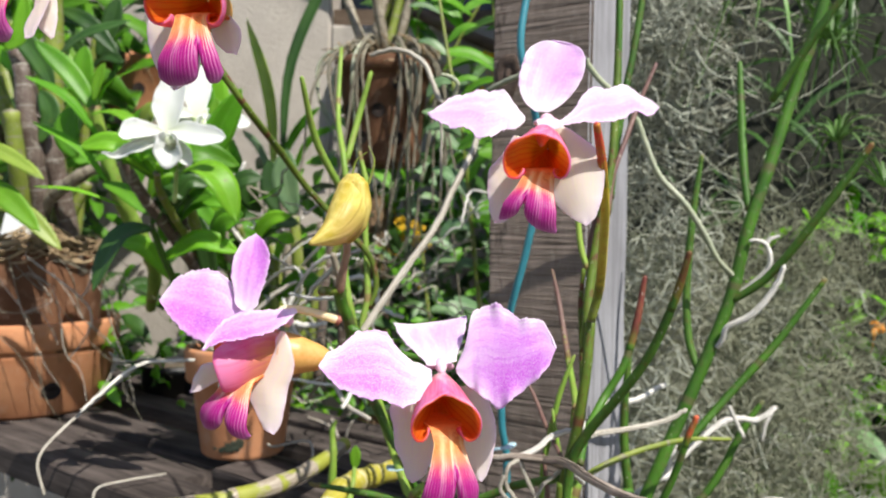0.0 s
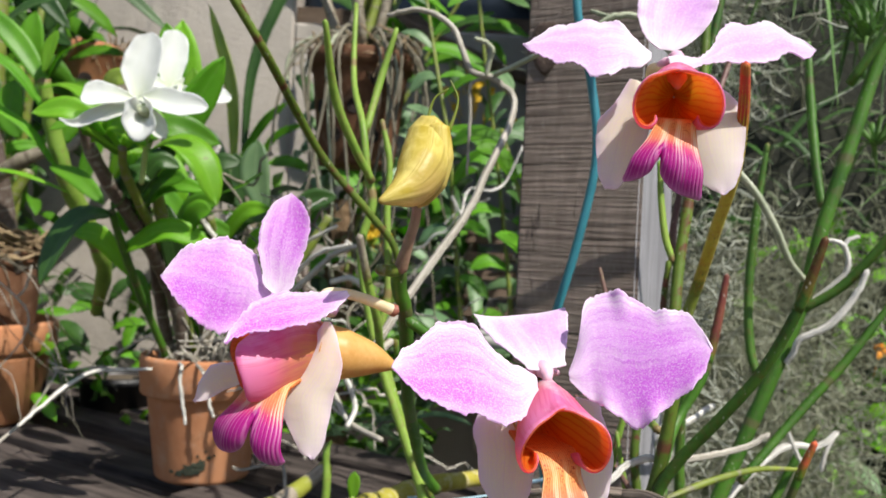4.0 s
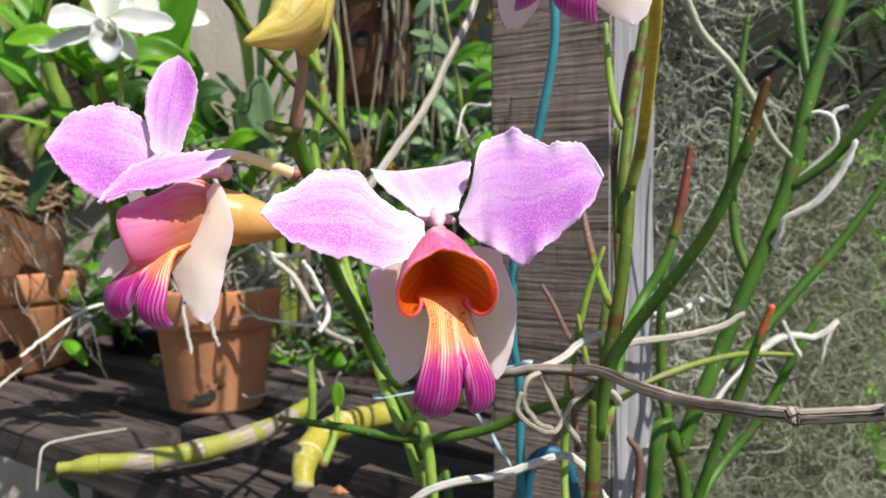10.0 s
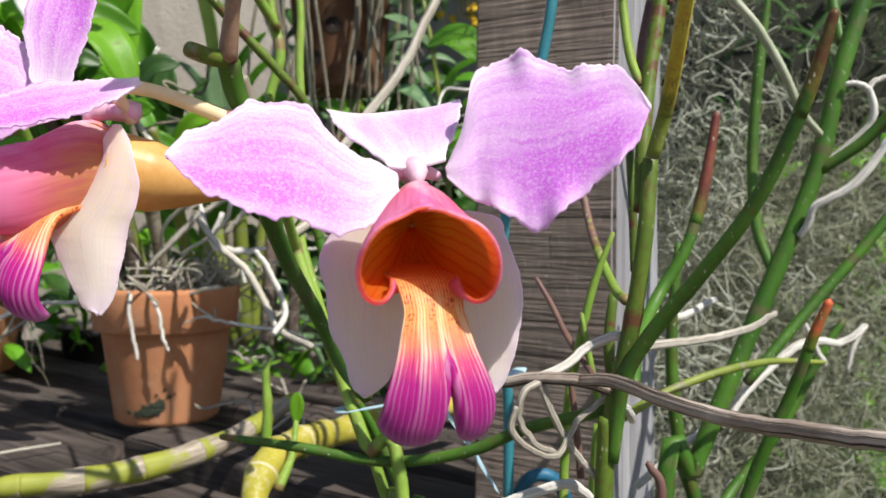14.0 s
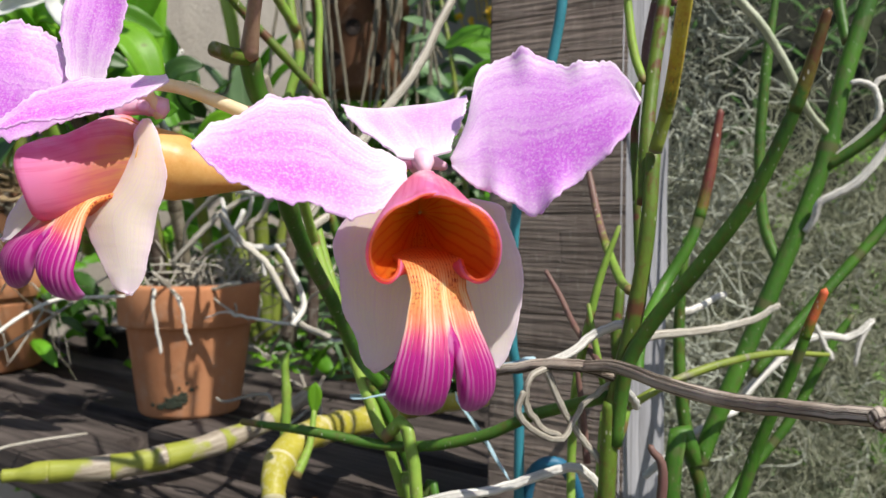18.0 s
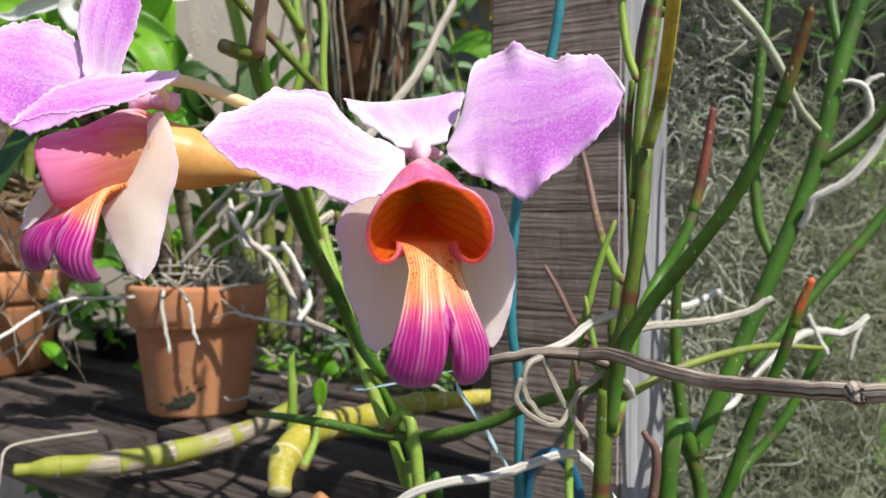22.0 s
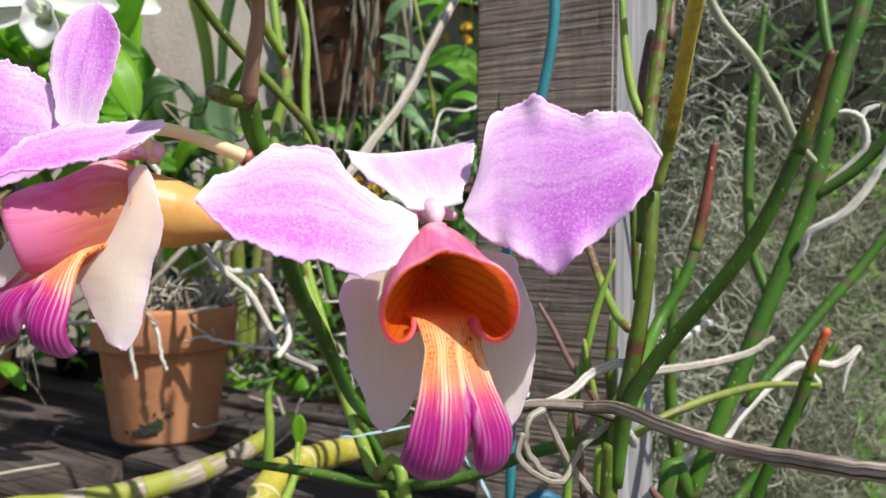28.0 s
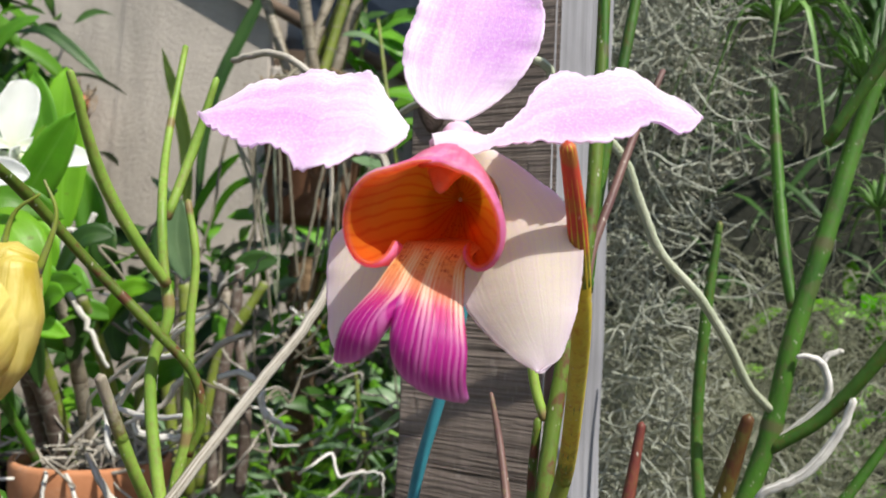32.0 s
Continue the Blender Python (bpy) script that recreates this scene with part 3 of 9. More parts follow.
def wood_material(name, a, b, dark, along=(1, 1, 0.06), saw=0.0, scale=220, rough=0.85):
    """Weathered timber: long grain, cracks, and the marks of a saw across it."""
    k = Net(name)
    grain = k.noise(scale, 6, 0.65, stretch=along, warp=0.5)
    patch = k.noise(14, 4, 0.6)
    c = k.mix(k.ramp(grain, (0.34, 0.0), (0.66, 1.0)), a, b)
    c = k.mix(k.math("MULTIPLY", k.ramp(patch, (0.42, 0.0), (0.7, 1.0)), 0.45), c, dark)
    crack = k.noise(scale * 0.6, 5, 0.7, stretch=along)
    c = k.mix(k.ramp(crack, (0.62, 0.0), (0.68, 0.9)), c, dark)
    h = k.math("ADD", grain, k.math("MULTIPLY", k.ramp(crack, (0.60, 1.0), (0.68, 0.0)), 0.8))
    if saw:
        z = k.coord.outputs["Object"]
        coarse = k.noise(saw * 0.75, 3, 0.6, vec=k.node("Mapping", Vector=z, Scale=(0.022, 0.022, 1.0), Rotation=(0.0, 0.035, 0.0)), warp=0.05)
        fine = k.noise(saw * 1.5, 3, 0.6, vec=k.node("Mapping", Vector=z, Scale=(0.07, 0.07, 1.0), Rotation=(0.0, 0.035, 0.0)), warp=0.08)
        chip = k.noise(saw * 0.9, 3, 0.6, stretch=(1, 1, 0.35))
        cut = k.math("ADD", k.math("MULTIPLY", k.ramp(coarse, (0.42, 0.0), (0.62, 1.0)), 0.6), k.math("MULTIPLY", k.ramp(fine, (0.42, 0.0), (0.66, 1.0)), 0.4))
        c = k.mix(k.math("MULTIPLY", cut, 0.6), c, dark)
        c = k.mix(k.math("MULTIPLY", k.ramp(chip, (0.60, 0.0), (0.70, 1.0)), 0.35), c, (0.36, 0.32, 0.28))
        gap = k.ramp(coarse, (0.63, 0.0), (0.67, 1.0))
        c = k.mix(k.math("MULTIPLY", gap, 0.7), c, (0.03, 0.024, 0.02))
        h = k.math("SUBTRACT", k.math("SUBTRACT", k.math("MULTIPLY", h, 0.5), k.math("MULTIPLY", cut, 1.1)), gap)
    return k.finish(c, rough, k.bump(h, 0.55, 0.0010), spec=0.2)


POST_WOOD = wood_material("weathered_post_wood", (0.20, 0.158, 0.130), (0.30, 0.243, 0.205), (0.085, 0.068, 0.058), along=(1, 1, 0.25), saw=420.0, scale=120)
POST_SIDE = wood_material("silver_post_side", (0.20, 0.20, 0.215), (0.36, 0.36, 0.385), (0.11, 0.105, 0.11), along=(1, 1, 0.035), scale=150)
BENCH_WOOD = wood_material("dark_bench_wood", (0.024, 0.019, 0.017), (0.115, 0.094, 0.084), (0.014, 0.011, 0.010), along=(0.06, 1, 1), scale=150)


def clay_material(name, a, b, stain=True):
    k = Net(name)
    big = k.noise(22, 5, 0.6)
    fine = k.noise(600, 3, 0.6)
    c = k.mix(k.ramp(big, (0.35, 0.0), (0.66, 1.0)), a, b)
    c = k.mix(k.math("MULTIPLY", k.ramp(k.noise(60, 6, 0.7), (0.54, 0.0), (0.70, 1.0)), 0.4), c, (0.48, 0.34, 0.25))
    c = k.mix(k.math("MULTIPLY", k.ramp(k.noise(45, 5, 0.7), (0.60, 0.0), (0.74, 1.0)), 0.5), c, (0.16, 0.08, 0.04))
    return k.finish(c, 0.85, k.bump(k.math("ADD", fine, k.math("MULTIPLY", big, 2.0)), 0.35, 0.0006), spec=0.2)


CLAY = clay_material("terracotta", (0.41, 0.17, 0.08), (0.53, 0.25, 0.125))
# brown pot's clay; also terracotta with its shade put into the colour
CLAY_BROWN_SHADED = clay_material("brown_shaded_terracotta", (0.105, 0.050, 0.027), (0.175, 0.085, 0.046))
STAIN = plain("algae_stain", (0.018, 0.03, 0.02), (0.05, 0.05, 0.03), 200, 900, 0.9, 0.4)
# near-black colour for the shade inside drainage holes
HOLE_SHADE = plain("hole_shade", (0.012, 0.009, 0.008), (0.03, 0.02, 0.016), 90, 500, 0.95, 0.3)
FIBRE = root_material("coconut_fibre", (0.25, 0.175, 0.10), (0.46, 0.35, 0.21), (0.10, 0.065, 0.035))
BARK_MIX = plain("potting_bark", (0.06, 0.045, 0.03), (0.14, 0.11, 0.075), 200, 900, 0.95, 0.8, 0.002)
BLACK_PLASTIC = plain("black_plastic", (0.012, 0.012, 0.013), (0.022, 0.022, 0.024), 50, 700, 0.45, 0.1)
WHITE_TAG = plain("white_plastic", (0.74, 0.76, 0.76), (0.80, 0.81, 0.80), 40, 700, 0.5, 0.1)
WIRE = plain("teal_wire_coating", (0.022, 0.155, 0.20), (0.035, 0.21, 0.26), 120, 900, 0.38, 0.15, spec=0.5)
WIRE_BLUE = plain("blue_cord", (0.010, 0.08, 0.15), (0.02, 0.13, 0.22), 120, 900, 0.5, 0.25, spec=0.4)
TIE = plain("pale_blue_tape", (0.42, 0.62, 0.72), (0.56, 0.74, 0.82), 200, 900, 0.5, 0.3, through=0.2)
MOSS_A = plain("grey_moss_strand", (0.25, 0.255, 0.19), (0.38, 0.38, 0.30), 30, 300, 0.9, 0.2, through=0.25)
MOSS_B = plain("dry_moss_strand", (0.27, 0.285, 0.19), (0.41, 0.425, 0.31), 30, 300, 0.9, 0.2, through=0.2)
AIR_PLANT = leaf_material("air_plant_green", (0.10, 0.22, 0.05), (0.18, 0.34, 0.08), (0.25, 0.40, 0.14), 0.35)
YELLOW_BLOOM = plain("yellow_bloom", (0.70, 0.42, 0.01), (0.80, 0.56, 0.03), 200, 900, 0.6, 0.1, through=0.3)
ORANGE_BLOOM = plain("orange_bloom", (0.70, 0.25, 0.02), (0.78, 0.36, 0.04), 200, 900, 0.6, 0.1, through=0.3)


def wall_material():
    k = Net("old_plaster")
    big = k.noise(5, 6, 0.62)
    streak = k.noise(9, 5, 0.65, stretch=(1, 1, 0.12), warp=0.6)
    fine = k.noise(160, 4, 0.65)
    c = k.mix(k.ramp(big, (0.34, 0.0), (0.66, 1.0)), (0.32, 0.29, 0.255), (0.46, 0.415, 0.365))
    c = k.mix(k.math("MULTIPLY", k.ramp(streak, (0.46, 0.0), (0.70, 1.0)), 0.7), c, (0.21, 0.195, 0.17))
    c = k.mix(k.math("MULTIPLY", k.ramp(fine, (0.5, 0.0), (0.75, 1.0)), 0.3), c, (0.32, 0.29, 0.25))
    return k.finish(c, 0.92, k.bump(k.math("ADD", fine, big), 0.5, 0.003), spec=0.15)


WALL = wall_material()
SHADE_GLASS = plain("dark_window_glass", (0.012, 0.018, 0.028), (0.03, 0.04, 0.055), 6, 60, 0.25, 0.05, spec=0.5)
BATTEN = wood_material("brown_batten", (0.10, 0.07, 0.05), (0.17, 0.125, 0.09), (0.05, 0.035, 0.025), along=(0.1, 1, 1), scale=90)
SOIL = plain("garden_soil", (0.05, 0.042, 0.03), (0.11, 0.095, 0.065), 4, 60, 0.95, 0.6, 0.01)
LID_GREY = plain("pale_grey_plastic", (0.42, 0.43, 0.42), (0.5, 0.5, 0.48), 40, 400, 0.5, 0.1)


# ---- the setting: ground, wall, post, bench ----
def box_bm(size, bevel=0.001, segments=1):
    bm = bmesh.new()
    bmesh.ops.create_cube(bm, size=1.0)
    bmesh.ops.scale(bm, vec=size, verts=bm.verts)
    if bevel:
        bmesh.ops.bevel(bm, geom=bm.edges[:], offset=bevel, segments=segments, affect="EDGES")
    return bm


def rough_board(length, depth, height, seed, bevel=0.0012, cuts=10, jitter=0.0009):
    """A board along x with worn, uneven edges."""
    rng = random.Random(seed)
    bm = box_bm((length, depth, height), bevel, 2)
    for i in range(1, cuts):
        x = -length / 2 + length * i / cuts
        bmesh.ops.bisect_plane(bm, geom=bm.verts[:] + bm.edges[:] + bm.faces[:], plane_co=(x, 0, 0), plane_no=(1, 0, 0))
    for v in bm.verts:
        v.co.y += rng.uniform(-jitter, jitter)
        v.co.z += rng.uniform(-jitter, jitter) * 0.7
    return bm


def setting(ob, label, category):
    return tagged(ob, label, category, kind="structure")


# ground
_bm = bmesh.new()
bmesh.ops.create_grid(_bm, x_segments=60, y_segments=60, size=60)
for _v in _bm.verts:
    _v.co.z = 0.03 * noise.noise(_v.co * 0.7)
_me = bpy.data.meshes.new("ground")
_bm.to_mesh(_me)
_bm.free()
_me.materials.append(SOIL)
setting(new("ground", _me), "bare brown garden soil", "ground")

# plastered wall behind the plants, with a glazed opening at its upper end
WALL_Y = 1.42
for _name, _x0, _x1, _z0, _z1 in (("wall_north", -3.2, -0.22, 0.0, 2.6), ("wall_north_low", -0.22, 3.4, 0.0, 1.575)):
    _bm = box_bm((_x1 - _x0, 0.16, _z1 - _z0), 0.004)
    _me = bpy.data.meshes.new(_name)
    bmesh.ops.translate(_bm, vec=((_x0 + _x1) / 2, WALL_Y + 0.08, (_z0 + _z1) / 2), verts=_bm.verts)
    _bm.to_mesh(_me)
    _bm.free()
    _me.materials.append(WALL)
    setting(new(_name, _me), "cream plastered garden wall with darker upright streaks", "wall")

# dark glazing above the low stretch of wall, behind slanting battens
_win = thing("window_1", "dark window behind slanting wooden battens", "window", (0.6, WALL_Y + 0.1, 1.575), kind="structure")
part("pane", box_bm((1.7, 0.006, 1.0), 0), SHADE_GLASS, _win).location = (0.03, 0.02, 0.5)
for _i in range(9):
    _b = rough_board(1.25, 0.018, 0.022, 60 + _i)
    _o = part("batten", _b, BATTEN, _win)
    _o.matrix_basis = Matrix.Translation((-0.95 + 0.22 * _i, -0.04, 0.42)) @ Matrix.Rotation(radians(32), 4, "Y")
_o = part("sill", rough_board(1.7, 0.05, 0.03, 75), BATTEN, _win)
_o.location = (0.03, -0.05, 0.018)

# leaning roof pole in front of the wall
_pole = thing("roof_pole", "brown wooden pole slanting across the wall top", "pole", (-0.3, 1.40, 1.6))
tube("shaft", [(-0.55, 0.0, 0.42), (-0.1, 0.0, 0.16), (0.25, 0.0, -0.02), (0.62, 0.0, -0.16)], (0.011, 0.010, 0.010), BATTEN, _pole, sides=10)

# added near-black sheet: its colour stands for the deep shade behind the moss
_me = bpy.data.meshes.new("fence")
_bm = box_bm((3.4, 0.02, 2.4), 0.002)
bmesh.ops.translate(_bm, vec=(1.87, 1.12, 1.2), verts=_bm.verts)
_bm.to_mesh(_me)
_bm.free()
_me.materials.append(plain("deep_shade_sheet", (0.010, 0.012, 0.008), (0.026, 0.028, 0.018), 14, 120, 0.95, 0.6, 0.004))
setting(new("fence", _me), "near-black sheet that stands for deep shade behind the hanging moss", "fence")

# post, turned a third of a right angle
POST_A, POST_B, POST_C = Vector((0.038, 0.465, 0)), Vector((0.089, 0.434, 0)), Vector((0.121, 0.477, 0))


def build_post():
    post = thing("wooden_post", "square weathered grey timber post with saw marks and a knot", "post", (0.08, 0.465, 0))
    x = (POST_B - POST_A).normalized()
    y = Vector((-x.y, x.x, 0))
    w, d, h = (POST_B - POST_A).length, 0.054, 2.3
    rng = random.Random(4)
    bm = box_bm((w, d, h), 0.0015, 2)
    for i in range(1, 60):
        bmesh.ops.bisect_plane(bm, geom=bm.verts[:] + bm.edges[:] + bm.faces[:], plane_co=(0, 0, -h / 2 + h * i / 60), plane_no=(0.05, 0, 1))
    for v in bm.verts:
        v.co.x += 0.0011 * noise.noise((v.co.x * 9, v.co.y * 9, v.co.z * 45))
        v.co.y += 0.0008 * noise.noise((v.co.y * 9 + 5, v.co.x * 9, v.co.z * 38))
    m = Matrix((x, y, (0, 0, 1))).transposed().to_4x4()
    centre = (POST_A + POST_B) / 2 + y * d / 2
    m.translation = Vector((centre.x - 0.08, centre.y - 0.465, h / 2))
    me = bpy.data.meshes.new("shaft")
    bm.to_mesh(me)
    bm.free()
    me.materials.append(POST_WOOD)
    me.materials.append(POST_SIDE)
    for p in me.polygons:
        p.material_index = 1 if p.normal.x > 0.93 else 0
    ob = new("shaft", me)
    ob.parent = post
    ob.matrix_basis = m
    # knot
    P = []
    for i in range(9):
        for j in range(25):
            r = 0.0125 * i / 8
            a = 2 * math.pi * j / 24
            P.append((0.62 * r * math.cos(a), -0.0007 * math.cos(r / 0.0125 * 8.5) * (1 - r / 0.014) - 0.0004, r * math.sin(a) * (1 + 0.12 * math.sin(3 * a))))
    P = np.array(P).reshape(9, 25, 3)
    knot_m = Matrix((x, y, (0, 0, 1))).transposed().to_4x4()
    knot_m.translation = POST_A - Vector((0.08, 0.465, 0)) + x * 0.0105 + Vector((0, 0, 1.313)) - y * 0.0004
    v, f, uv, idx = shell_data(placed(P, knot_m), 0.0006)
    mesh_object("knot", v, f, plain("knot_wood", (0.05, 0.032, 0.024), (0.11, 0.075, 0.055), 300, 900, 0.8, 0.6, 0.001), post, uv, True, "dark ringed knot")
    return post


build_post()

BENCH_Z = 1.045
ALONG = Vector((0.815, -0.58, 0)).normalized()
ACROSS = Vector((0.58, 0.815, 0)).normalized()


def build_bench():
    bench = thing("slatted_bench", "weathered dark brown slatted wooden plant bench", "bench", (-0.2, 0.62, 0))
    base = Vector((-0.2, 0.62, 0))

    def board(name, start, direction, length, depth, height, top, seed):
        """start: its near left upper corner."""
        side = Vector((-direction.y, direction.x, 0))
        bm = rough_board(length, depth, height, seed)
        m = Matrix((direction, side, (0, 0, 1))).transposed().to_4x4()
        c = Vector(start) + direction * length / 2 + side * depth / 2
        m.translation = Vector((c.x, c.y, top - height / 2)) - base
        ob = part(name, bm, BENCH_WOOD, bench)
        ob.matrix_basis = m
        return ob

    front = Vector((-0.279, 0.611, 0))
    board("slat", front - ALONG * 0.35, ALONG, 0.70, 0.044, 0.021, BENCH_Z, 1)
    board("slat", front - ALONG * 0.40 + ACROSS * 0.060, ALONG, 0.468, 0.040, 0.020, BENCH_Z - 0.010, 2)
    board("slat", front + ALONG * 0.087 + ACROSS * 0.074, ALONG, 0.25, 0.046, 0.026, BENCH_Z, 6)
    board("slat", front - ALONG * 0.40 + ACROSS * 0.116, ALONG, 0.50, 0.042, 0.020, BENCH_Z - 0.010, 3)
    board("slat", front + ALONG * 0.120 + ACROSS * 0.138, ALONG, 0.19, 0.044, 0.022, BENCH_Z - 0.001, 7)
    board("slat", front - ALONG * 0.40 + ACROSS * 0.190, ALONG, 0.64, 0.044, 0.021, BENCH_Z - 0.009, 4)
    board("slat", front - ALONG * 0.40 + ACROSS * 0.250, ALONG, 0.62, 0.044, 0.021, BENCH_Z - 0.009, 5)
    # frame and legs down to the soil
    for i, s in enumerate((-0.30, 0.22)):
        board("rail", front + ALONG * s + ACROSS * 0.004, ACROSS, 0.29, 0.035, 0.045, BENCH_Z - 0.034, 20 + i)
        for j, a in enumerate((0.02, 0.25)):
            leg = rough_board(BENCH_Z - 0.08, 0.038, 0.038, 30 + 2 * i + j)
            m = Matrix.Rotation(radians(-90), 4, "Y")
            p = front + ALONG * (s + 0.02) + ACROSS * a
            m.translation = Vector((p.x, p.y, (BENCH_Z - 0.08) / 2)) - base
            part("leg", leg, BENCH_WOOD, bench).matrix_basis = m
    return bench


build_bench()


# ---- orchid flowers ----
def hood_flap(side, wide=0.0098, depth=0.0205, over=0.0):
    """One of the two side lobes that close over the column like a hood; they overlap along the ridge, and the lower front corner hangs and rolls in like an ear."""
    nu, nv = 36, 41
    u = np.linspace(0, 1, nu)
    s = np.linspace(0, 1, nv)
    k = wide / 0.0098
    # closed round section at the back
    deg = -24 + 12 * u[:, None] + (np.interp(u, (0, 0.12, 0.35, 1.0), (186, 184, 176, 158))[:, None] + 24 - 12 * u[:, None]) * s[None, :]
    th = np.radians(deg)
    st = (0, 0.06, 0.14, 0.3, 0.5, 0.8, 1.0)
    wx = np.interp(u, st, (0.04, 0.30, 0.44, 0.60, 0.76, 0.92, 1.0))[:, None] * wide
    hz = np.interp(u, st, (0.0004, 0.0036, 0.0056, 0.0078, 0.0088, 0.0086, 0.0080))[:, None] * k
    cz = np.interp(u, (0, 0.3, 0.5, 0.8, 1.0), (-0.0088, -0.0098, -0.0108, -0.0126, -0.0138))[:, None] * k
    x0, z0 = wx * np.sin(th) * (1 - 0.22 * np.clip(np.cos(th), 0, 1)), cz + hz * np.cos(th)
    # open section at the mouth, from the ridge round to the ear
    mouth = smooth_path([(-0.16, -6.6, 0), (0.22, -6.4, 0), (0.58, -7.6, 0), (0.88, -10.2, 0), (1.06, -13.6, 0), (1.08, -17.0, 0), (0.96, -19.6, 0), (0.77, -20.3, 0), (0.62, -19.0, 0), (0.58, -17.0, 0)], 8)
    d = np.concatenate([[0], np.cumsum(np.hypot(np.diff(mouth[:, 0]) * 9.8, np.diff(mouth[:, 1])))])
    x1 = np.interp(s, d / d[-1], mouth[:, 0])[None, :] * wide
    z1 = np.interp(s, d / d[-1], mouth[:, 1])[None, :] * 0.001 * k
    f = np.clip((u - 0.18) / 0.82, 0, 1)[:, None] ** 1.5
    f = f * f * (3 - 2 * f)
    x, z = x0 + (x1 - x0) * f, z0 + (z1 - z0) * f
    ridge = np.exp(-(s / 0.16) ** 2)[None, :]
    z = z + over * 0.008 * k * ridge - 0.0006 * np.exp(-((s - 0.22) / 0.09) ** 2)[None, :] * f
    low = np.clip((s - 0.45) / 0.55, 0, 1)[None, :]
    reach = 1 + 0.06 * np.sin(s * 3.1)[None, :] - 0.13 * ridge - 0.26 * low ** 2
    y = 0.0015 - u[:, None] * (depth + 0.0015) * reach + 0.0005 * np.sin(s * 12)[None, :] * f
    P = np.stack([side * x, y, z], axis=2)
    return P[:, ::-1, :] if side > 0 else P


def lip_blade(end=(-0.017, -0.045), width=0.0205, lean=0, cleft=0.1, flare=0.0, nu=54, nv=97):
    """Claw that runs out of the hood, then falls and fans out into two round lobes. end: how far forward and down it reaches; cleft: where across the blade the lobes part."""
    fy, fz = end
    path = smooth_path([(0, 0.0030, -0.0142), (0, -0.006, -0.0158), (0, fy * 0.62 - 0.0020, -0.0180), (0, fy * 0.85 - 0.0014, fz * 0.30 - 0.0140), (0, fy - 0.0008, fz * 0.62 - 0.0075), (0, fy, fz)], 10)
    d = np.concatenate([[0], np.cumsum(np.linalg.norm(np.diff(path, axis=0), axis=1))])
    d /= d[-1]
    u = np.linspace(0, 1, nu)
    cy, cz = np.interp(u, d, path[:, 1]), np.interp(u, d, path[:, 2])
    ty, tz = np.gradient(cy), np.gradient(cz)
    n = np.hypot(ty, tz)
    ny, nz = tz / n, -ty / n
    w = np.interp(u, (0, 0.2, 0.36, 0.50, 0.66, 0.82, 0.93, 1.0), (0.72, 0.86, 0.62, 0.53, 0.70, 0.95, 1.0, 0.92 + 0.14 * flare)) * width / 2
    V = np.linspace(-1, 1, nv)[None, :] * np.ones((nu, 1))
    U = u[:, None] * np.ones((1, nv))
    part_s = np.where(V < cleft, (V + 1) / (cleft + 1), (V - cleft) / (1 - cleft))
    cut = 0.22 * np.exp(-((V - cleft) / 0.060) ** 2) + 0.075 * np.abs(2 * part_s - 1) ** 3.5
    open_cut = 0.17 * np.exp(-np.abs(V - cleft) / 0.32) + 0.11 * np.exp(-((V - cleft) / 0.055) ** 2)
    cut = cut * (1 - flare) + open_cut * flare
    k = np.clip((U - 0.5) / 0.5, 0, 1)
    S = U - cut * k ** 2
    W = np.interp(S, u, w)
    gap = np.clip((U - 0.70) / 0.30, 0, 1) * 0.13
    X = (V + gap * np.tanh((V - cleft) / 0.03) * (1 - V ** 2) ** 0.5) * W
    fall = np.clip((U - 0.35) * 3, 0, 1)
    bulge = (0.30 * W * (1 - V ** 2) - 0.05 * W * np.exp(-((V - cleft) / 0.25) ** 2)) * np.clip((U - 0.3) * 2, 0, 1) + 0.00004 * np.cos(V * math.pi * 17) * fall
    curl = -0.0018 * np.clip((U - 0.84) / 0.16, 0, 1) ** 2
    h = bulge + curl
    P = np.stack([X, np.interp(S, u, cy) + h * np.interp(S, u, ny), np.interp(S, u, cz) + h * np.interp(S, u, nz)], axis=2)
    a = radians(lean)
    x, z = P[..., 0].copy(), P[..., 2] + 0.017
    t = np.clip((U - 0.25) / 0.25, 0, 1)
    P[..., 0] = x + t * (x * math.cos(a) - z * math.sin(a) - x)
    P[..., 2] = z + t * (x * math.sin(a) + z * math.cos(a) - z) - 0.017
    return P[:, ::-1, :]


STATIONS = (0, 0.08, 0.18, 0.3, 0.42, 0.55, 0.68, 0.8, 0.9, 0.97, 1.0)


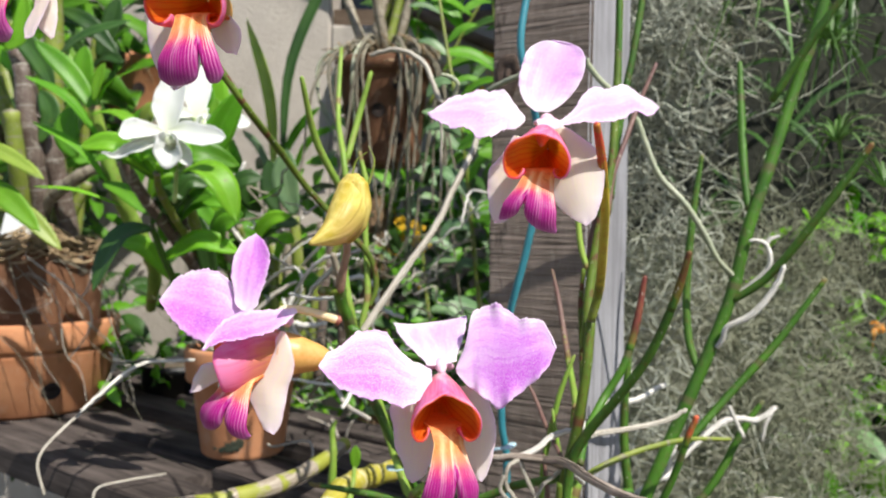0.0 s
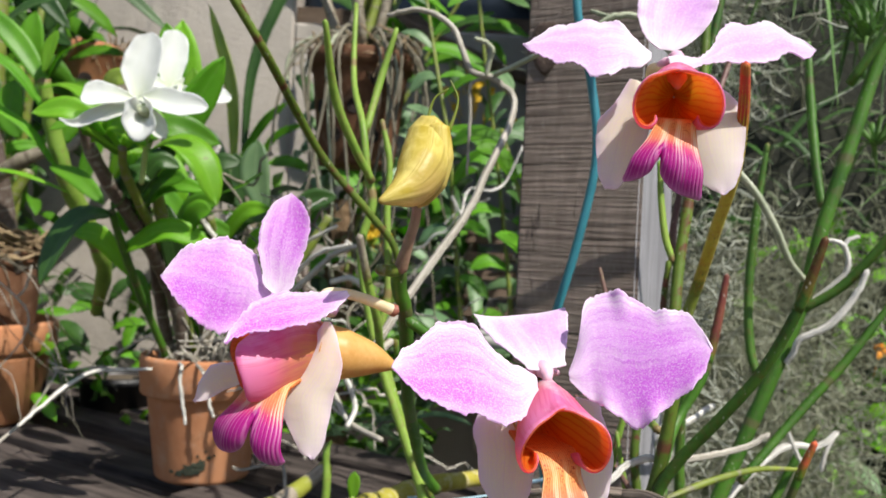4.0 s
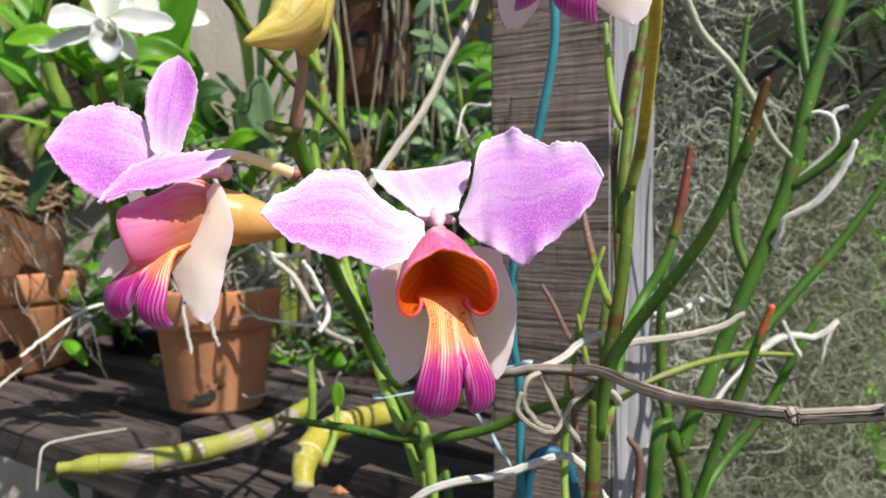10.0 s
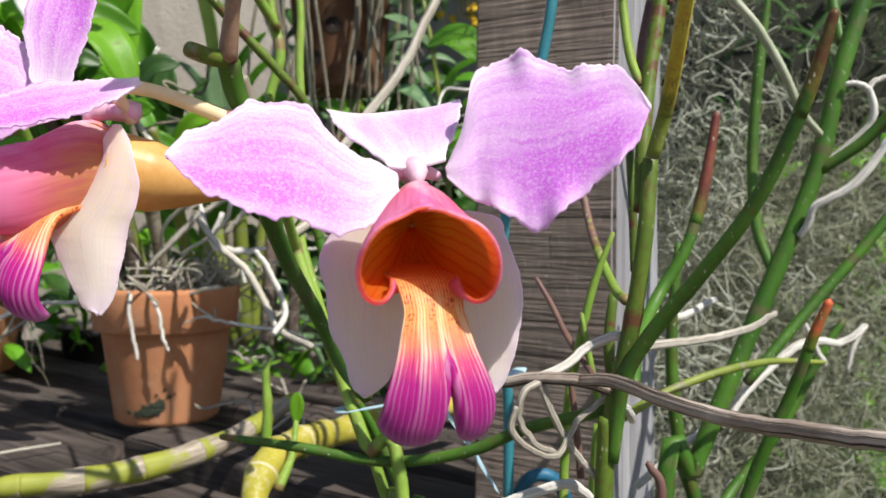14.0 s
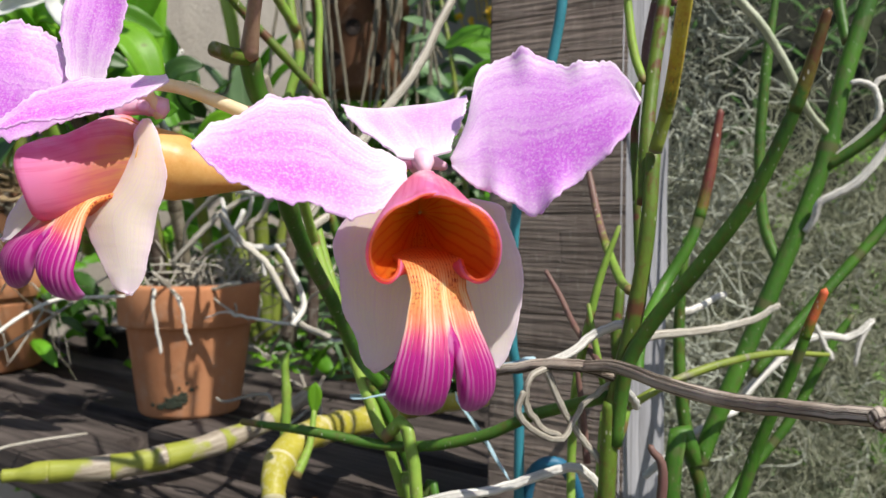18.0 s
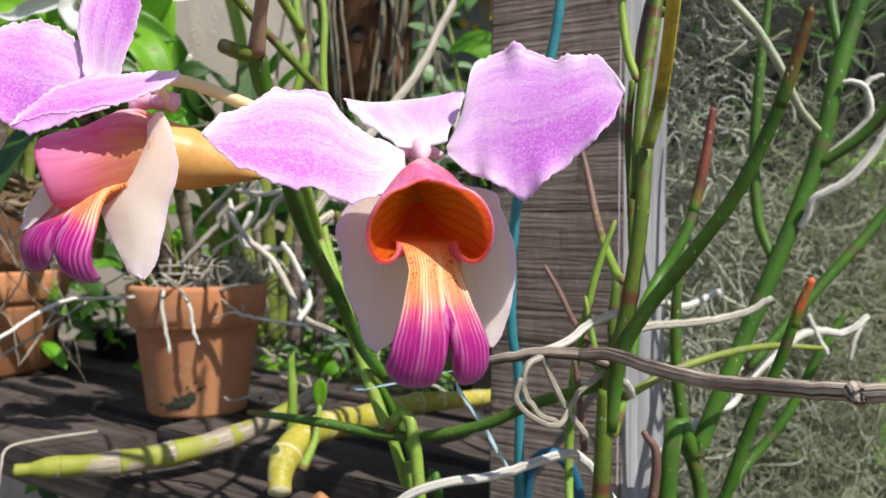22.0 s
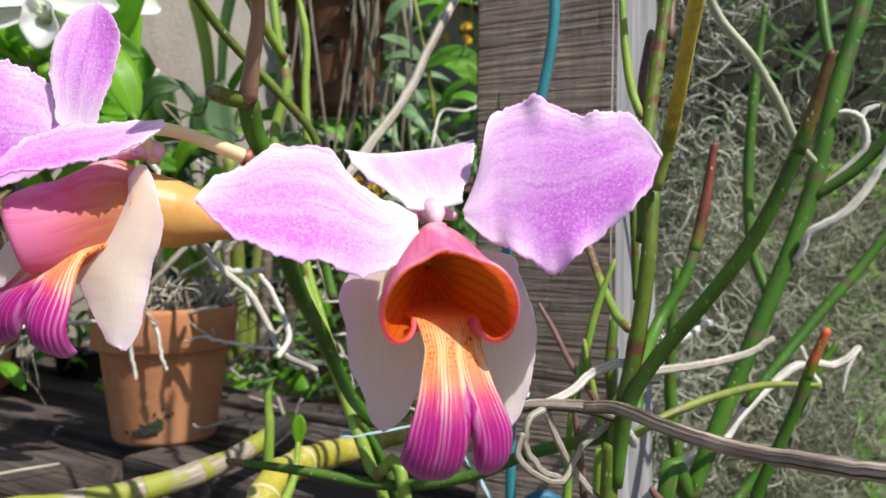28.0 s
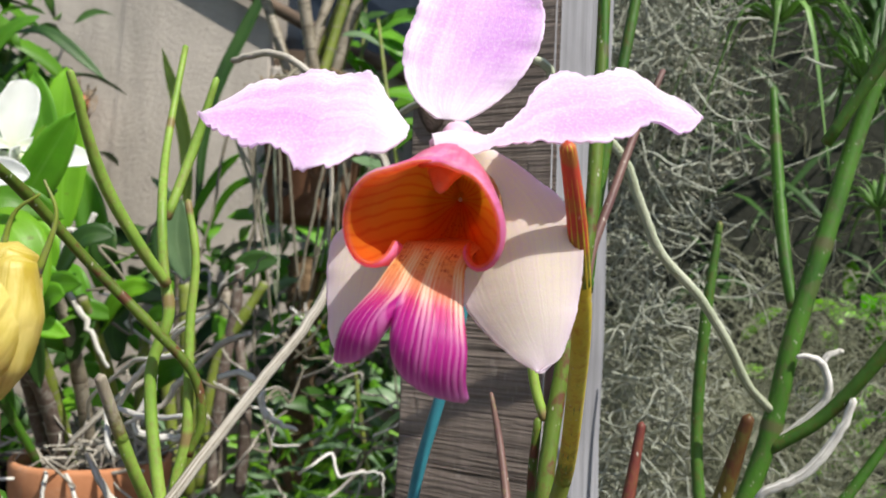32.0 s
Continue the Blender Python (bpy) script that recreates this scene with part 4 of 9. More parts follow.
def blade_grid(base, tip, back, upper, lower, hint="z", bow=0.05, cup=0.10, ruffle=0.05, fold=0.16, scallop=0.0006, seed=0, nu=90, nv=41):
    """An uneven petal from base to tip. back: how far its upper edge leans away; upper and lower: where its two edges run, in millimetres off the middle line."""
    rng = np.random.default_rng(seed)
    B, T = np.array(base, dtype=float), np.array(tip, dtype=float)
    L = np.linalg.norm(T - B)
    d = (T - B) / L
    s = np.array((1.0, 0, 0) if hint == "x" else (0, 0, 1.0))
    s -= d * (s @ d)
    s /= np.linalg.norm(s)
    a = np.cross(d, s)
    a *= np.sign(a[1])
    s = math.cos(radians(back)) * s + math.sin(radians(back)) * a
    n = np.cross(d, s)
    flip = n[1] > 0
    n = -n if flip else n
    u = (1 - np.cos(np.linspace(0, math.pi, nu))) / 2 * 0.6 + np.linspace(0, 1, nu) * 0.4
    st = np.array(STATIONS)

    def edge(w):
        c = smooth_path([(p, q) for p, q in zip(st, w)], 10)
        e = np.interp(u, c[:, 0], c[:, 1]) * 0.001
        wave = sum(rng.uniform(0.5, 1) * np.sin(2 * math.pi * k * u + rng.uniform(0, 6.28)) for k in (7.3, 11.1, 18.7, 27.1)) * 0.4
        return e + scallop * wave * np.clip(u * 4, 0, 1) * np.clip((1 - u) * 12, 0, 1)

    up, lo = edge(upper), edge(lower)
    V = np.linspace(-1, 1, nv)[None, :] * np.ones((nu, 1))
    U = u[:, None] * np.ones((1, nv))
    half, mid = (up - lo)[:, None] / 2, (up + lo)[:, None] / 2
    W = mid + V * half
    q = rng.uniform(0, 6.28, 5)
    D = -bow * L * U ** 2 + cup * half * V ** 2 - fold * half * (np.sqrt((V - 0.1) ** 2 + 0.02) - 0.14) * (1 - U ** 3)
    rim = np.abs(V) ** 4
    D = D + ruffle * half * rim * (np.sin(2 * math.pi * 3.6 * U + q[0] + np.sign(V)) + 0.25 * np.sin(2 * math.pi * 6.7 * U + q[1] + 2 * np.sign(V)))
    D = D + 0.007 * L * np.sin(2 * math.pi * 1.3 * U + q[2]) * np.sin(math.pi * V + q[3]) + ruffle * 0.5 * half * np.sin(5 * V + q[4]) * U ** 6
    P = B + U[..., None] * L * d + W[..., None] * s + D[..., None] * n
    return P[:, ::-1, :] if flip else P


def orchid_flower(label, at, yaw, blades, lip, stalk, size=1.0, seed=0, spur=(0.021, -12), stalk_mat=None, dorsal=LILAC_PALE, petal=LILAC):
    """blades: dorsal sepal, two petals, two lateral sepals as (name, base, tip, back, upper, lower, hint), from the flower's heart; lip and hood are turned by yaw."""
    fl = thing("orchid_flower", label, "orchid flower", at, "orchid flowers")
    turn = Matrix.Rotation(radians(yaw), 4, "Z") @ Matrix.Scale(size, 4)
    for i, b in enumerate(blades):
        name, rest = b[0], b[1:]
        ruff = dict(dorsal_sepal=(0.03, 0.14, 0.05, 0.00022), petal=(0.055, 0.08, 0.16, 0.00055), lateral_sepal=(0.03, -0.18, 0.05, 0.0001))[name]
        P = blade_grid(*rest, ruffle=ruff[0], cup=ruff[1], fold=ruff[2], scallop=ruff[3], seed=seed + i)
        ob = sheet(name, P, dict(dorsal_sepal=dorsal, petal=petal, lateral_sepal=CREAM)[name], fl, 0.0005)
        if name == "petal" and P[:, 0, 2].mean() > P[:, -1, 2].mean():
            for loop in ob.data.uv_layers[0].data:
                loop.uv = (loop.uv[0], 1 - loop.uv[1])
        if i == 0:
            ob["label"] = "pale lilac sepal, its base whitened as a sunlit highlight"
    turn = Matrix.Translation(lip.get("shift", (0, 0, 0))) @ turn
    hood_turn = turn @ Matrix.Rotation(radians(lip.get("turn", 0)), 4, "Z") @ Matrix.Rotation(radians(lip.get("nod", 0)), 4, "X")
    blade_turn = turn @ Matrix.Translation((lip.get("slide", 0), -0.008, 0)) @ Matrix.Rotation(radians(lip.get("face", lip.get("turn", 0))), 4, "Z") @ Matrix.Rotation(radians(lip.get("nod", 0)), 4, "X") @ Matrix.Translation((0, 0.008, 0))
    lipob = sheet("lip", placed(lip_blade(lip.get("end", (-0.017, -0.045)), lip.get("width", 0.0205), lip.get("lean", 0), lip.get("cleft", 0.14), lip.get("flare", 0.0)), blade_turn), LIP, fl, 0.0008 * size, "orange and magenta striped two-lobed lip")
    for side in (1, -1):
        v, f, uv, idx = shell_data(placed(hood_flap(side, lip.get("hood", 0.0098), over=0.06 if side < 0 else 0.0), hood_turn), 0.0008 * size)
        if side > 0:
            uv = [(p, 1 - q) for p, q in uv]
        mesh_object("hood_flap", v, f, [HOOD_IN, HOOD_OUT], lipob, uv, True, "orange side lobe, pink outside", idx)
    # column with its cap
    cv = [(0, 0.003, 0.0004), (0, -0.001, 0.0012), (0, -0.0042, 0.0006), (0, -0.0058, -0.0008)]
    v, f, uv = tube_data(cv, (0.0020, 0.0022, 0.0019, 0.0011), sides=12, per=4)
    mesh_object("column", placed(np.array(v), hood_turn), f, COLUMN, lipob, uv, True, "pink column")
    if lip.get("tip", True):
        tipz = -0.0040 * lip.get("hood", 0.0098) / 0.0098
        v, f, uv = tube_data([(0, -0.0060, tipz - 0.0004), (0, -0.0092, tipz - 0.0018), (0, -0.0112, tipz - 0.0046)], (0.0026, 0.0025, 0.0008), sides=12, per=4, flat=0.7)
        mesh_object("column_tip", placed(np.array(v), hood_turn), f, COLUMN_TIP, lipob, uv, True, "salmon column tip under the hood")
    for s in (-1, 1):
        v, f, uv = tube_data([(s * 0.0005, 0.0, 0.0010), (s * 0.0024, -0.0012, 0.0006), (s * 0.0042, -0.0004, 0.0000)], (0.0012, 0.0012, 0.0008), sides=8, per=4)
        mesh_object("column_wing", placed(np.array(v), hood_turn), f, COLUMN, lipob, uv)
    # spur
    L, dip = spur
    d = np.array([0, math.cos(radians(dip)), math.sin(radians(dip))])
    s0 = np.array([0, -0.0022, -0.0094])
    v, f, uv = tube_data([s0, s0 + d * L * 0.35, s0 + d * L * 0.7 + (0, 0, 0.0004), s0 + d * L], (0.0069, 0.0066, 0.0044, 0.0014), sides=20, per=6, open_start=True)
    sp = mesh_object("spur", placed(np.array(v), hood_turn), f, SPUR, fl, uv, True, "amber cone-shaped spur")
    v, f, uv = tube_data([s0 + d * L * 0.92, s0 + d * L * 1.06], (0.0019, 0.0010), sides=10, per=3)
    mesh_object("spur_tip", placed(np.array(v), hood_turn), f, SPUR_TIP, sp, uv)
    # stalk, given in the place's own axes, from the back of the flower
    back = turn @ Vector((0, 0.002, -0.001))
    pts = [back] + [Vector(p) - Vector(at) for p in stalk]
    k = max(1, len(pts) - 2)
    tube("pedicel", pts[:k + 2], (0.0013 * size, 0.0013 * size, 0.0015 * size), stalk_mat or PEDICEL, fl, "" if stalk_mat else "cream flower stalk", sides=10)
    if stalk_mat is None:
        tube("pedicel_base", [pts[-1] + (pts[-2] - pts[-1]) * 0.14, pts[-1]], (0.00160 * size, 0.0018 * size), PEDICEL_RED, fl, sides=10)
    return fl


FL_B = orchid_flower("open lilac orchid flower facing outwards, striped magenta lip, ruffled petals", (0.019, 0.2625, 1.1822), -2, (
    ("dorsal_sepal", (0.0017, -0.0045, 0.0036), (-0.0026, 0.0135, 0.0154), 0, (4.6, 4.9, 5.6, 6.8, 7.9, 9.0, 10.0, 10.8, 11.3, 11.6, 11.6), (-4.8, -5.2, -6.2, -7.6, -9.0, -10.3, -11.4, -12.0, -12.3, -12.6, -12.7), "x"),
    ("petal", (-0.0014, -0.008, 0.0021), (-0.0335, -0.0195, 0.005), 40, (0.5, 2.0, 3.6, 8.9, 13.6, 14.0, 12.0, 8.0, 5.6, 2.5, 0.0), (-3.3, -7.9, -11.2, -12.4, -10.7, -10.2, -9.0, -7.6, -4.7, -1.6, 0.0)),
    ("petal", (0.0062, -0.008, 0.0026), (0.0346, -0.0195, 0.0118), 33, (1.3, 7.8, 18.4, 20.7, 20.2, 16.9, 12.5, 11.9, 10.1, 4.7, 0.0), (-0.9, -4.8, -7.9, -11.5, -15.0, -13.8, -10.4, -8.9, -6.1, -2.1, 0.0)),
    ("lateral_sepal", (-0.0027, -0.0005, -0.0061), (-0.0072, -0.0045, -0.0338), 6, (1.8, 4.2, 5.5, 5.8, 6.0, 5.8, 5.7, 4.7, 3.7, 2.1, 0.0), (-8.3, -9.3, -10.6, -10.7, -9.0, -8.0, -6.8, -4.1, -2.8, -1.6, 0.0), "x"),
    ("lateral_sepal", (0.0075, -0.0005, -0.004), (0.0145, -0.0045, -0.0331), -6, (2.4, 7.1, 7.5, 8.0, 8.3, 7.8, 6.4, 4.8, 3.0, 1.4, 0.0), (-1.9, -3.5, -5.4, -6.0, -6.6, -6.4, -5.6, -4.6, -3.3, -2.1, 0.0), "x"),),
    lip=dict(shift=(0.0008, 0, 0.0020), end=(-0.017, -0.0398), width=0.0166, cleft=0.16, hood=0.0090, turn=11, face=20, slide=0.0019, tip=False), stalk=((0.0134, 0.2850, 1.1829), (0.0000, 0.2890, 1.1854), (-0.0121, 0.2865, 1.1931)), seed=10, stalk_mat=CANE_MID)
FL_C = orchid_flower("open lilac orchid flower beside the post, orange throat, petals spread level", (0.0505, 0.277, 1.2655), -12, (
    ("dorsal_sepal", (0.0012, 0.002, 0.0018), (0.0048, 0.009, 0.0276), 0, (2.1, 4.9, 7.3, 9.5, 10.8, 11.9, 12.1, 11.8, 10.3, 7.2, 0.0), (-2.0, -5.7, -7.6, -8.8, -9.2, -8.9, -8.4, -7.7, -5.7, -2.5, 0.0), "x"),
    ("petal", (-0.0048, -0.005, -0.0016), (-0.0368, -0.001, 0.0018), 38, (1.1, 4.7, 9.4, 13.5, 12.3, 11.4, 9.5, 7.1, 3.4, 1.0, 0.0), (-0.8, -4.6, -4.5, -8.3, -9.3, -5.8, -6.4, -4.6, -3.1, -1.3, 0.0)),
    ("petal", (-0.0012, -0.007, -0.0024), (0.0389, -0.003, 0.0043), 38, (0.3, 0.9, -0.8, 2.3, 8.4, 12.5, 10.7, 11.9, 6.5, 3.2, 0.0), (-2.6, -4.6, -3.7, -2.9, -2.8, -4.1, -3.1, -0.8, -3.3, -1.2, 0.0)),
    ("lateral_sepal", (-0.0068, 0.003, -0.0061), (-0.0137, -0.001, -0.0351), 5, (2.4, 4.5, 7.0, 7.3, 7.6, 7.3, 6.6, 5.8, 4.3, 3.1, 0.0), (-1.1, -1.8, -2.6, -4.1, -6.1, -5.8, -4.8, -3.5, -2.4, -0.7, 0.0), "x"),
    ("lateral_sepal", (0.0061, 0.002, -0.003), (0.0153, -0.005, -0.0353), -8, (2.1, 4.8, 7.5, 10.3, 11.8, 11.1, 9.5, 7.6, 5.4, 3.4, 0.0), (-1.9, -4.3, -6.2, -7.6, -8.5, -8.7, -7.7, -5.7, -3.4, -1.2, 0.0), "x"),),
    lip=dict(shift=(0.0030, 0, -0.0024), end=(-0.018, -0.0350), width=0.0168, turn=-2, face=-2, nod=0, lean=-11, cleft=-0.28, hood=0.0090, flare=1.0), stalk=((0.0520, 0.295, 1.2655), (0.0620, 0.318, 1.2600), (0.0790, 0.345, 1.2480)), seed=20, petal=LILAC_PALE)
FL_D = orchid_flower("large lilac orchid flower high on its stalk, yellow and magenta lip", (-0.0515, 0.25, 1.3075), 2, (
    ("dorsal_sepal", (-0.0038, -0.003, 0.0005), (-0.0096, 0.002, 0.0249), 0, (4.3, 6.0, 7.6, 8.6, 9.2, 9.2, 8.5, 6.7, 4.4, 1.5, 0.0), (-1.2, -5.9, -8.1, -9.4, -10.7, -11.9, -12.6, -11.3, -9.7, -6.6, 0.0), "x"),
    ("petal", (0.0019, -0.025, -0.0068), (-0.0315, -0.014, 0.0054), 20, (0.4, 0.7, 0.0, -0.3, 1.4, 4.4, 7.0, 7.2, 6.0, 5.6, 0.0), (-3.5, -7.5, -8.2, -8.4, -8.3, -7.0, -6.8, -5.1, -2.9, -0.9, 0.0)),
    ("petal", (0.0001, -0.01, -0.0027), (0.0322, -0.016, -0.0015), 25, (0.8, 4.7, 14.3, 15.8, 16.6, 13.1, 12.1, 10.0, 4.8, 2.8, 0.0), (-0.3, -0.9, -3.6, -6.5, -9.4, -11.8, -8.9, -6.3, -4.2, -1.9, 0.0)),
    ("lateral_sepal", (-0.0077, 0.004, -0.0044), (-0.0093, -0.002, -0.0388), 8, (2.1, 3.7, 5.8, 6.4, 6.9, 6.9, 6.5, 5.9, 3.9, 1.8, 0.0), (-1.9, -5.7, -7.9, -9.9, -10.8, -10.4, -8.9, -6.9, -4.3, -1.7, 0.0), "x"),
    ("lateral_sepal", (0.0001, 0.006, -0.011), (0.0079, 0.002, -0.0273), 0, (1.0, 1.4, 2.0, 2.7, 3.4, 4.1, 3.8, 2.9, 1.8, 0.5, 0.0), (-1.4, -2.3, -3.4, -4.1, -4.3, -4.6, -4.5, -3.5, -2.7, -1.0, 0.0), "x"),),
    lip=dict(shift=(-0.0014, 0.003, -0.0022), end=(-0.019, -0.0380), width=0.0172, turn=-2, lean=5, cleft=0.42, hood=0.0098, tip=False), stalk=((-0.058, 0.275, 1.312), (-0.0807, 0.2960, 1.3219), (-0.0924, 0.3210, 1.3252)), seed=30, petal=LILAC_PALE)
FL_A = orchid_flower("lilac orchid flower turned sideways, amber spur and orange hood", (-0.0363, 0.2720, 1.1952), -74, (
    ("dorsal_sepal", (-0.0091, 0.002, 0.0042), (-0.0077, 0.007, 0.0302), 0, (1.2, 3.6, 4.0, 4.7, 5.5, 5.9, 6.0, 5.0, 3.3, 1.3, 0.0), (-1.2, -3.7, -4.3, -5.2, -6.3, -6.4, -6.1, -5.0, -3.6, -1.2, 0.0), "x"),
    ("petal", (-0.0077, 0.004, 0.0015), (-0.0368, -0.002, 0.008), 15, (1.5, 2.6, 4.0, 9.9, 12.7, 13.4, 12.5, 10.5, 7.3, 2.8, 0.0), (-1.9, -3.3, -5.1, -7.8, -10.6, -10.1, -8.5, -6.0, -3.4, -1.1, 0.0)),
    ("petal", (0.0089, -0.004, 0.0058), (-0.0173, -0.018, -0.0052), 55, (1.0, 2.0, 3.4, 5.7, 7.7, 8.9, 8.1, 5.9, 3.6, 1.1, 0.0), (-0.9, -2.3, -3.9, -4.7, -4.3, -3.2, -1.6, -0.1, 0.2, 0.0, 0.0)),
    ("lateral_sepal", (0.0043, -0.002, -0.0018), (0.0026, -0.008, -0.0342), 0, (0.7, 2.3, 3.4, 4.6, 4.4, 3.3, 3.0, 2.6, 2.2, 1.1, 0.0), (-0.8, -2.3, -2.1, -3.6, -6.0, -10.2, -9.1, -6.7, -4.5, -3.0, 0.0), "x"),
    ("lateral_sepal", (-0.0158, 0.014, -0.0159), (-0.0303, 0.01, -0.025), 10, (1.3, 2.2, 3.2, 4.4, 5.5, 6.1, 5.0, 3.9, 2.1, 0.6, 0.0), (-0.8, -1.4, -2.2, -2.1, -1.8, -1.4, -1.4, -1.3, -1.1, -0.3, 0.0)),),
    lip=dict(shift=(0.0028, 0.004, 0.0004), end=(-0.021, -0.0350), width=0.0190, face=48, lean=-8, hood=0.0100, flare=0.6), stalk=((-0.0335, 0.2735, 1.1998), (-0.0285, 0.2755, 1.2002), (-0.0225, 0.2800, 1.1984), (-0.0160, 0.2840, 1.1958)), seed=40, dorsal=LILAC)
FL_E = orchid_flower("lilac orchid flower hanging sideways, translucent amber spur", (-0.117, 0.286, 1.331), -78, (
    ("dorsal_sepal", (-0.0004, 0.0, 0.002), (0.0096, 0.004, 0.0169), 0, (0.4, 0.8, 1.1, 1.2, 1.3, 1.1, 0.9, 0.4, 0.1, -0.0, 0.0), (-0.6, -1.0, -1.5, -1.5, -1.3, -1.6, -1.9, -1.9, -1.6, -0.6, 0.0), "x"),
    ("petal", (-0.0001, -0.002, -0.0045), (-0.0279, -0.012, -0.0056), 15, (1.8, 3.5, 5.7, 7.9, 9.5, 10.3, 10.5, 10.2, 8.6, 5.9, 0.0), (-0.2, -0.3, -0.4, -0.6, -2.3, -4.5, -8.4, -9.6, -8.2, -4.0, 0.0)),
    ("petal", (0.0026, -0.008, -0.0052), (-0.0109, -0.018, 0.0152), 10, (1.1, 2.3, 4.0, 6.2, 7.6, 8.4, 8.4, 7.2, 4.7, 1.5, 0.0), (-1.0, -1.7, -2.6, -3.8, -5.0, -7.2, -10.4, -13.8, -12.2, -8.2, 0.0), "x"),
    ("lateral_sepal", (0.0035, -0.01, -0.0087), (-0.0038, -0.014, -0.0417), 0, (0.9, 2.1, 3.6, 5.3, 5.1, 4.9, 4.5, 3.8, 3.1, 2.6, 0.0), (0.2, 0.3, 0.5, 1.1, 1.2, 1.2, 0.5, -0.7, -1.2, -0.4, 0.0), "x"),
    ("lateral_sepal", (-0.0002, -0.004, -0.0197), (0.0022, -0.008, -0.0408), 0, (0.8, 1.3, 1.9, 2.3, 2.4, 2.4, 2.4, 1.9, 1.5, 1.2, 0.0), (-1.6, -4.1, -5.0, -5.4, -5.6, -5.0, -4.4, -3.9, -2.1, -0.6, 0.0), "x"),),
    lip=dict(shift=(0.0015, 0, -0.0018), end=(-0.020, -0.0420), width=0.0170, face=40, hood=0.0104), stalk=((-0.1164, 0.2960, 1.3340), (-0.1082, 0.3010, 1.3345), (-0.1020, 0.3080, 1.3322), (-0.0985, 0.3150, 1.3300), (-0.0955, 0.3190, 1.3270)), seed=50)


def build_bud():
    tipl, base = Vector((-0.0188, 0.2490, 1.2220)), Vector((-0.0118, 0.2700, 1.2240))
    top = Vector((-0.0099, 0.2720, 1.2433))
    bud = thing("orchid_bud", "closed yellow orchid bud with a bent spur and dry tips", "orchid bud", base, "orchid flowers")
    # swollen body that narrows into the bent spur
    rel = lambda p: np.array(Vector(p) - base)
    v, f, uv = tube_data([rel(p) for p in ((-0.0086, 0.2700, 1.2443), (-0.0097, 0.2700, 1.2405), (-0.0101, 0.2675, 1.2357), (-0.0109, 0.2630, 1.2310), (-0.0132, 0.2590, 1.2268), (-0.0165, 0.2550, 1.2244), (-0.0198, 0.2520, 1.2226))], (0.0034, 0.0054, 0.0064, 0.0066, 0.0052, 0.0028, 0.0008), sides=28, per=8, flat=0.92)
    v = np.array(v)
    mesh_object("bud_body", v, f, BUD, bud, uv)
    v, f, uv = tube_data([rel(p) for p in ((-0.0072, 0.2675, 1.2425), (-0.0074, 0.2675, 1.2354), (-0.0088, 0.2675, 1.2290), (-0.0106, 0.2695, 1.2240))], (0.0030, 0.0048, 0.0048, 0.0022), sides=20, per=7, flat=0.9)
    mesh_object("bud_flank", v, f, BUD, bud, uv, True, "closed yellow sepal")
    top = Vector((-0.0082, 0.2700, 1.2431))
    tube("dry_tip", [rel(top) + (0.0035, -0.001, -0.002), rel(top) + (0.0055, -0.001, 0.006), rel(top) + (0.0035, -0.001, 0.011)], (0.0006, 0.0003, 0.0002), CANE_OLIVE, bud, sides=6)
    tube("dry_tip", [rel(top) + (-0.002, -0.001, -0.001), rel(top) + (-0.0005, -0.001, 0.006), rel(top) + (0.003, -0.001, 0.009)], (0.0006, 0.0003, 0.0002), CANE_OLIVE, bud, sides=6)
    tube("pedicel", [rel(base) + (0, 0, 0.002)] + [rel(p) for p in ((-0.0117, 0.2725, 1.2200), (-0.0133, 0.2755, 1.2136), (-0.0150, 0.2790, 1.2069))], (0.0014, 0.0013, 0.0014, 0.0019), BUD_STALK, bud, "brownish bud stalk", sides=10)


build_bud()


# ---- climbing orchid: canes, rod leaves and aerial roots ----
def rod(plant, pts, r, mat, name="rod_leaf", tipmat=None, tiplen=0.3, slim=1.0, second=None, **kw):
    """A terete leaf; its tip may be dry or red."""
    base = plant.location
    p = [tuple(Vector(q) - base) for q in pts]
    r = tuple(slim * k for k in r)
    ob = tube(name, p, r, mat, plant, sides=kw.pop("sides", 10), **kw)
    tips = ([(second, tiplen * 2.6, 1.02)] if second else []) + ([(tipmat, tiplen, 1.04)] if tipmat else [])
    for tm, span, fat in tips:
        c = smooth_path(p, 8)
        k = int(len(c) * (1 - span))
        rr = np.interp(np.linspace(0, 1, len(c)), np.linspace(0, 1, len(r)), r)[k:]
        sub = c[k:]
        knots = np.vstack([sub[:-1:2], sub[-1:]]) if len(sub) > 6 else sub
        v, f, uv = tube_data(knots, list(np.asarray(rr) * fat), sides=10, per=3)
        mesh_object("rod_tip", v, f, tip_of(mat, tm), ob, uv)
    return ob


def root(plant, pts, r, mat, name="aerial_root", seed=0, **kw):
    base = plant.location
    p = [tuple(Vector(q) - base) for q in pts]
    return tube(name, p, r, mat, plant, sides=8, per=7, wobble=kw.pop("wobble", 0.00022), seed=seed, **kw)


def plant_thing(label, at):
    return thing("climbing_orchid", label, "orchid plant", at, "climbing orchids")


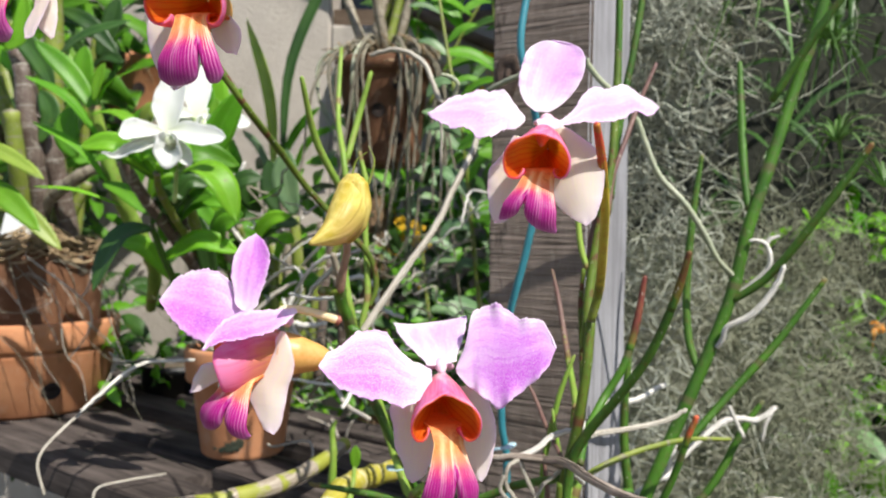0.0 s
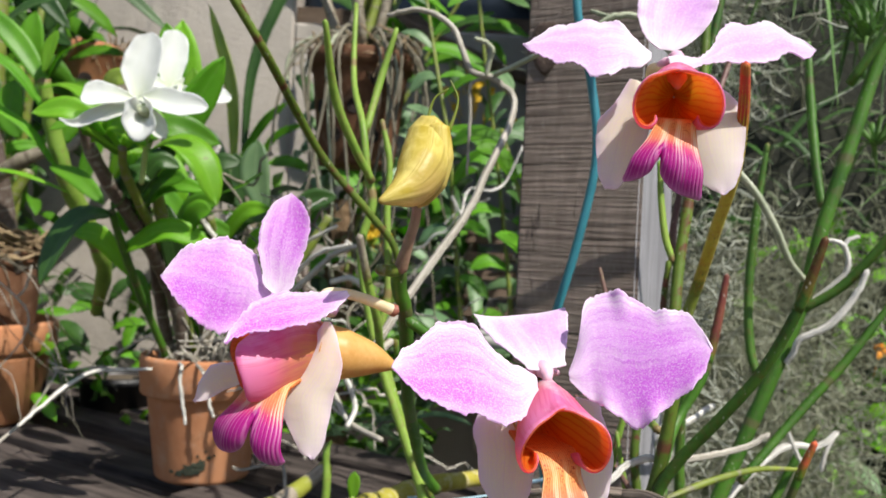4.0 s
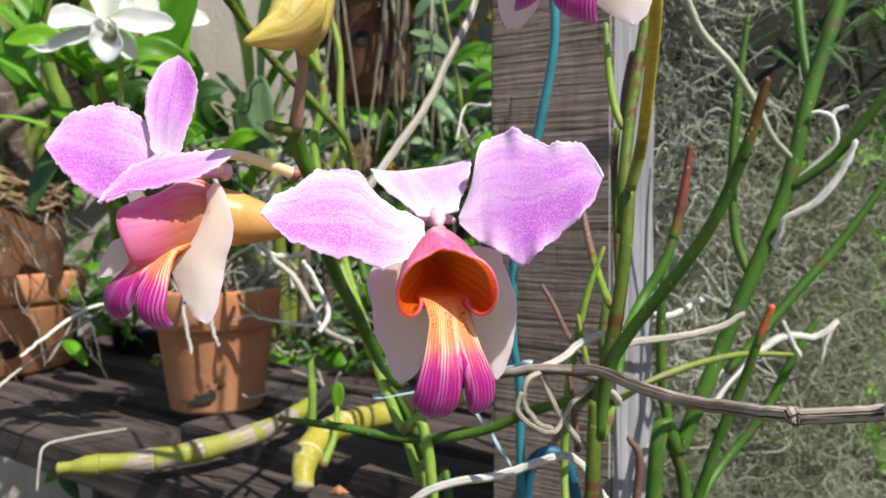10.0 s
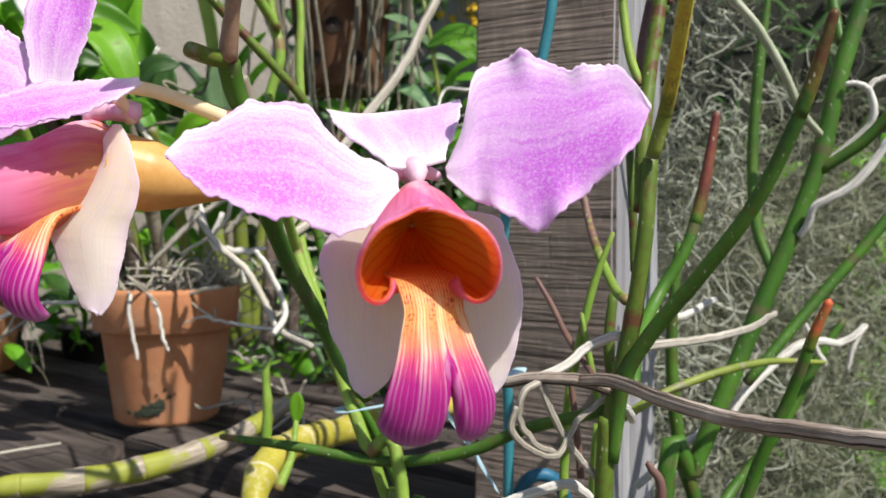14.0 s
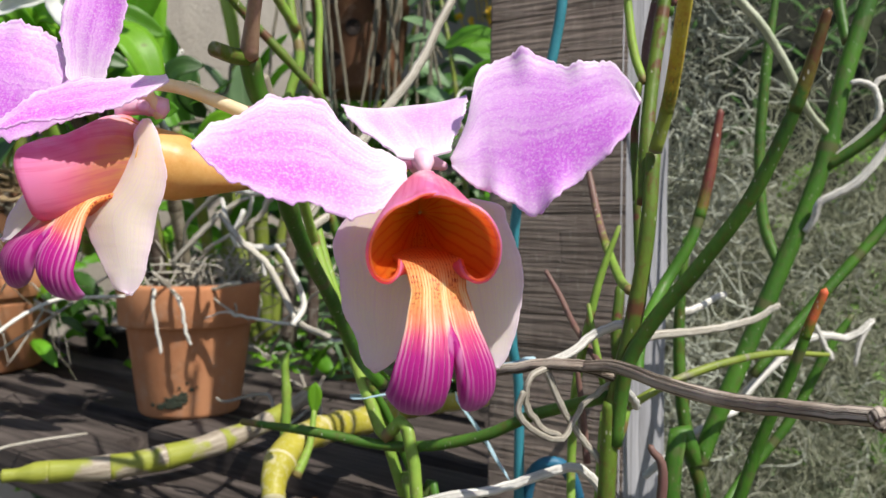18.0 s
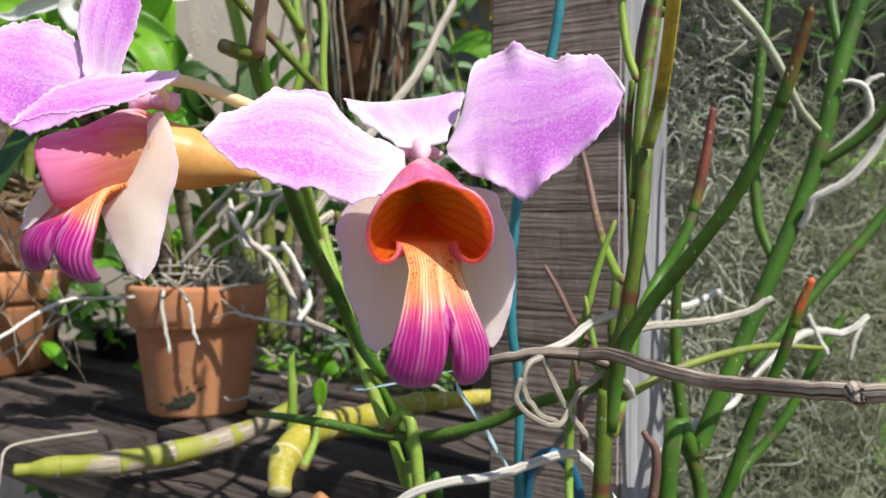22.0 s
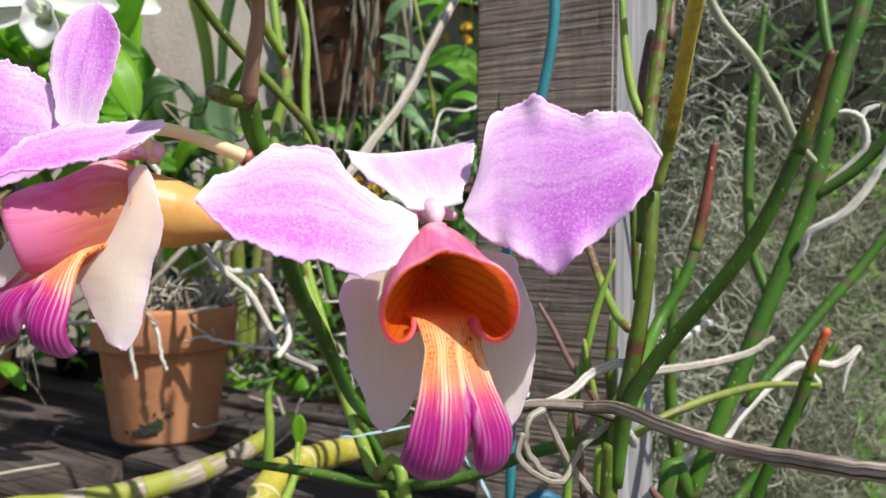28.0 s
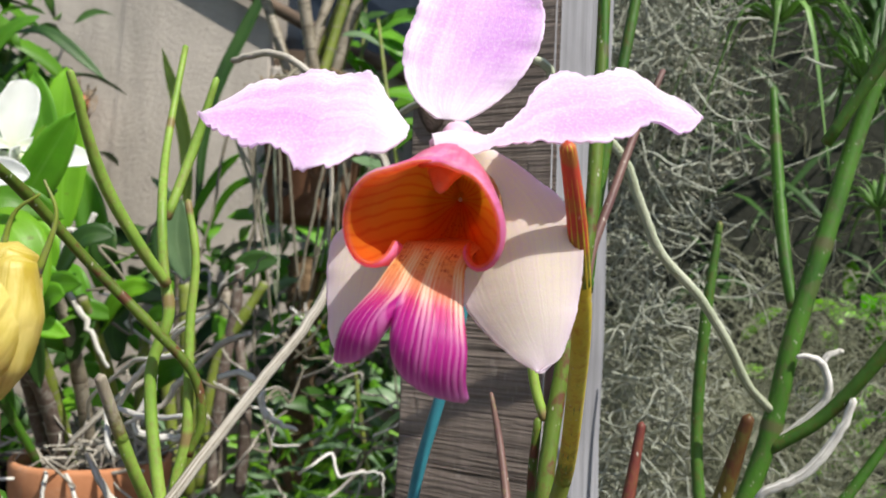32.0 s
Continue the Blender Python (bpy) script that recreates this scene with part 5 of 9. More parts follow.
# the cane tied in front of the post
PK = plant_thing("climbing orchid with green cane and red-tipped rod leaves at the post", (0.066, 0.335, 0.0))
rod(PK, [(0.060, 0.345, 0.0), (0.060, 0.340, 0.5), (0.062, 0.337, 0.95), (0.0664, 0.3350, 1.1086), (0.0680, 0.3350, 1.1267), (0.0726, 0.3340, 1.1496), (0.0755, 0.3330, 1.1722), (0.0774, 0.3360, 1.1925)], (0.0036, 0.0036, 0.0034, 0.0033, 0.0032, 0.0030, 0.0028), CANE, "cane", sides=14, nodes=0.055, slim=0.70)
rod(PK, [(0.0769, 0.3320, 1.1927), (0.0790, 0.3260, 1.2060), (0.0774, 0.3080, 1.2228), (0.0746, 0.2880, 1.2379), (0.0714, 0.2760, 1.2513), (0.0683, 0.2680, 1.2620)], (0.0024, 0.0024, 0.0023, 0.0022, 0.0020, 0.0015), CANE_OLIVE, tipmat=ROD_SCARLET, tiplen=0.32, second=ROD_YELLOW, slim=0.74)
rod(PK, [(0.0760, 0.3380, 1.1792), (0.0764, 0.3400, 1.1943), (0.0787, 0.3450, 1.2115), (0.0826, 0.3500, 1.2331), (0.0873, 0.3550, 1.2574), (0.0893, 0.3600, 1.2823), (0.0909, 0.3650, 1.3139), (0.0916, 0.3700, 1.3707)], (0.0030, 0.0028, 0.0026, 0.0024, 0.0022), CANE, "cane", sides=12, nodes=0.05, slim=0.70)
rod(PK, [(0.0879, 0.3660, 1.2364), (0.0896, 0.3700, 1.2479), (0.0941, 0.3720, 1.2821), (0.0991, 0.3750, 1.3085), (0.1035, 0.3780, 1.3373), (0.1065, 0.3800, 1.3853)], (0.0024, 0.0024, 0.0022, 0.0018), CANE_DARK, slim=0.70)
rod(PK, [(0.0881, 0.3600, 1.2423), (0.0892, 0.3600, 1.2591), (0.0905, 0.3620, 1.2875), (0.0909, 0.3640, 1.3095), (0.0909, 0.3660, 1.3320)], (0.0022, 0.0021, 0.0020, 0.0014), CANE_MID, slim=0.70)
rod(PK, [(0.0855, 0.3500, 1.2351), (0.0882, 0.3560, 1.2516), (0.0939, 0.3620, 1.2668), (0.1013, 0.3700, 1.2850), (0.1093, 0.3750, 1.3030)], (0.0016, 0.0017, 0.0016, 0.0012), ROD_PURPLE, slim=0.70)
rod(PK, [(0.0769, 0.3460, 1.2125), (0.0744, 0.3480, 1.2212), (0.0731, 0.3500, 1.2331), (0.0725, 0.3520, 1.2470)], (0.0017, 0.0018, 0.0017, 0.0013), CANE_LIGHT, slim=0.70)
rod(PK, [(0.0754, 0.3430, 1.1634), (0.0750, 0.3450, 1.1825), (0.0746, 0.3470, 1.1979), (0.0754, 0.3460, 1.2124)], (0.0016, 0.0016, 0.0016, 0.0014), CANE, slim=0.70)
rod(PK, [(0.0782, 0.3500, 1.2136), (0.0792, 0.3550, 1.2237), (0.0818, 0.3580, 1.2360), (0.0827, 0.3590, 1.2391)], (0.0018, 0.0018, 0.0016, 0.0012), ROD_PURPLE, tipmat=CANE_BROWN, tiplen=0.3, slim=0.70)
rod(PK, [(0.0725, 0.3400, 1.1561), (0.0753, 0.3700, 1.1576), (0.0756, 0.4050, 1.1713), (0.0732, 0.4200, 1.1919), (0.0699, 0.4260, 1.2085)], (0.0020, 0.0021, 0.0020, 0.0017, 0.0010), CANE_LIGHT, tipmat=ROD_PURPLE, tiplen=0.6, slim=0.70)
rod(PK, [(0.0745, 0.3380, 1.1336), (0.0782, 0.3500, 1.1427), (0.0875, 0.3670, 1.1540), (0.0971, 0.3700, 1.1695), (0.1024, 0.3720, 1.1873), (0.1060, 0.3730, 1.2084)], (0.0022, 0.0025, 0.0027, 0.0026, 0.0024, 0.0015), CANE_MID, tipmat=ROD_RED, tiplen=0.34, slim=0.70)
rod(PK, [(0.0681, 0.3340, 1.1156), (0.0704, 0.3320, 1.1360), (0.0761, 0.3280, 1.1490), (0.0862, 0.3200, 1.1649), (0.0955, 0.3120, 1.1816), (0.1026, 0.3050, 1.2022), (0.1070, 0.3010, 1.2210)], (0.0026, 0.0028, 0.0028, 0.0026, 0.0025, 0.0023, 0.0015), CANE_DARK, tipmat=ROD_RUST, tiplen=0.20, slim=0.70)
rod(PK, [(0.066, 0.345, 0.90), (0.080, 0.338, 1.03), (0.1008, 0.3300, 1.1065), (0.1046, 0.3280, 1.1202), (0.1099, 0.3250, 1.1357), (0.1132, 0.3220, 1.1490), (0.1160, 0.3200, 1.1580)], (0.0022, 0.0024, 0.0023, 0.0021, 0.0019, 0.0014), CANE_MID, tipmat=ROD_SCARLET, tiplen=0.22, slim=0.70)
rod(PK, [(0.066, 0.340, 0.98), (0.074, 0.333, 1.06), (0.0798, 0.3300, 1.1060), (0.0765, 0.3300, 1.1163)], (0.0018, 0.0019, 0.0019, 0.0013), ROD_PURPLE, slim=0.70)
rod(PK, [(0.0610, 0.3600, 1.0782), (0.0614, 0.3700, 1.0967), (0.0626, 0.3700, 1.1234), (0.0657, 0.3700, 1.1405), (0.0696, 0.3700, 1.1575), (0.0751, 0.3700, 1.1730)], (0.0018, 0.0020, 0.0020, 0.0019, 0.0017, 0.0010), CANE_LIGHT, slim=0.70)
rod(PK, [(0.0555, 0.3950, 1.1578), (0.0598, 0.3900, 1.1499), (0.0637, 0.3800, 1.1406), (0.0684, 0.3600, 1.1322), (0.0693, 0.3380, 1.1278)], (0.0010, 0.0013, 0.0014, 0.0014, 0.0015), ROD_PURPLE, slim=0.70)
rod(PK, [(0.0674, 0.3380, 1.1278), (0.0493, 0.3620, 1.1168), (0.0327, 0.3700, 1.1078), (0.0085, 0.3780, 1.1023), (-0.0209, 0.3820, 1.1058), (-0.0445, 0.3850, 1.1080)], (0.0024, 0.0026, 0.0026, 0.0025, 0.0023, 0.0014), CANE_DARK, tipmat=ROD_PURPLE, tiplen=0.05, slim=0.70)
# pale shoot behind with a long purplish leaf
rod(PK, [(0.066, 0.38, 0.85), (0.0731, 0.3800, 1.0924), (0.0762, 0.3800, 1.1035), (0.0795, 0.3800, 1.1146)], (0.0034, 0.0036, 0.0036, 0.0030), CANE_LIGHT, "cane", nodes=0.04, slim=0.70)
rod(PK, [(0.0795, 0.3800, 1.1146), (0.0771, 0.3830, 1.1359), (0.0787, 0.3860, 1.1531)], (0.0024, 0.0026, 0.0022), CANE, slim=0.70)
rod(PK, [(0.0799, 0.3800, 1.1150), (0.0930, 0.3850, 1.1213), (0.1104, 0.3900, 1.1271), (0.1330, 0.4000, 1.1299), (0.1568, 0.4100, 1.1281)], (0.0020, 0.0021, 0.0020, 0.0018, 0.0011), CANE_OLIVE, slim=0.70)
rod(PK, [(0.0745, 0.3650, 1.1060), (0.0689, 0.3650, 1.1311), (0.0658, 0.3680, 1.1493)], (0.0016, 0.0016, 0.0009), CANE_LIGHT, slim=0.70)
rod(PK, [(0.0648, 0.3600, 1.1032), (0.0631, 0.3600, 1.1197), (0.0613, 0.3600, 1.1321)], (0.0016, 0.0015, 0.0010), ROD_PURPLE, slim=0.70)
# roots of this cane
root(PK, [(0.0501, 0.3350, 1.1358), (0.0454, 0.3320, 1.1336), (0.0445, 0.3320, 1.1270), (0.0483, 0.3320, 1.1206), (0.0544, 0.3330, 1.1176)], (0.0010, 0.0009, 0.0009, 0.0008), ROOT_GREY, seed=1)
root(PK, [(0.0501, 0.3350, 1.1349), (0.0536, 0.3350, 1.1264), (0.0589, 0.3360, 1.1177), (0.0667, 0.3380, 1.1076), (0.0700, 0.3400, 1.0944)], (0.0010, 0.0009, 0.0009, 0.0008), ROOT_GREY, seed=2)
root(PK, [(0.0435, 0.3300, 1.1304), (0.0423, 0.3300, 1.1248), (0.0464, 0.3300, 1.1202), (0.0539, 0.3320, 1.1178), (0.0597, 0.3360, 1.1253), (0.0691, 0.3370, 1.1328)], (0.0008, 0.0009, 0.0008, 0.0008, 0.0009), ROOT_GREY, seed=3)
root(PK, [(-0.0064, 0.3450, 1.0748), (-0.0002, 0.3450, 1.0812), (0.0101, 0.3450, 1.0919), (0.0206, 0.3450, 1.0967), (0.0373, 0.3450, 1.0997), (0.0540, 0.3450, 1.1052), (0.0614, 0.3450, 1.1054), (0.0689, 0.3450, 1.0960), (0.0760, 0.3420, 1.0844), (0.0785, 0.3380, 1.0764)], (0.0013, 0.0014, 0.0014, 0.0013, 0.0012), ROOT_WHITE, seed=4)
root(PK, [(0.0492, 0.3350, 1.1367), (0.0568, 0.3380, 1.1394), (0.0637, 0.3420, 1.1441), (0.0712, 0.3380, 1.1473)], (0.0012, 0.0013, 0.0013), ROOT_WHITE, seed=5)
root(PK, [(0.0730, 0.3400, 1.1466), (0.0871, 0.3850, 1.1427), (0.1007, 0.4200, 1.1434), (0.1143, 0.4400, 1.1396), (0.1363, 0.4630, 1.1446)], (0.0014, 0.0015, 0.0015, 0.0016, 0.0013), ROOT_WHITE, seed=6)
root(PK, [(0.0718, 0.3370, 1.1399), (0.0818, 0.3550, 1.1417), (0.1017, 0.3700, 1.1415), (0.1177, 0.3760, 1.1440), (0.1266, 0.3780, 1.1490)], (0.0013, 0.0014, 0.0013, 0.0012, 0.0010), ROOT_GREY, seed=7)
root(PK, [(0.0683, 0.3380, 1.1316), (0.0739, 0.3450, 1.1270), (0.0781, 0.3550, 1.1214)], (0.0010, 0.0011, 0.0012), ROOT_WHITE, seed=8)
# thick dry root that reaches out towards the viewer
DRY = thing("dry_root", "thick dry brown grooved root reaching out from the post", "root", (0.0674, 0.3300, 1.1336))
root(DRY, [(0.0689, 0.3350, 1.1333), (0.0593, 0.3320, 1.1367), (0.0483, 0.3360, 1.1363), (0.0349, 0.3450, 1.1327), (0.0269, 0.3520, 1.1293)], (0.0016, 0.0017, 0.0016, 0.0014, 0.0010), VINE, "stem", seed=9)
root(DRY, [(0.0593, 0.3320, 1.1367), (0.0669, 0.3250, 1.1378), (0.0740, 0.3050, 1.1376), (0.0819, 0.2850, 1.1383), (0.0893, 0.2650, 1.1409), (0.0965, 0.2520, 1.1427), (0.1051, 0.2470, 1.1441), (0.1123, 0.2430, 1.1453), (0.1186, 0.2350, 1.1449), (0.1245, 0.2280, 1.1422), (0.1335, 0.2200, 1.1365)], (0.0016, 0.0018, 0.0018, 0.0017, 0.0017, 0.0017, 0.0018, 0.0014, 0.0013), VINE, "stem", seed=10)
root(DRY, [(0.1117, 0.2430, 1.1452), (0.1123, 0.2400, 1.1497), (0.1146, 0.2370, 1.1525), (0.1182, 0.2320, 1.1536), (0.1220, 0.2260, 1.1520), (0.1289, 0.2200, 1.1485)], (0.0015, 0.0014, 0.0013, 0.0013, 0.0012), ROOT_WHITE, "side_root", seed=11)
root(DRY, [(0.0955, 0.2520, 1.1434), (0.0957, 0.2510, 1.1429), (0.0963, 0.2510, 1.1421)], (0.00175, 0.0019, 0.00175), VINE, "joint", seed=12)

# the tall cane on the right of the post
PR = plant_thing("tall climbing orchid cane with dark rod leaves and white roots", (0.10, 0.415, 0.0))
rod(PR, [(0.095, 0.41, 0.0), (0.095, 0.412, 0.6), (0.1025, 0.4150, 1.0566), (0.1150, 0.4200, 1.0871), (0.1259, 0.4220, 1.1127), (0.1350, 0.4240, 1.1334), (0.1453, 0.4250, 1.1581), (0.1541, 0.4250, 1.1804), (0.1613, 0.4250, 1.2026), (0.1664, 0.4250, 1.2270), (0.1728, 0.4260, 1.2479), (0.1814, 0.4280, 1.2738), (0.1900, 0.4300, 1.3010), (0.2001, 0.4300, 1.3326), (0.2133, 0.4300, 1.3807)], (0.0042, 0.0042, 0.0042, 0.0040, 0.0040, 0.0038, 0.0036), CANE_MID, "cane", sides=14, nodes=0.062, slim=0.78)
rod(PR, [(0.1600, 0.4240, 1.1947), (0.1743, 0.4180, 1.2063), (0.1870, 0.4100, 1.2251), (0.2039, 0.4000, 1.2539), (0.2135, 0.3950, 1.2709)], (0.0026, 0.0028, 0.0027, 0.0026, 0.0016), CANE_DARK, tipmat=ROD_RED, tiplen=0.12, slim=0.78)
rod(PR, [(0.1448, 0.4260, 1.1585), (0.1408, 0.4320, 1.1748), (0.1403, 0.4360, 1.2023), (0.1432, 0.4380, 1.2378), (0.1476, 0.4400, 1.2686)], (0.0024, 0.0026, 0.0026, 0.0025, 0.0014), CANE_DARK, tipmat=ROD_PURPLE, tiplen=0.05, slim=0.78)
rod(PR, [(0.1682, 0.4270, 1.2406), (0.1675, 0.4330, 1.2574), (0.1683, 0.4430, 1.2893), (0.1690, 0.4500, 1.3192)], (0.0024, 0.0027, 0.0027, 0.0016), CANE_MID, slim=0.78)
rod(PR, [(0.1353, 0.4240, 1.1181), (0.1636, 0.4320, 1.1475), (0.1861, 0.4340, 1.1727), (0.2099, 0.4340, 1.2058)], (0.0024, 0.0027, 0.0026, 0.0016), CANE_MID, tipmat=ROD_PURPLE, tiplen=0.05, slim=0.78)
rod(PR, [(0.1223, 0.4400, 1.0468), (0.1450, 0.4650, 1.0649), (0.1664, 0.4700, 1.0889), (0.1822, 0.4700, 1.1198), (0.1922, 0.4700, 1.1353)], (0.0024, 0.0028, 0.0028, 0.0027, 0.0016), CANE_MID, slim=0.78)
rod(PR, [(0.1175, 0.4180, 1.0557), (0.1164, 0.4200, 1.0747), (0.1112, 0.4200, 1.0919), (0.1077, 0.4200, 1.1140), (0.1068, 0.4200, 1.1386), (0.1087, 0.4200, 1.1680)], (0.0034, 0.0034, 0.0032, 0.0030, 0.0026, 0.0018), CANE_DARK, slim=0.78)
rod(PR, [(0.1792, 0.4300, 1.2961), (0.1958, 0.4200, 1.3267), (0.2134, 0.4100, 1.3551)], (0.0026, 0.0027, 0.0018), CANE_DARK, slim=0.78)
root(PR, [(0.1526, 0.4220, 1.1713), (0.1547, 0.4200, 1.1759), (0.1564, 0.4180, 1.1823), (0.1666, 0.4150, 1.1884), (0.1761, 0.4130, 1.2004), (0.1812, 0.4120, 1.2129)], (0.0013, 0.0014, 0.0015, 0.0017, 0.0015, 0.0012), ROOT_WHITE, seed=21)
root(PR, [(0.1623, 0.4240, 1.1977), (0.1742, 0.4210, 1.2088), (0.1772, 0.4200, 1.2160), (0.1740, 0.4200, 1.2239), (0.1675, 0.4200, 1.2253)], (0.0010, 0.0012, 0.0013, 0.0012, 0.0009), ROOT_WHITE, seed=22)
root(PR, [(0.1742, 0.4200, 1.2224), (0.1770, 0.4200, 1.2261), (0.1812, 0.4200, 1.2275)], (0.0011, 0.0011, 0.0008), ROOT_WHITE, seed=23)
root(PR, [(0.1152, 0.4210, 1.0863), (0.1231, 0.4360, 1.0970), (0.1349, 0.4430, 1.1005), (0.1424, 0.4450, 1.1099), (0.1597, 0.4500, 1.1241), (0.1709, 0.4530, 1.1290), (0.1851, 0.4560, 1.1281), (0.1946, 0.4570, 1.1348)], (0.0015, 0.0016, 0.0017, 0.0017, 0.0018, 0.0018, 0.0016, 0.0013), ROOT_WHITE, seed=24)
root(PR, [(0.0972, 0.4300, 1.0779), (0.1099, 0.4320, 1.0882), (0.1231, 0.4360, 1.0970)], (0.0015, 0.0016, 0.0016), ROOT_WHITE, seed=25)
root(PR, [(0.1684, 0.4520, 1.1360), (0.1728, 0.4520, 1.1266), (0.1759, 0.4500, 1.1199)], (0.0010, 0.0012, 0.0010), ROOT_WHITE, seed=26)
root(PR, [(0.1938, 0.4570, 1.1340), (0.1895, 0.4570, 1.1248), (0.1884, 0.4570, 1.1167)], (0.0012, 0.0012, 0.0009), ROOT_WHITE, seed=27)
root(PR, [(0.1336, 0.4430, 1.0997), (0.1353, 0.4430, 1.1089), (0.1387, 0.4430, 1.1155)], (0.0014, 0.0014, 0.0011), ROOT_WHITE, seed=28)
# long root across the post
root(PR, [(0.1602, 0.4240, 1.2074), (0.1511, 0.4200, 1.2157), (0.1424, 0.4160, 1.2298), (0.1317, 0.4120, 1.2435), (0.1188, 0.4080, 1.2558), (0.1112, 0.4060, 1.2716), (0.1050, 0.4050, 1.2851), (0.0877, 0.4050, 1.3023), (0.0800, 0.4050, 1.3121), (0.0667, 0.4050, 1.3129), (0.0557, 0.4100, 1.3060), (0.0401, 0.4250, 1.3012), (0.0214, 0.4440, 1.2941)], (0.0014, 0.0016, 0.0016, 0.0015, 0.0015, 0.0014, 0.0012), ROOT_GREEN, seed=29)
root(PR, [(0.0667, 0.4050, 1.3122), (0.0615, 0.4100, 1.3148), (0.0587, 0.4150, 1.3178)], (0.0010, 0.0010, 0.0007), ROOT_GREEN, seed=30)

# the plant between pot and post, which carries the flower spikes
PL = plant_thing("climbing orchid with light green stems carrying the flower spikes", (0.0, 0.38, 0.0))
rod(PL, [(0.030, 0.37, 0.0), (0.028, 0.37, 0.7), (0.0151, 0.3720, 1.0724), (0.0015, 0.3800, 1.1071), (-0.0112, 0.3870, 1.1388), (-0.0246, 0.3950, 1.1740), (-0.0328, 0.4020, 1.2107), (-0.0292, 0.4040, 1.2300), (-0.0321, 0.4060, 1.2437), (-0.0351, 0.4100, 1.2632), (-0.0413, 0.4300, 1.2862), (-0.0435, 0.4500, 1.3248)], (0.0034, 0.0034, 0.0034, 0.0032, 0.0030, 0.0028, 0.0024, 0.0018), CANE_LIGHT, "cane", sides=12, nodes=0.07, slim=0.60)
rod(PL, [(0.034, 0.375, 0.8), (0.0126, 0.3820, 1.0690), (0.0087, 0.3850, 1.0847), (-0.0013, 0.3860, 1.1153), (-0.0089, 0.3880, 1.1339), (-0.0226, 0.3990, 1.1739), (-0.0211, 0.4020, 1.1962), (-0.0232, 0.4060, 1.2267), (-0.0232, 0.4080, 1.2477), (-0.0272, 0.4100, 1.2653)], (0.0030, 0.0030, 0.0028, 0.0028, 0.0024, 0.0018), CANE_LIGHT, "cane", nodes=0.06, slim=0.60)
rod(PL, [(0.036, 0.375, 0.85), (0.0208, 0.3860, 1.0678), (0.0145, 0.3880, 1.0839), (0.0036, 0.3840, 1.1110), (-0.0029, 0.3800, 1.1235)], (0.0028, 0.0028, 0.0026, 0.0014), CANE_MID, tipmat=ROD_PURPLE, tiplen=0.1, slim=0.60)
rod(PL, [(-0.0298, 0.4030, 1.2394), (-0.0367, 0.3950, 1.2515), (-0.0446, 0.3850, 1.2698), (-0.0480, 0.3700, 1.2943)], (0.0022, 0.0024, 0.0024, 0.0014), CANE_LIGHT, slim=0.76)
rod(PL, [(-0.0341, 0.4120, 1.2599), (-0.0290, 0.4200, 1.2849), (-0.0234, 0.4200, 1.3063)], (0.0020, 0.0022, 0.0014), CANE_LIGHT, slim=0.76)
rod(PL, [(-0.0220, 0.3950, 1.1651), (-0.0239, 0.3750, 1.1851), (-0.0280, 0.3670, 1.2014), (-0.0311, 0.3600, 1.2162)], (0.0022, 0.0022, 0.0021, 0.0018), CANE_LIGHT, tipmat=CANE_OLD, tiplen=0.4, slim=0.76)
rod(PL, [(-0.0125, 0.3980, 1.1588), (-0.0151, 0.4000, 1.1681), (-0.0173, 0.4000, 1.1756)], (0.0022, 0.0022, 0.0018), CANE_MID, tipmat=ROD_RUST, tiplen=0.4, slim=0.76)
# flower spikes
rod(PL, [(-0.0205, 0.4020, 1.1894), (-0.0170, 0.4020, 1.1998), (-0.0196, 0.4000, 1.2135), (-0.0305, 0.3950, 1.2268), (-0.0474, 0.3870, 1.2453), (-0.0574, 0.3700, 1.2618), (-0.0657, 0.3400, 1.2783), (-0.0875, 0.3280, 1.3125), (-0.0931, 0.3200, 1.3266), (-0.0967, 0.3170, 1.3423), (-0.0979, 0.3160, 1.3555), (-0.0980, 0.3160, 1.3704)], (0.0017, 0.0019, 0.0020, 0.0020, 0.0019, 0.0018, 0.0016), CANE, "flower_spike", nodes=0.048, slim=0.76)
rod(PL, [(0.0015, 0.3840, 1.1211), (-0.0045, 0.3720, 1.1320), (-0.0093, 0.3450, 1.1533), (-0.0112, 0.3200, 1.1663), (-0.0121, 0.3000, 1.1792), (-0.0132, 0.2890, 1.1950), (-0.0150, 0.2850, 1.2010), (-0.0155, 0.2815, 1.2064)], (0.0019, 0.0020, 0.0020, 0.0020, 0.0022), CANE_MID, "flower_spike", nodes=0.05, slim=1.0)
rod(PL, [(-0.0150, 0.2815, 1.2068), (-0.0175, 0.2770, 1.2064), (-0.0200, 0.2720, 1.2068)], (0.0018, 0.0016, 0.0014), CANE, "spike_stub", tipmat=CANE_BROWN, tiplen=0.3, slim=1.0)
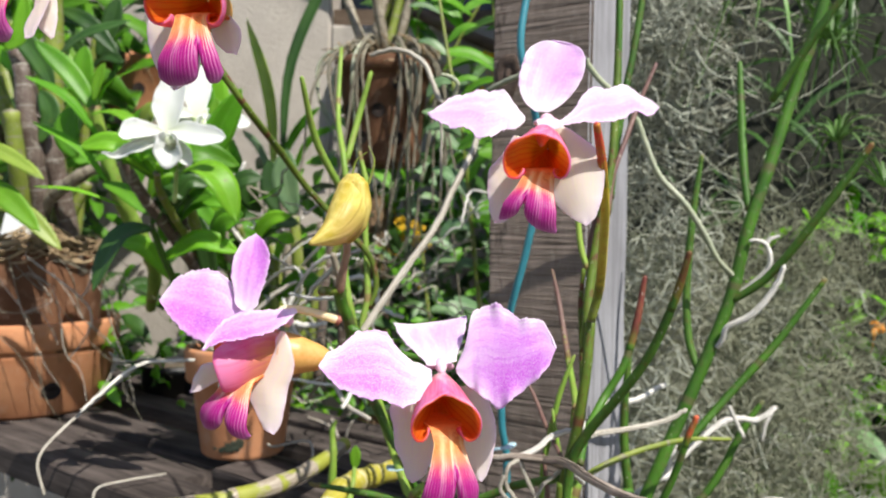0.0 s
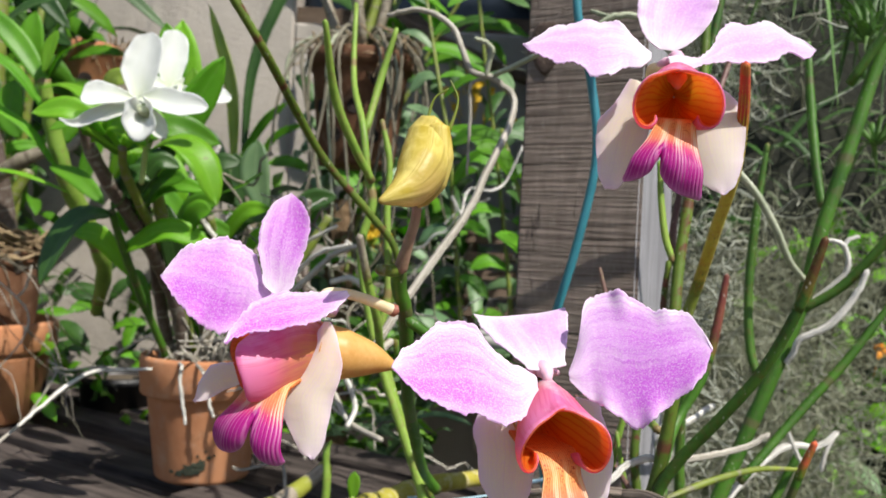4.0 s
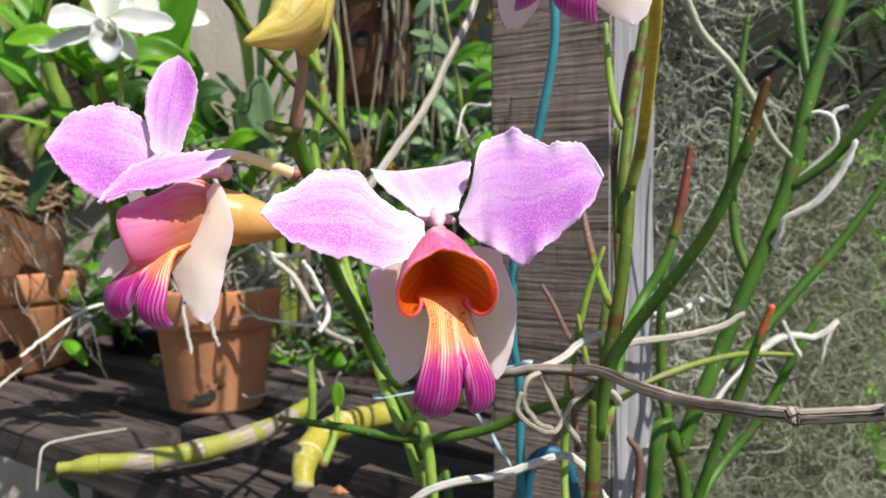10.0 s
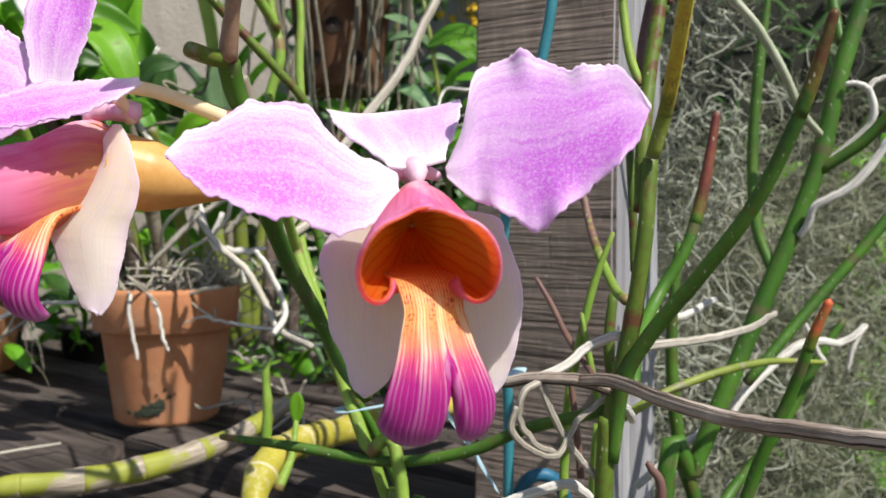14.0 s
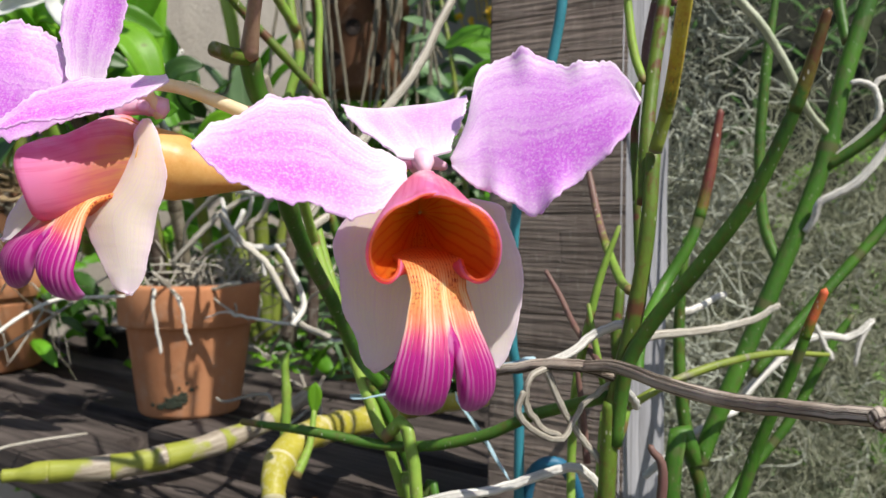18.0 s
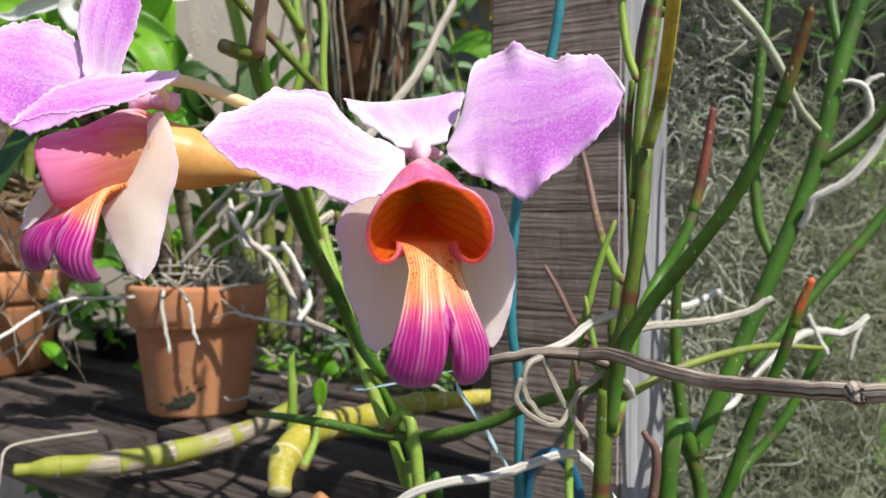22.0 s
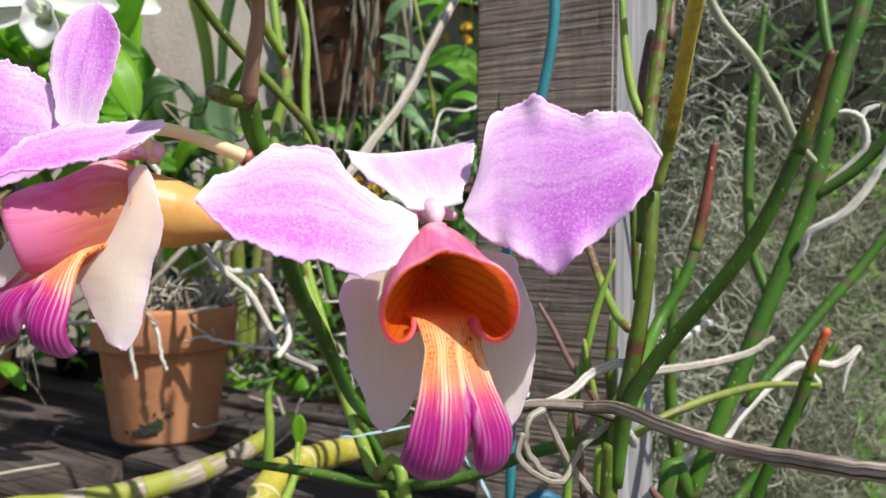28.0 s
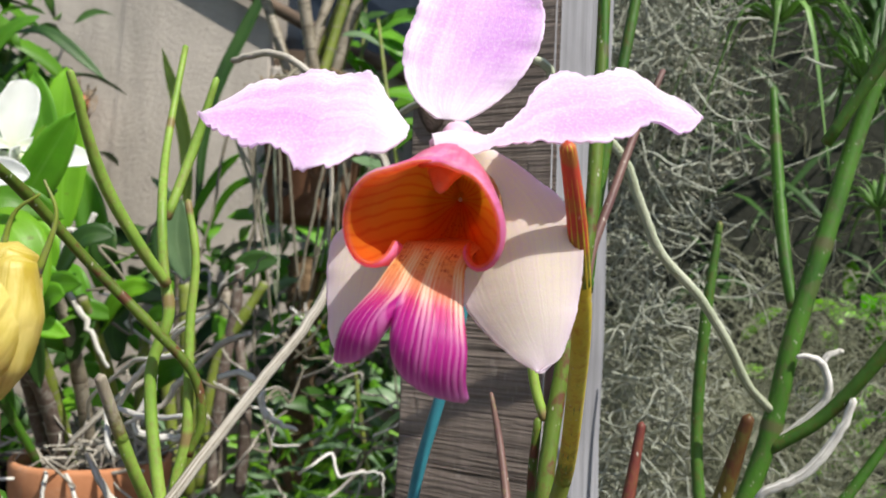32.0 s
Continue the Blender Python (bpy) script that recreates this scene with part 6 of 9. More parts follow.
# its long root and the forked one before the post
root(PL, [(-0.0188, 0.4000, 1.1755), (-0.0270, 0.3900, 1.1699), (-0.0165, 0.4000, 1.1881), (-0.0022, 0.4100, 1.2101), (0.0108, 0.4200, 1.2302), (0.0209, 0.4300, 1.2536), (0.0290, 0.4400, 1.2711), (0.0307, 0.4460, 1.2851), (0.0210, 0.4460, 1.2936)], (0.0016, 0.0018, 0.0018, 0.0017, 0.0016, 0.0015), ROOT_GREY, seed=31)
root(PL, [(0.0210, 0.4460, 1.2936), (0.0111, 0.4470, 1.2963), (0.0059, 0.4490, 1.3075), (0.0008, 0.4520, 1.3181), (-0.0130, 0.4560, 1.3256), (-0.0290, 0.4600, 1.3235)], (0.0015, 0.0015, 0.0014, 0.0014, 0.0012), ROOT_GREY, seed=32)
root(PL, [(0.0178, 0.4460, 1.2939), (0.0189, 0.4440, 1.3014), (0.0197, 0.4420, 1.3049), (0.0168, 0.4410, 1.3082), (0.0114, 0.4400, 1.3094)], (0.0013, 0.0013, 0.0012, 0.0010), ROOT_GREEN, seed=33)
root(PL, [(0.0185, 0.4460, 1.2935), (0.0113, 0.4500, 1.2905), (0.0116, 0.4500, 1.2780), (0.0114, 0.4500, 1.2630), (0.0117, 0.4550, 1.2493)], (0.0010, 0.0009, 0.0008, 0.0006), ROOT_GREY, seed=34)
root(PL, [(-0.0214, 0.4200, 1.1312), (-0.0366, 0.4400, 1.1342), (-0.0453, 0.4500, 1.1456), (-0.0521, 0.4500, 1.1570), (-0.0612, 0.4500, 1.1649), (-0.0730, 0.4600, 1.1763)], (0.0012, 0.0014, 0.0015, 0.0014, 0.0012), ROOT_GREY, seed=35)
root(PL, [(-0.0369, 0.4300, 1.1342), (-0.0344, 0.4400, 1.1419), (-0.0410, 0.4400, 1.1574), (-0.0454, 0.4400, 1.1640)], (0.0012, 0.0013, 0.0012, 0.0010), ROOT_WHITE, seed=36)
root(PL, [(-0.0521, 0.4500, 1.1513), (-0.0533, 0.4500, 1.1581), (-0.0567, 0.4500, 1.1603)], (0.0011, 0.0011, 0.0008), ROOT_WHITE, seed=37)

# ---- wire, cord and tape at the post ----
WR = thing("hanging_wire", "teal plastic-coated wire hanging down the post", "wire", (0.055, 0.41, 1.0))
tube("strand", [tuple(Vector(p) - WR.location) for p in ((0.0483, 0.4400, 1.4388), (0.0513, 0.4350, 1.4047), (0.0506, 0.4250, 1.3904), (0.0559, 0.4150, 1.3729), (0.0538, 0.4100, 1.3463), (0.0507, 0.4050, 1.3163), (0.0577, 0.4060, 1.2878), (0.0614, 0.4040, 1.2554), (0.0552, 0.4050, 1.2178), (0.0470, 0.4080, 1.1825), (0.0451, 0.4100, 1.1537), (0.0453, 0.4100, 1.1322), (0.0480, 0.4120, 1.1149), (0.0484, 0.4120, 1.0809), (0.0487, 0.4140, 1.0557))], 0.00185, WIRE, WR, sides=10, per=8)
tube("twist", [tuple(Vector(p) - WR.location) for p in ((0.0461, 0.4370, 1.4004), (0.0464, 0.4320, 1.4034), (0.0522, 0.4320, 1.4084), (0.0562, 0.4360, 1.4168))], 0.002, WIRE, WR, sides=10)
CORD = thing("blue_cord", "dark blue cord looped low at the post", "cord", (0.062, 0.42, 1.0))
tube("loop", [tuple(Vector(p) - CORD.location) for p in ((0.0494, 0.4200, 1.0304), (0.0508, 0.4200, 1.0568), (0.0526, 0.4150, 1.0806), (0.0599, 0.4120, 1.0879), (0.0681, 0.4150, 1.0808), (0.0735, 0.4200, 1.0571), (0.0764, 0.4220, 1.0300))], 0.0024, WIRE_BLUE, CORD, sides=10, per=8)
TP = thing("tie_tape", "pale blue plastic tape tying the stems", "tape", (0.0014, 0.3800, 1.1177))


def tape(pts, width, up=(0, 0, 1), shape=(0.02, 30, 0.1)):
    P = leaf_grid([tuple(Vector(p) - TP.location) for p in pts], width, 0.0, 0.04, shape, up, 0, 16, 5)
    sheet("strip", P, TIE, TP, 0.0003)


tape([(-0.0078, 0.3920, 1.1159), (-0.0054, 0.3780, 1.1173), (0.0017, 0.3740, 1.1195), (0.0092, 0.3700, 1.1218), (0.0245, 0.3650, 1.1261)], 0.0042)
tape([(0.0257, 0.3660, 1.1214), (0.0305, 0.3750, 1.1121), (0.0349, 0.3850, 1.1036), (0.0398, 0.3950, 1.0933), (0.0442, 0.4000, 1.0853)], 0.0036, (1, 0, 0.2))
tape([(0.0325, 0.3680, 1.1293), (0.0409, 0.3700, 1.1304), (0.0469, 0.3720, 1.1310), (0.0492, 0.3800, 1.1312)], 0.0044)


# ---- pots and the plants in them ----
def turned(name, profile, mat, parent, label="", sides=56, wob=0.004, seed=0):
    v, f, uv = lathe_data(profile, sides, wob, seed)
    return mesh_object(name, v, f, mat, parent, uv, True, label)


def hole_in(parent, angle, z, radius_at, r, squash=1.0):
    """A round drainage hole: a dark disc on the pot's surface, its inner shade painted as colour."""
    a = radians(angle)
    out = np.array((math.cos(a), math.sin(a), 0.0))
    side = np.array((-math.sin(a), math.cos(a), 0.0))
    P = np.zeros((7, 25, 3))
    for i, (rr, dep) in enumerate(((1.0, 0.0012), (0.97, 0.0008), (0.92, -0.0015), (0.90, -0.006), (0.86, -0.010), (0.5, -0.011), (0.02, -0.011))):
        for j in range(25):
            t = 2 * math.pi * j / 24
            drop = radius_at - math.sqrt(max(0.0, radius_at ** 2 - (r * rr * math.cos(t)) ** 2))
            P[i, j] = out * (radius_at + 0.0010 - 0.0001 * i - drop) + side * r * rr * math.cos(t) + out * (0.13 * r * squash * rr * math.sin(t)) + np.array((0, 0, z + r * squash * rr * math.sin(t)))
    v, f, uv, idx = shell_data(P, 0.0003)
    return mesh_object("drain_hole", v, f, HOLE_SHADE, parent, uv)


def small_pot():
    pot = thing("clay_pot", "small terracotta pot with a green algae stain on the bench", "plant pot", (-0.1555, 0.672, BENCH_Z + 0.0005))
    pot.scale = (1.02, 1.02, 1.0)
    body = turned("body", [(0.001, 0.0), (0.0305, 0.0), (0.0318, 0.001), (0.0325, 0.003), (0.0398, 0.058), (0.0405, 0.0605)], CLAY, pot, seed=3)
    turned("rim", [(0.0400, 0.0585), (0.0436, 0.0590), (0.0446, 0.0605), (0.0458, 0.083), (0.0455, 0.0855), (0.0440, 0.0865), (0.0424, 0.0855), (0.0412, 0.080), (0.0395, 0.062)], CLAY, pot, seed=3)
    turned("compost", [(0.0412, 0.078), (0.030, 0.081), (0.015, 0.0835), (0.001, 0.084)], BARK_MIX, pot, wob=0.0)
    # algae blotches
    rng = np.random.default_rng(5)
    for k, (ang, z, s) in enumerate(((-86, 0.0125, 0.0062), (-79, 0.016, 0.0035), (-94, 0.010, 0.0035), (-70, 0.020, 0.0016), (-103, 0.0085, 0.0030), (-74, 0.0245, 0.0010), (-65, 0.0215, 0.0009), (-112, 0.0095, 0.0018), (-82, 0.0215, 0.0012))):
        P = np.zeros((5, 22, 3))
        jag = 1 + 0.35 * rng.uniform(-1, 1, 22)
        jag[-1] = jag[0]
        for i in range(5):
            for j in range(22):
                t = 2 * math.pi * j / 21
                rr = s * (1 - i / 4.2) * (jag[j] if i < 3 else 1)
                zz = z + rr * 0.75 * math.sin(t)
                rad = np.interp(zz, (0.003, 0.058), (0.0325, 0.0398)) * 1.008 + 0.0005
                aa = radians(ang) + rr * math.cos(t) / rad
                P[i, j] = (rad * math.cos(aa), rad * math.sin(aa), zz)
        v, f, uv, idx = shell_data(P, 0.0002)
        mesh_object("algae_stain", v, f, STAIN, body, uv)
    return pot


small_pot()


def planter():
    pot = thing("clay_planter", "wide terracotta planter with round holes on the bench", "plant pot", (-0.455, 0.872, BENCH_Z - 0.009))
    body = turned("body", [(0.001, 0.0), (0.086, 0.0), (0.090, 0.003), (0.0975, 0.060), (0.0985, 0.062), (0.0965, 0.0635), (0.0975, 0.0655)], CLAY, pot, seed=8)
    turned("rim", [(0.0970, 0.0655), (0.1010, 0.0665), (0.1025, 0.068), (0.1030, 0.090), (0.1020, 0.0925), (0.0995, 0.0935), (0.0965, 0.092), (0.090, 0.085), (0.088, 0.06)], CLAY, pot, seed=8)
    for a in (-95, -42, -148, 12):
        hole_in(body, a, 0.026, 0.0925, 0.0098, 0.9)
        hole_in(body, a + 3, 0.0665, 0.0985, 0.0042, 0.55)
    inner = thing("brown_pot", "dark brown clay pot with a fibrous rim, set in a planter", "plant pot", (-0.455, 0.872, BENCH_Z + 0.036))
    inner.scale = (0.94, 0.94, 1.0)
    turned("body", [(0.060, 0.0), (0.080, 0.010), (0.0865, 0.045), (0.0905, 0.095), (0.0925, 0.118), (0.0890, 0.121), (0.084, 0.116)], CLAY_BROWN_SHADED, inner, seed=9)
    turned("compost", [(0.0860, 0.112), (0.060, 0.118), (0.03, 0.122), (0.001, 0.124)], BARK_MIX, inner, wob=0.0)
    tube("wire_band", [(0.0885 * math.cos(a), 0.0885 * math.sin(a), 0.040 + 0.001 * math.sin(3 * a)) for a in np.linspace(0, 2 * math.pi, 33)], 0.0011, plain("brass_wire", (0.25, 0.20, 0.05), (0.36, 0.30, 0.09), 100, 600, 0.5, 0.2), inner, sides=6, per=2)
    rng = np.random.default_rng(12)
    pieces = []
    for i in range(150):
        a0 = rng.uniform(0, 2 * math.pi)
        span = rng.uniform(0.3, 1.3)
        r0, z0 = rng.uniform(0.084, 0.098), rng.uniform(0.108, 0.132)
        pts = []
        for k in range(6):
            a = a0 + span * k / 5
            bump = 0.016 * math.exp(-((a % (2 * math.pi)) - 5.45) ** 2 / 0.10)
            pts.append(((r0 + rng.normal(0, 0.0025)) * math.cos(a), (r0 + rng.normal(0, 0.0025)) * math.sin(a), z0 + bump * rng.uniform(0.3, 1.3) + rng.normal(0, 0.0022)))
        pieces.append(tube_data(pts, rng.uniform(0.0006, 0.0016), sides=5, per=3, seed=i))
    v, f, uv = joined(pieces)
    tagged(mesh_object("fibre_rim", v, f, FIBRE, inner, uv, True, "matted coconut fibre"), kind="stuff")


planter()


def hanging_pot():
    pot = thing("hanging_pot", "hanging terracotta orchid pot with round holes and trailing roots", "plant pot", (-0.0785, 0.985, 1.302))
    # darker clay than the other terracotta: the pot's shade is in the colour
    body = turned("body", [(0.001, 0.0), (0.038, 0.0), (0.0405, 0.002), (0.0415, 0.006), (0.052, 0.100), (0.0545, 0.104), (0.0575, 0.105), (0.0590, 0.120), (0.057, 0.122), (0.052, 0.118)], CLAY_BROWN_SHADED, pot, seed=15)
    for a, z in ((-118, 0.030), (-66, 0.030), (-92, 0.060), (-142, 0.060), (-40, 0.062), (-118, 0.090), (-66, 0.090)):
        hole_in(body, a, z, np.interp(z, (0.006, 0.1), (0.0415, 0.052)), 0.0078)
    turned("compost", [(0.053, 0.117), (0.03, 0.124), (0.001, 0.128)], BARK_MIX, pot, wob=0.0)
    rng = np.random.default_rng(21)
    for i in range(24):
        a = rng.uniform(-math.pi * 1.05, math.pi * 0.05)
        top = np.array((0.012 * math.cos(a), 0.012 * math.sin(a), 0.128 + rng.uniform(0, 0.008)))
        rr = rng.uniform(0.058, 0.080)
        out = np.array((rr * math.cos(a), rr * math.sin(a) * 0.9, 0.118 + rng.uniform(-0.01, 0.012)))
        L = rng.uniform(0.05, 0.26)
        drift = rng.normal(0, 0.030, 2)
        pts = [top, (top + out) / 2 + (0, 0, 0.016), out, out + (0.15 * drift[0] + 0.006 * math.cos(a), -0.004, -0.04), out + (0.5 * drift[0], -0.006, -0.04 - L * 0.45), out + (drift[0], drift[1] * 0.4 - 0.004, -0.04 - L)]
        tube("trailing_root", pts, (0.0016, 0.0019, 0.0018, 0.0017, 0.0014, 0.0009), (ROOT_DULL, ROOT_DULL, ROOT_DULL, ROOT_GREEN)[i % 4], pot, sides=6, per=5, wobble=0.0006, seed=i)
    for i in range(7):
        a = rng.uniform(-math.pi, math.pi)
        p0 = np.array((0.02 * math.cos(a), 0.02 * math.sin(a), 0.126))
        tip = p0 + np.array((rng.uniform(-0.10, 0.10), rng.uniform(-0.05, 0.05), rng.uniform(0.14, 0.30)))
        tube("cane", [p0, (p0 + tip) / 2 + (0, 0, 0.02), tip], (0.005, 0.0055, 0.003), (CANE_OLD, CANE_OLIVE)[i % 2], pot, sides=8, nodes=0.024)
        for k in range(3):
            q = p0 + (tip - p0) * rng.uniform(0.5, 1.0)
            e = q + np.array((rng.uniform(-0.09, 0.09), rng.uniform(-0.06, 0.02), rng.uniform(-0.02, 0.08)))
            leaf([q, (q + e) / 2 + (0, 0, 0.015), e], 0.020, LEAF, pot, seed=i * 3 + k)
    tube("hanger", [(0.0, 0.02, 0.12), (0.0, 0.03, 0.5), (0.0, 0.05, 1.2)], 0.0009, BLACK_PLASTIC, pot, sides=5)
    # moss on the rim
    pieces = []
    for i in range(110):
        a = rng.uniform(0, 2 * math.pi)
        c = np.array((0.052 * math.cos(a), 0.052 * math.sin(a), 0.122))
        pts = [c, c + rng.normal(0, 0.010, 3) + (0, 0, 0.006), c + rng.normal(0, 0.014, 3)]
        pieces.append(tube_data(pts, 0.0007, sides=4, per=3))
    v, f, uv = joined(pieces)
    tagged(mesh_object("rim_moss", v, f, FIBRE, pot, uv), kind="stuff")


hanging_pot()


def back_pot():
    pot = thing("hanging_pot", "terracotta pot with matted roots hanging on the wall", "plant pot", (-0.5326, 1.3580, 1.4085))
    body = turned("body", [(0.001, 0.0), (0.046, 0.0), (0.049, 0.004), (0.058, 0.075), (0.061, 0.077), (0.0615, 0.092), (0.058, 0.094)], CLAY, pot, seed=31)
    hole_in(body, -112, 0.038, 0.0535, 0.0115)
    hole_in(body, -60, 0.036, 0.0535, 0.0100)
    turned("compost", [(0.058, 0.091), (0.03, 0.098), (0.001, 0.100)], BARK_MIX, pot, wob=0.0)
    tube("hanger", [(0.0, 0.0, 0.094), (0.0, 0.04, 0.16), (0.0, 0.064, 0.20)], 0.0012, BLACK_PLASTIC, pot, sides=5)
    rng = np.random.default_rng(33)
    pieces = []
    for i in range(90):
        a = rng.uniform(0, 2 * math.pi)
        c = np.array((0.056 * math.cos(a), 0.056 * math.sin(a), 0.092))
        pts = [c, c + rng.normal(0, 0.012, 3) + (0, 0, 0.006), c * (1.1, 1.1, 1) + (0, 0, -rng.uniform(0, 0.05))]
        pieces.append(tube_data(pts, 0.0009, sides=4, per=3))
    v, f, uv = joined(pieces)
    tagged(mesh_object("root_mat", v, f, FIBRE, pot, uv), kind="stuff")


back_pot()
_bp = thing("nursery_pot", "black plastic nursery pot behind the bench", "plant pot", (-0.318, 0.97, 1.0050))
_bp.scale = (1.0, 1.0, 0.62)
turned("body", [(0.001, 0.0), (0.034, 0.0), (0.040, 0.085), (0.043, 0.086), (0.044, 0.100), (0.041, 0.101), (0.039, 0.086)], BLACK_PLASTIC, _bp)
turned("compost", [(0.0395, 0.090), (0.02, 0.093), (0.001, 0.094)], BARK_MIX, _bp, wob=0.0)


# ---- plants ----
CANES = {}


def grown(plant, pts, r, mat, name="cane", **kw):
    base = plant.location
    if name == "cane":
        CANES.setdefault(plant.name, []).append(smooth_path([tuple(Vector(q) - base) for q in pts], 6))
    return tube(name, [tuple(Vector(q) - base) for q in pts], r, mat, plant, sides=kw.pop("sides", 10), **kw)


def leafy(plant, pts, width, mat, **kw):
    base = plant.location
    p = [np.array(Vector(q) - base) for q in pts]
    if len(p) == 2:
        p = [p[0], (p[0] + p[1]) / 2 + np.array((0, -0.003, 0.004)), p[1]]
    return leaf(p, width, mat, plant, **kw)


WHITE_BLADES = (
    ("sepal", (-0.0012, 0.002, -0.0001), (0.0036, 0.006, 0.0381), 0, (2.3, 4.2, 6.5, 7.4, 8.2, 8.6, 8.3, 7.8, 6.4, 3.0, 0.0), (-1.7, -3.8, -6.2, -8.8, -11.1, -10.6, -10.1, -8.3, -6.7, -2.7, 0.0), "x"),
    ("petal", (-0.0025, 0.0, 0.0014), (-0.0263, -0.009, 0.0001), 20, (1.7, 3.1, 4.8, 6.2, 7.5, 8.4, 9.2, 8.2, 6.5, 2.0, 0.0), (-0.7, -1.3, -2.0, -2.7, -3.3, -3.9, -4.7, -5.1, -4.5, -2.5, 0.0)),
    ("petal", (0.0003, 0.0, 0.0021), (0.0371, -0.006, -0.0006), 20, (1.5, 3.6, 5.4, 7.2, 7.1, 6.3, 5.7, 5.2, 3.8, 1.6, 0.0), (-1.1, -2.4, -3.9, -5.6, -7.1, -7.7, -8.0, -6.7, -5.1, -3.2, 0.0)),
    ("sepal", (-0.0028, 0.002, -0.0022), (-0.0363, -0.01, -0.0121), -10, (1.2, 2.1, 3.1, 3.5, 3.4, 2.6, 1.0, -1.4, -1.0, -0.3, 0.0), (-1.1, -2.0, -3.0, -3.7, -4.4, -4.0, -5.2, -5.3, -3.8, -1.1, 0.0)),
    ("sepal", (0.0017, 0.002, -0.0019), (0.0146, -0.002, -0.0183), 0, (2.0, 2.7, 3.6, 4.7, 5.6, 5.7, 5.8, 4.8, 3.8, 1.3, 0.0), (-0.9, -1.4, -2.1, -2.7, -3.2, -3.7, -3.8, -3.3, -2.3, -0.7, 0.0), "x"),
)


def white_flower(at, yaw, size, seed, label):
    """Five narrow white tepals round a cupped lip."""
    fl = thing("white_orchid_flower", label, "orchid flower", at, "white orchid flowers")
    turn = Matrix.Rotation(radians(yaw), 4, "Z") @ Matrix.Scale(size, 4)
    for i, (name, *rest) in enumerate(WHITE_BLADES):
        P = blade_grid(*rest, ruffle=0.03, cup=0.30, fold=-0.10, bow=0.04 if i else -0.02, scallop=0.00004, seed=seed + i, nu=48, nv=19)
        sheet(name, placed(P, turn), WHITE_PETAL, fl, 0.0007)
    # lip: a cupped trumpet whose lower edge spreads into a round apron
    nu, nv = 26, 41
    u = np.linspace(0, 1, nu)[:, None] * np.ones((1, nv))
    th = np.radians(np.linspace(-165, 165, nv))[None, :] * np.ones((nu, 1)) + math.pi
    low = np.clip(-np.cos(th), 0, 1) ** 1.5
    rr = (0.0030 + 0.0030 * u + (0.0018 + 0.0072 * low) * u ** 2.5) * (1 + 0.05 * np.sin(6 * th + 1) * u ** 4)
    P = np.stack([0.0040 + rr * np.sin(th) * 0.95, 0.001 - 0.0125 * u + 0.0035 * low * u ** 3, -0.0058 + rr * np.cos(th)], axis=2)
    sheet("lip", placed(P, turn), WHITE_PETAL, fl, 0.0007, "white cupped lip")
    v, f, uv = tube_data([(0.0036, 0.001, -0.0050), (0.0040, -0.0075, -0.0046)], (0.0028, 0.0024), sides=10)
    mesh_object("column", placed(np.array(v), turn), f, plain("greenish_white", (0.62, 0.68, 0.42), (0.72, 0.76, 0.55), 200, 800, 0.5, 0.1), fl, uv)
    tube("pedicel", [tuple(turn @ Vector(p)) for p in ((0, 0.002, -0.001), (0.001, 0.012, -0.008), (-0.002, 0.022, -0.022), (-0.006, 0.030, -0.040))], (0.0020, 0.0016, 0.0015), plain("green_stalk", (0.30, 0.42, 0.12), (0.42, 0.52, 0.20), 200, 800, 0.5, 0.1), fl, sides=8)
    return fl


white_flower((-0.1590, 0.5060, 1.2830), 0, 1.0, 3, "white orchid flower with a trumpet lip among green leaves")
white_flower((-0.1590, 0.5600, 1.3010), 30, 0.95, 9, "second white orchid flower half hidden behind leaves")

WP = thing("potted_orchid", "cane orchid with dark old canes and broad green leaves", "orchid plant", (-0.148, 0.672, BENCH_Z + 0.08))
grown(WP, [(-0.1946, 0.5250, 1.2746), (-0.1929, 0.5350, 1.2587), (-0.1876, 0.5500, 1.2424), (-0.1819, 0.5800, 1.2211), (-0.1771, 0.6150, 1.1967), (-0.1705, 0.6400, 1.1669), (-0.1665, 0.6650, 1.1130)], (0.0030, 0.0038, 0.0042, 0.0046, 0.0050, 0.0044), CANE_BROWN, nodes=0.020)
grown(WP, [(-0.1724, 0.5250, 1.2611), (-0.1762, 0.5400, 1.2507), (-0.1743, 0.5700, 1.2285), (-0.1738, 0.6100, 1.2062), (-0.1718, 0.6500, 1.1541), (-0.1694, 0.6700, 1.1117)], (0.0022, 0.0026, 0.0030, 0.0034, 0.0034), CANE_OLIVE, nodes=0.024)
grown(WP, [(-0.1714, 0.5800, 1.2485), (-0.1707, 0.6000, 1.2209), (-0.1699, 0.6300, 1.1903), (-0.1616, 0.6700, 1.1122)], (0.0036, 0.0040, 0.0040, 0.0036), CANE_OLIVE, nodes=0.022)
grown(WP, [(-0.1894, 0.5600, 1.2279), (-0.1875, 0.5800, 1.2041), (-0.1862, 0.6200, 1.1687), (-0.1790, 0.6450, 1.1356), (-0.1771, 0.6600, 1.1135)], (0.0022, 0.0026, 0.0026, 0.0024), CANE_MID)
grown(WP, [(-0.1580, 0.6100, 1.2355), (-0.1562, 0.6300, 1.2059), (-0.1560, 0.6500, 1.1740), (-0.1554, 0.6800, 1.1103)], (0.0030, 0.0040, 0.0042, 0.0040), CANE_OLD, nodes=0.022)
grown(WP, [(-0.1468, 0.6200, 1.2288), (-0.1450, 0.6400, 1.2059), (-0.1423, 0.6600, 1.1736), (-0.1408, 0.6900, 1.1089)], (0.0028, 0.0036, 0.0038, 0.0036), CANE_OLIVE, nodes=0.022)
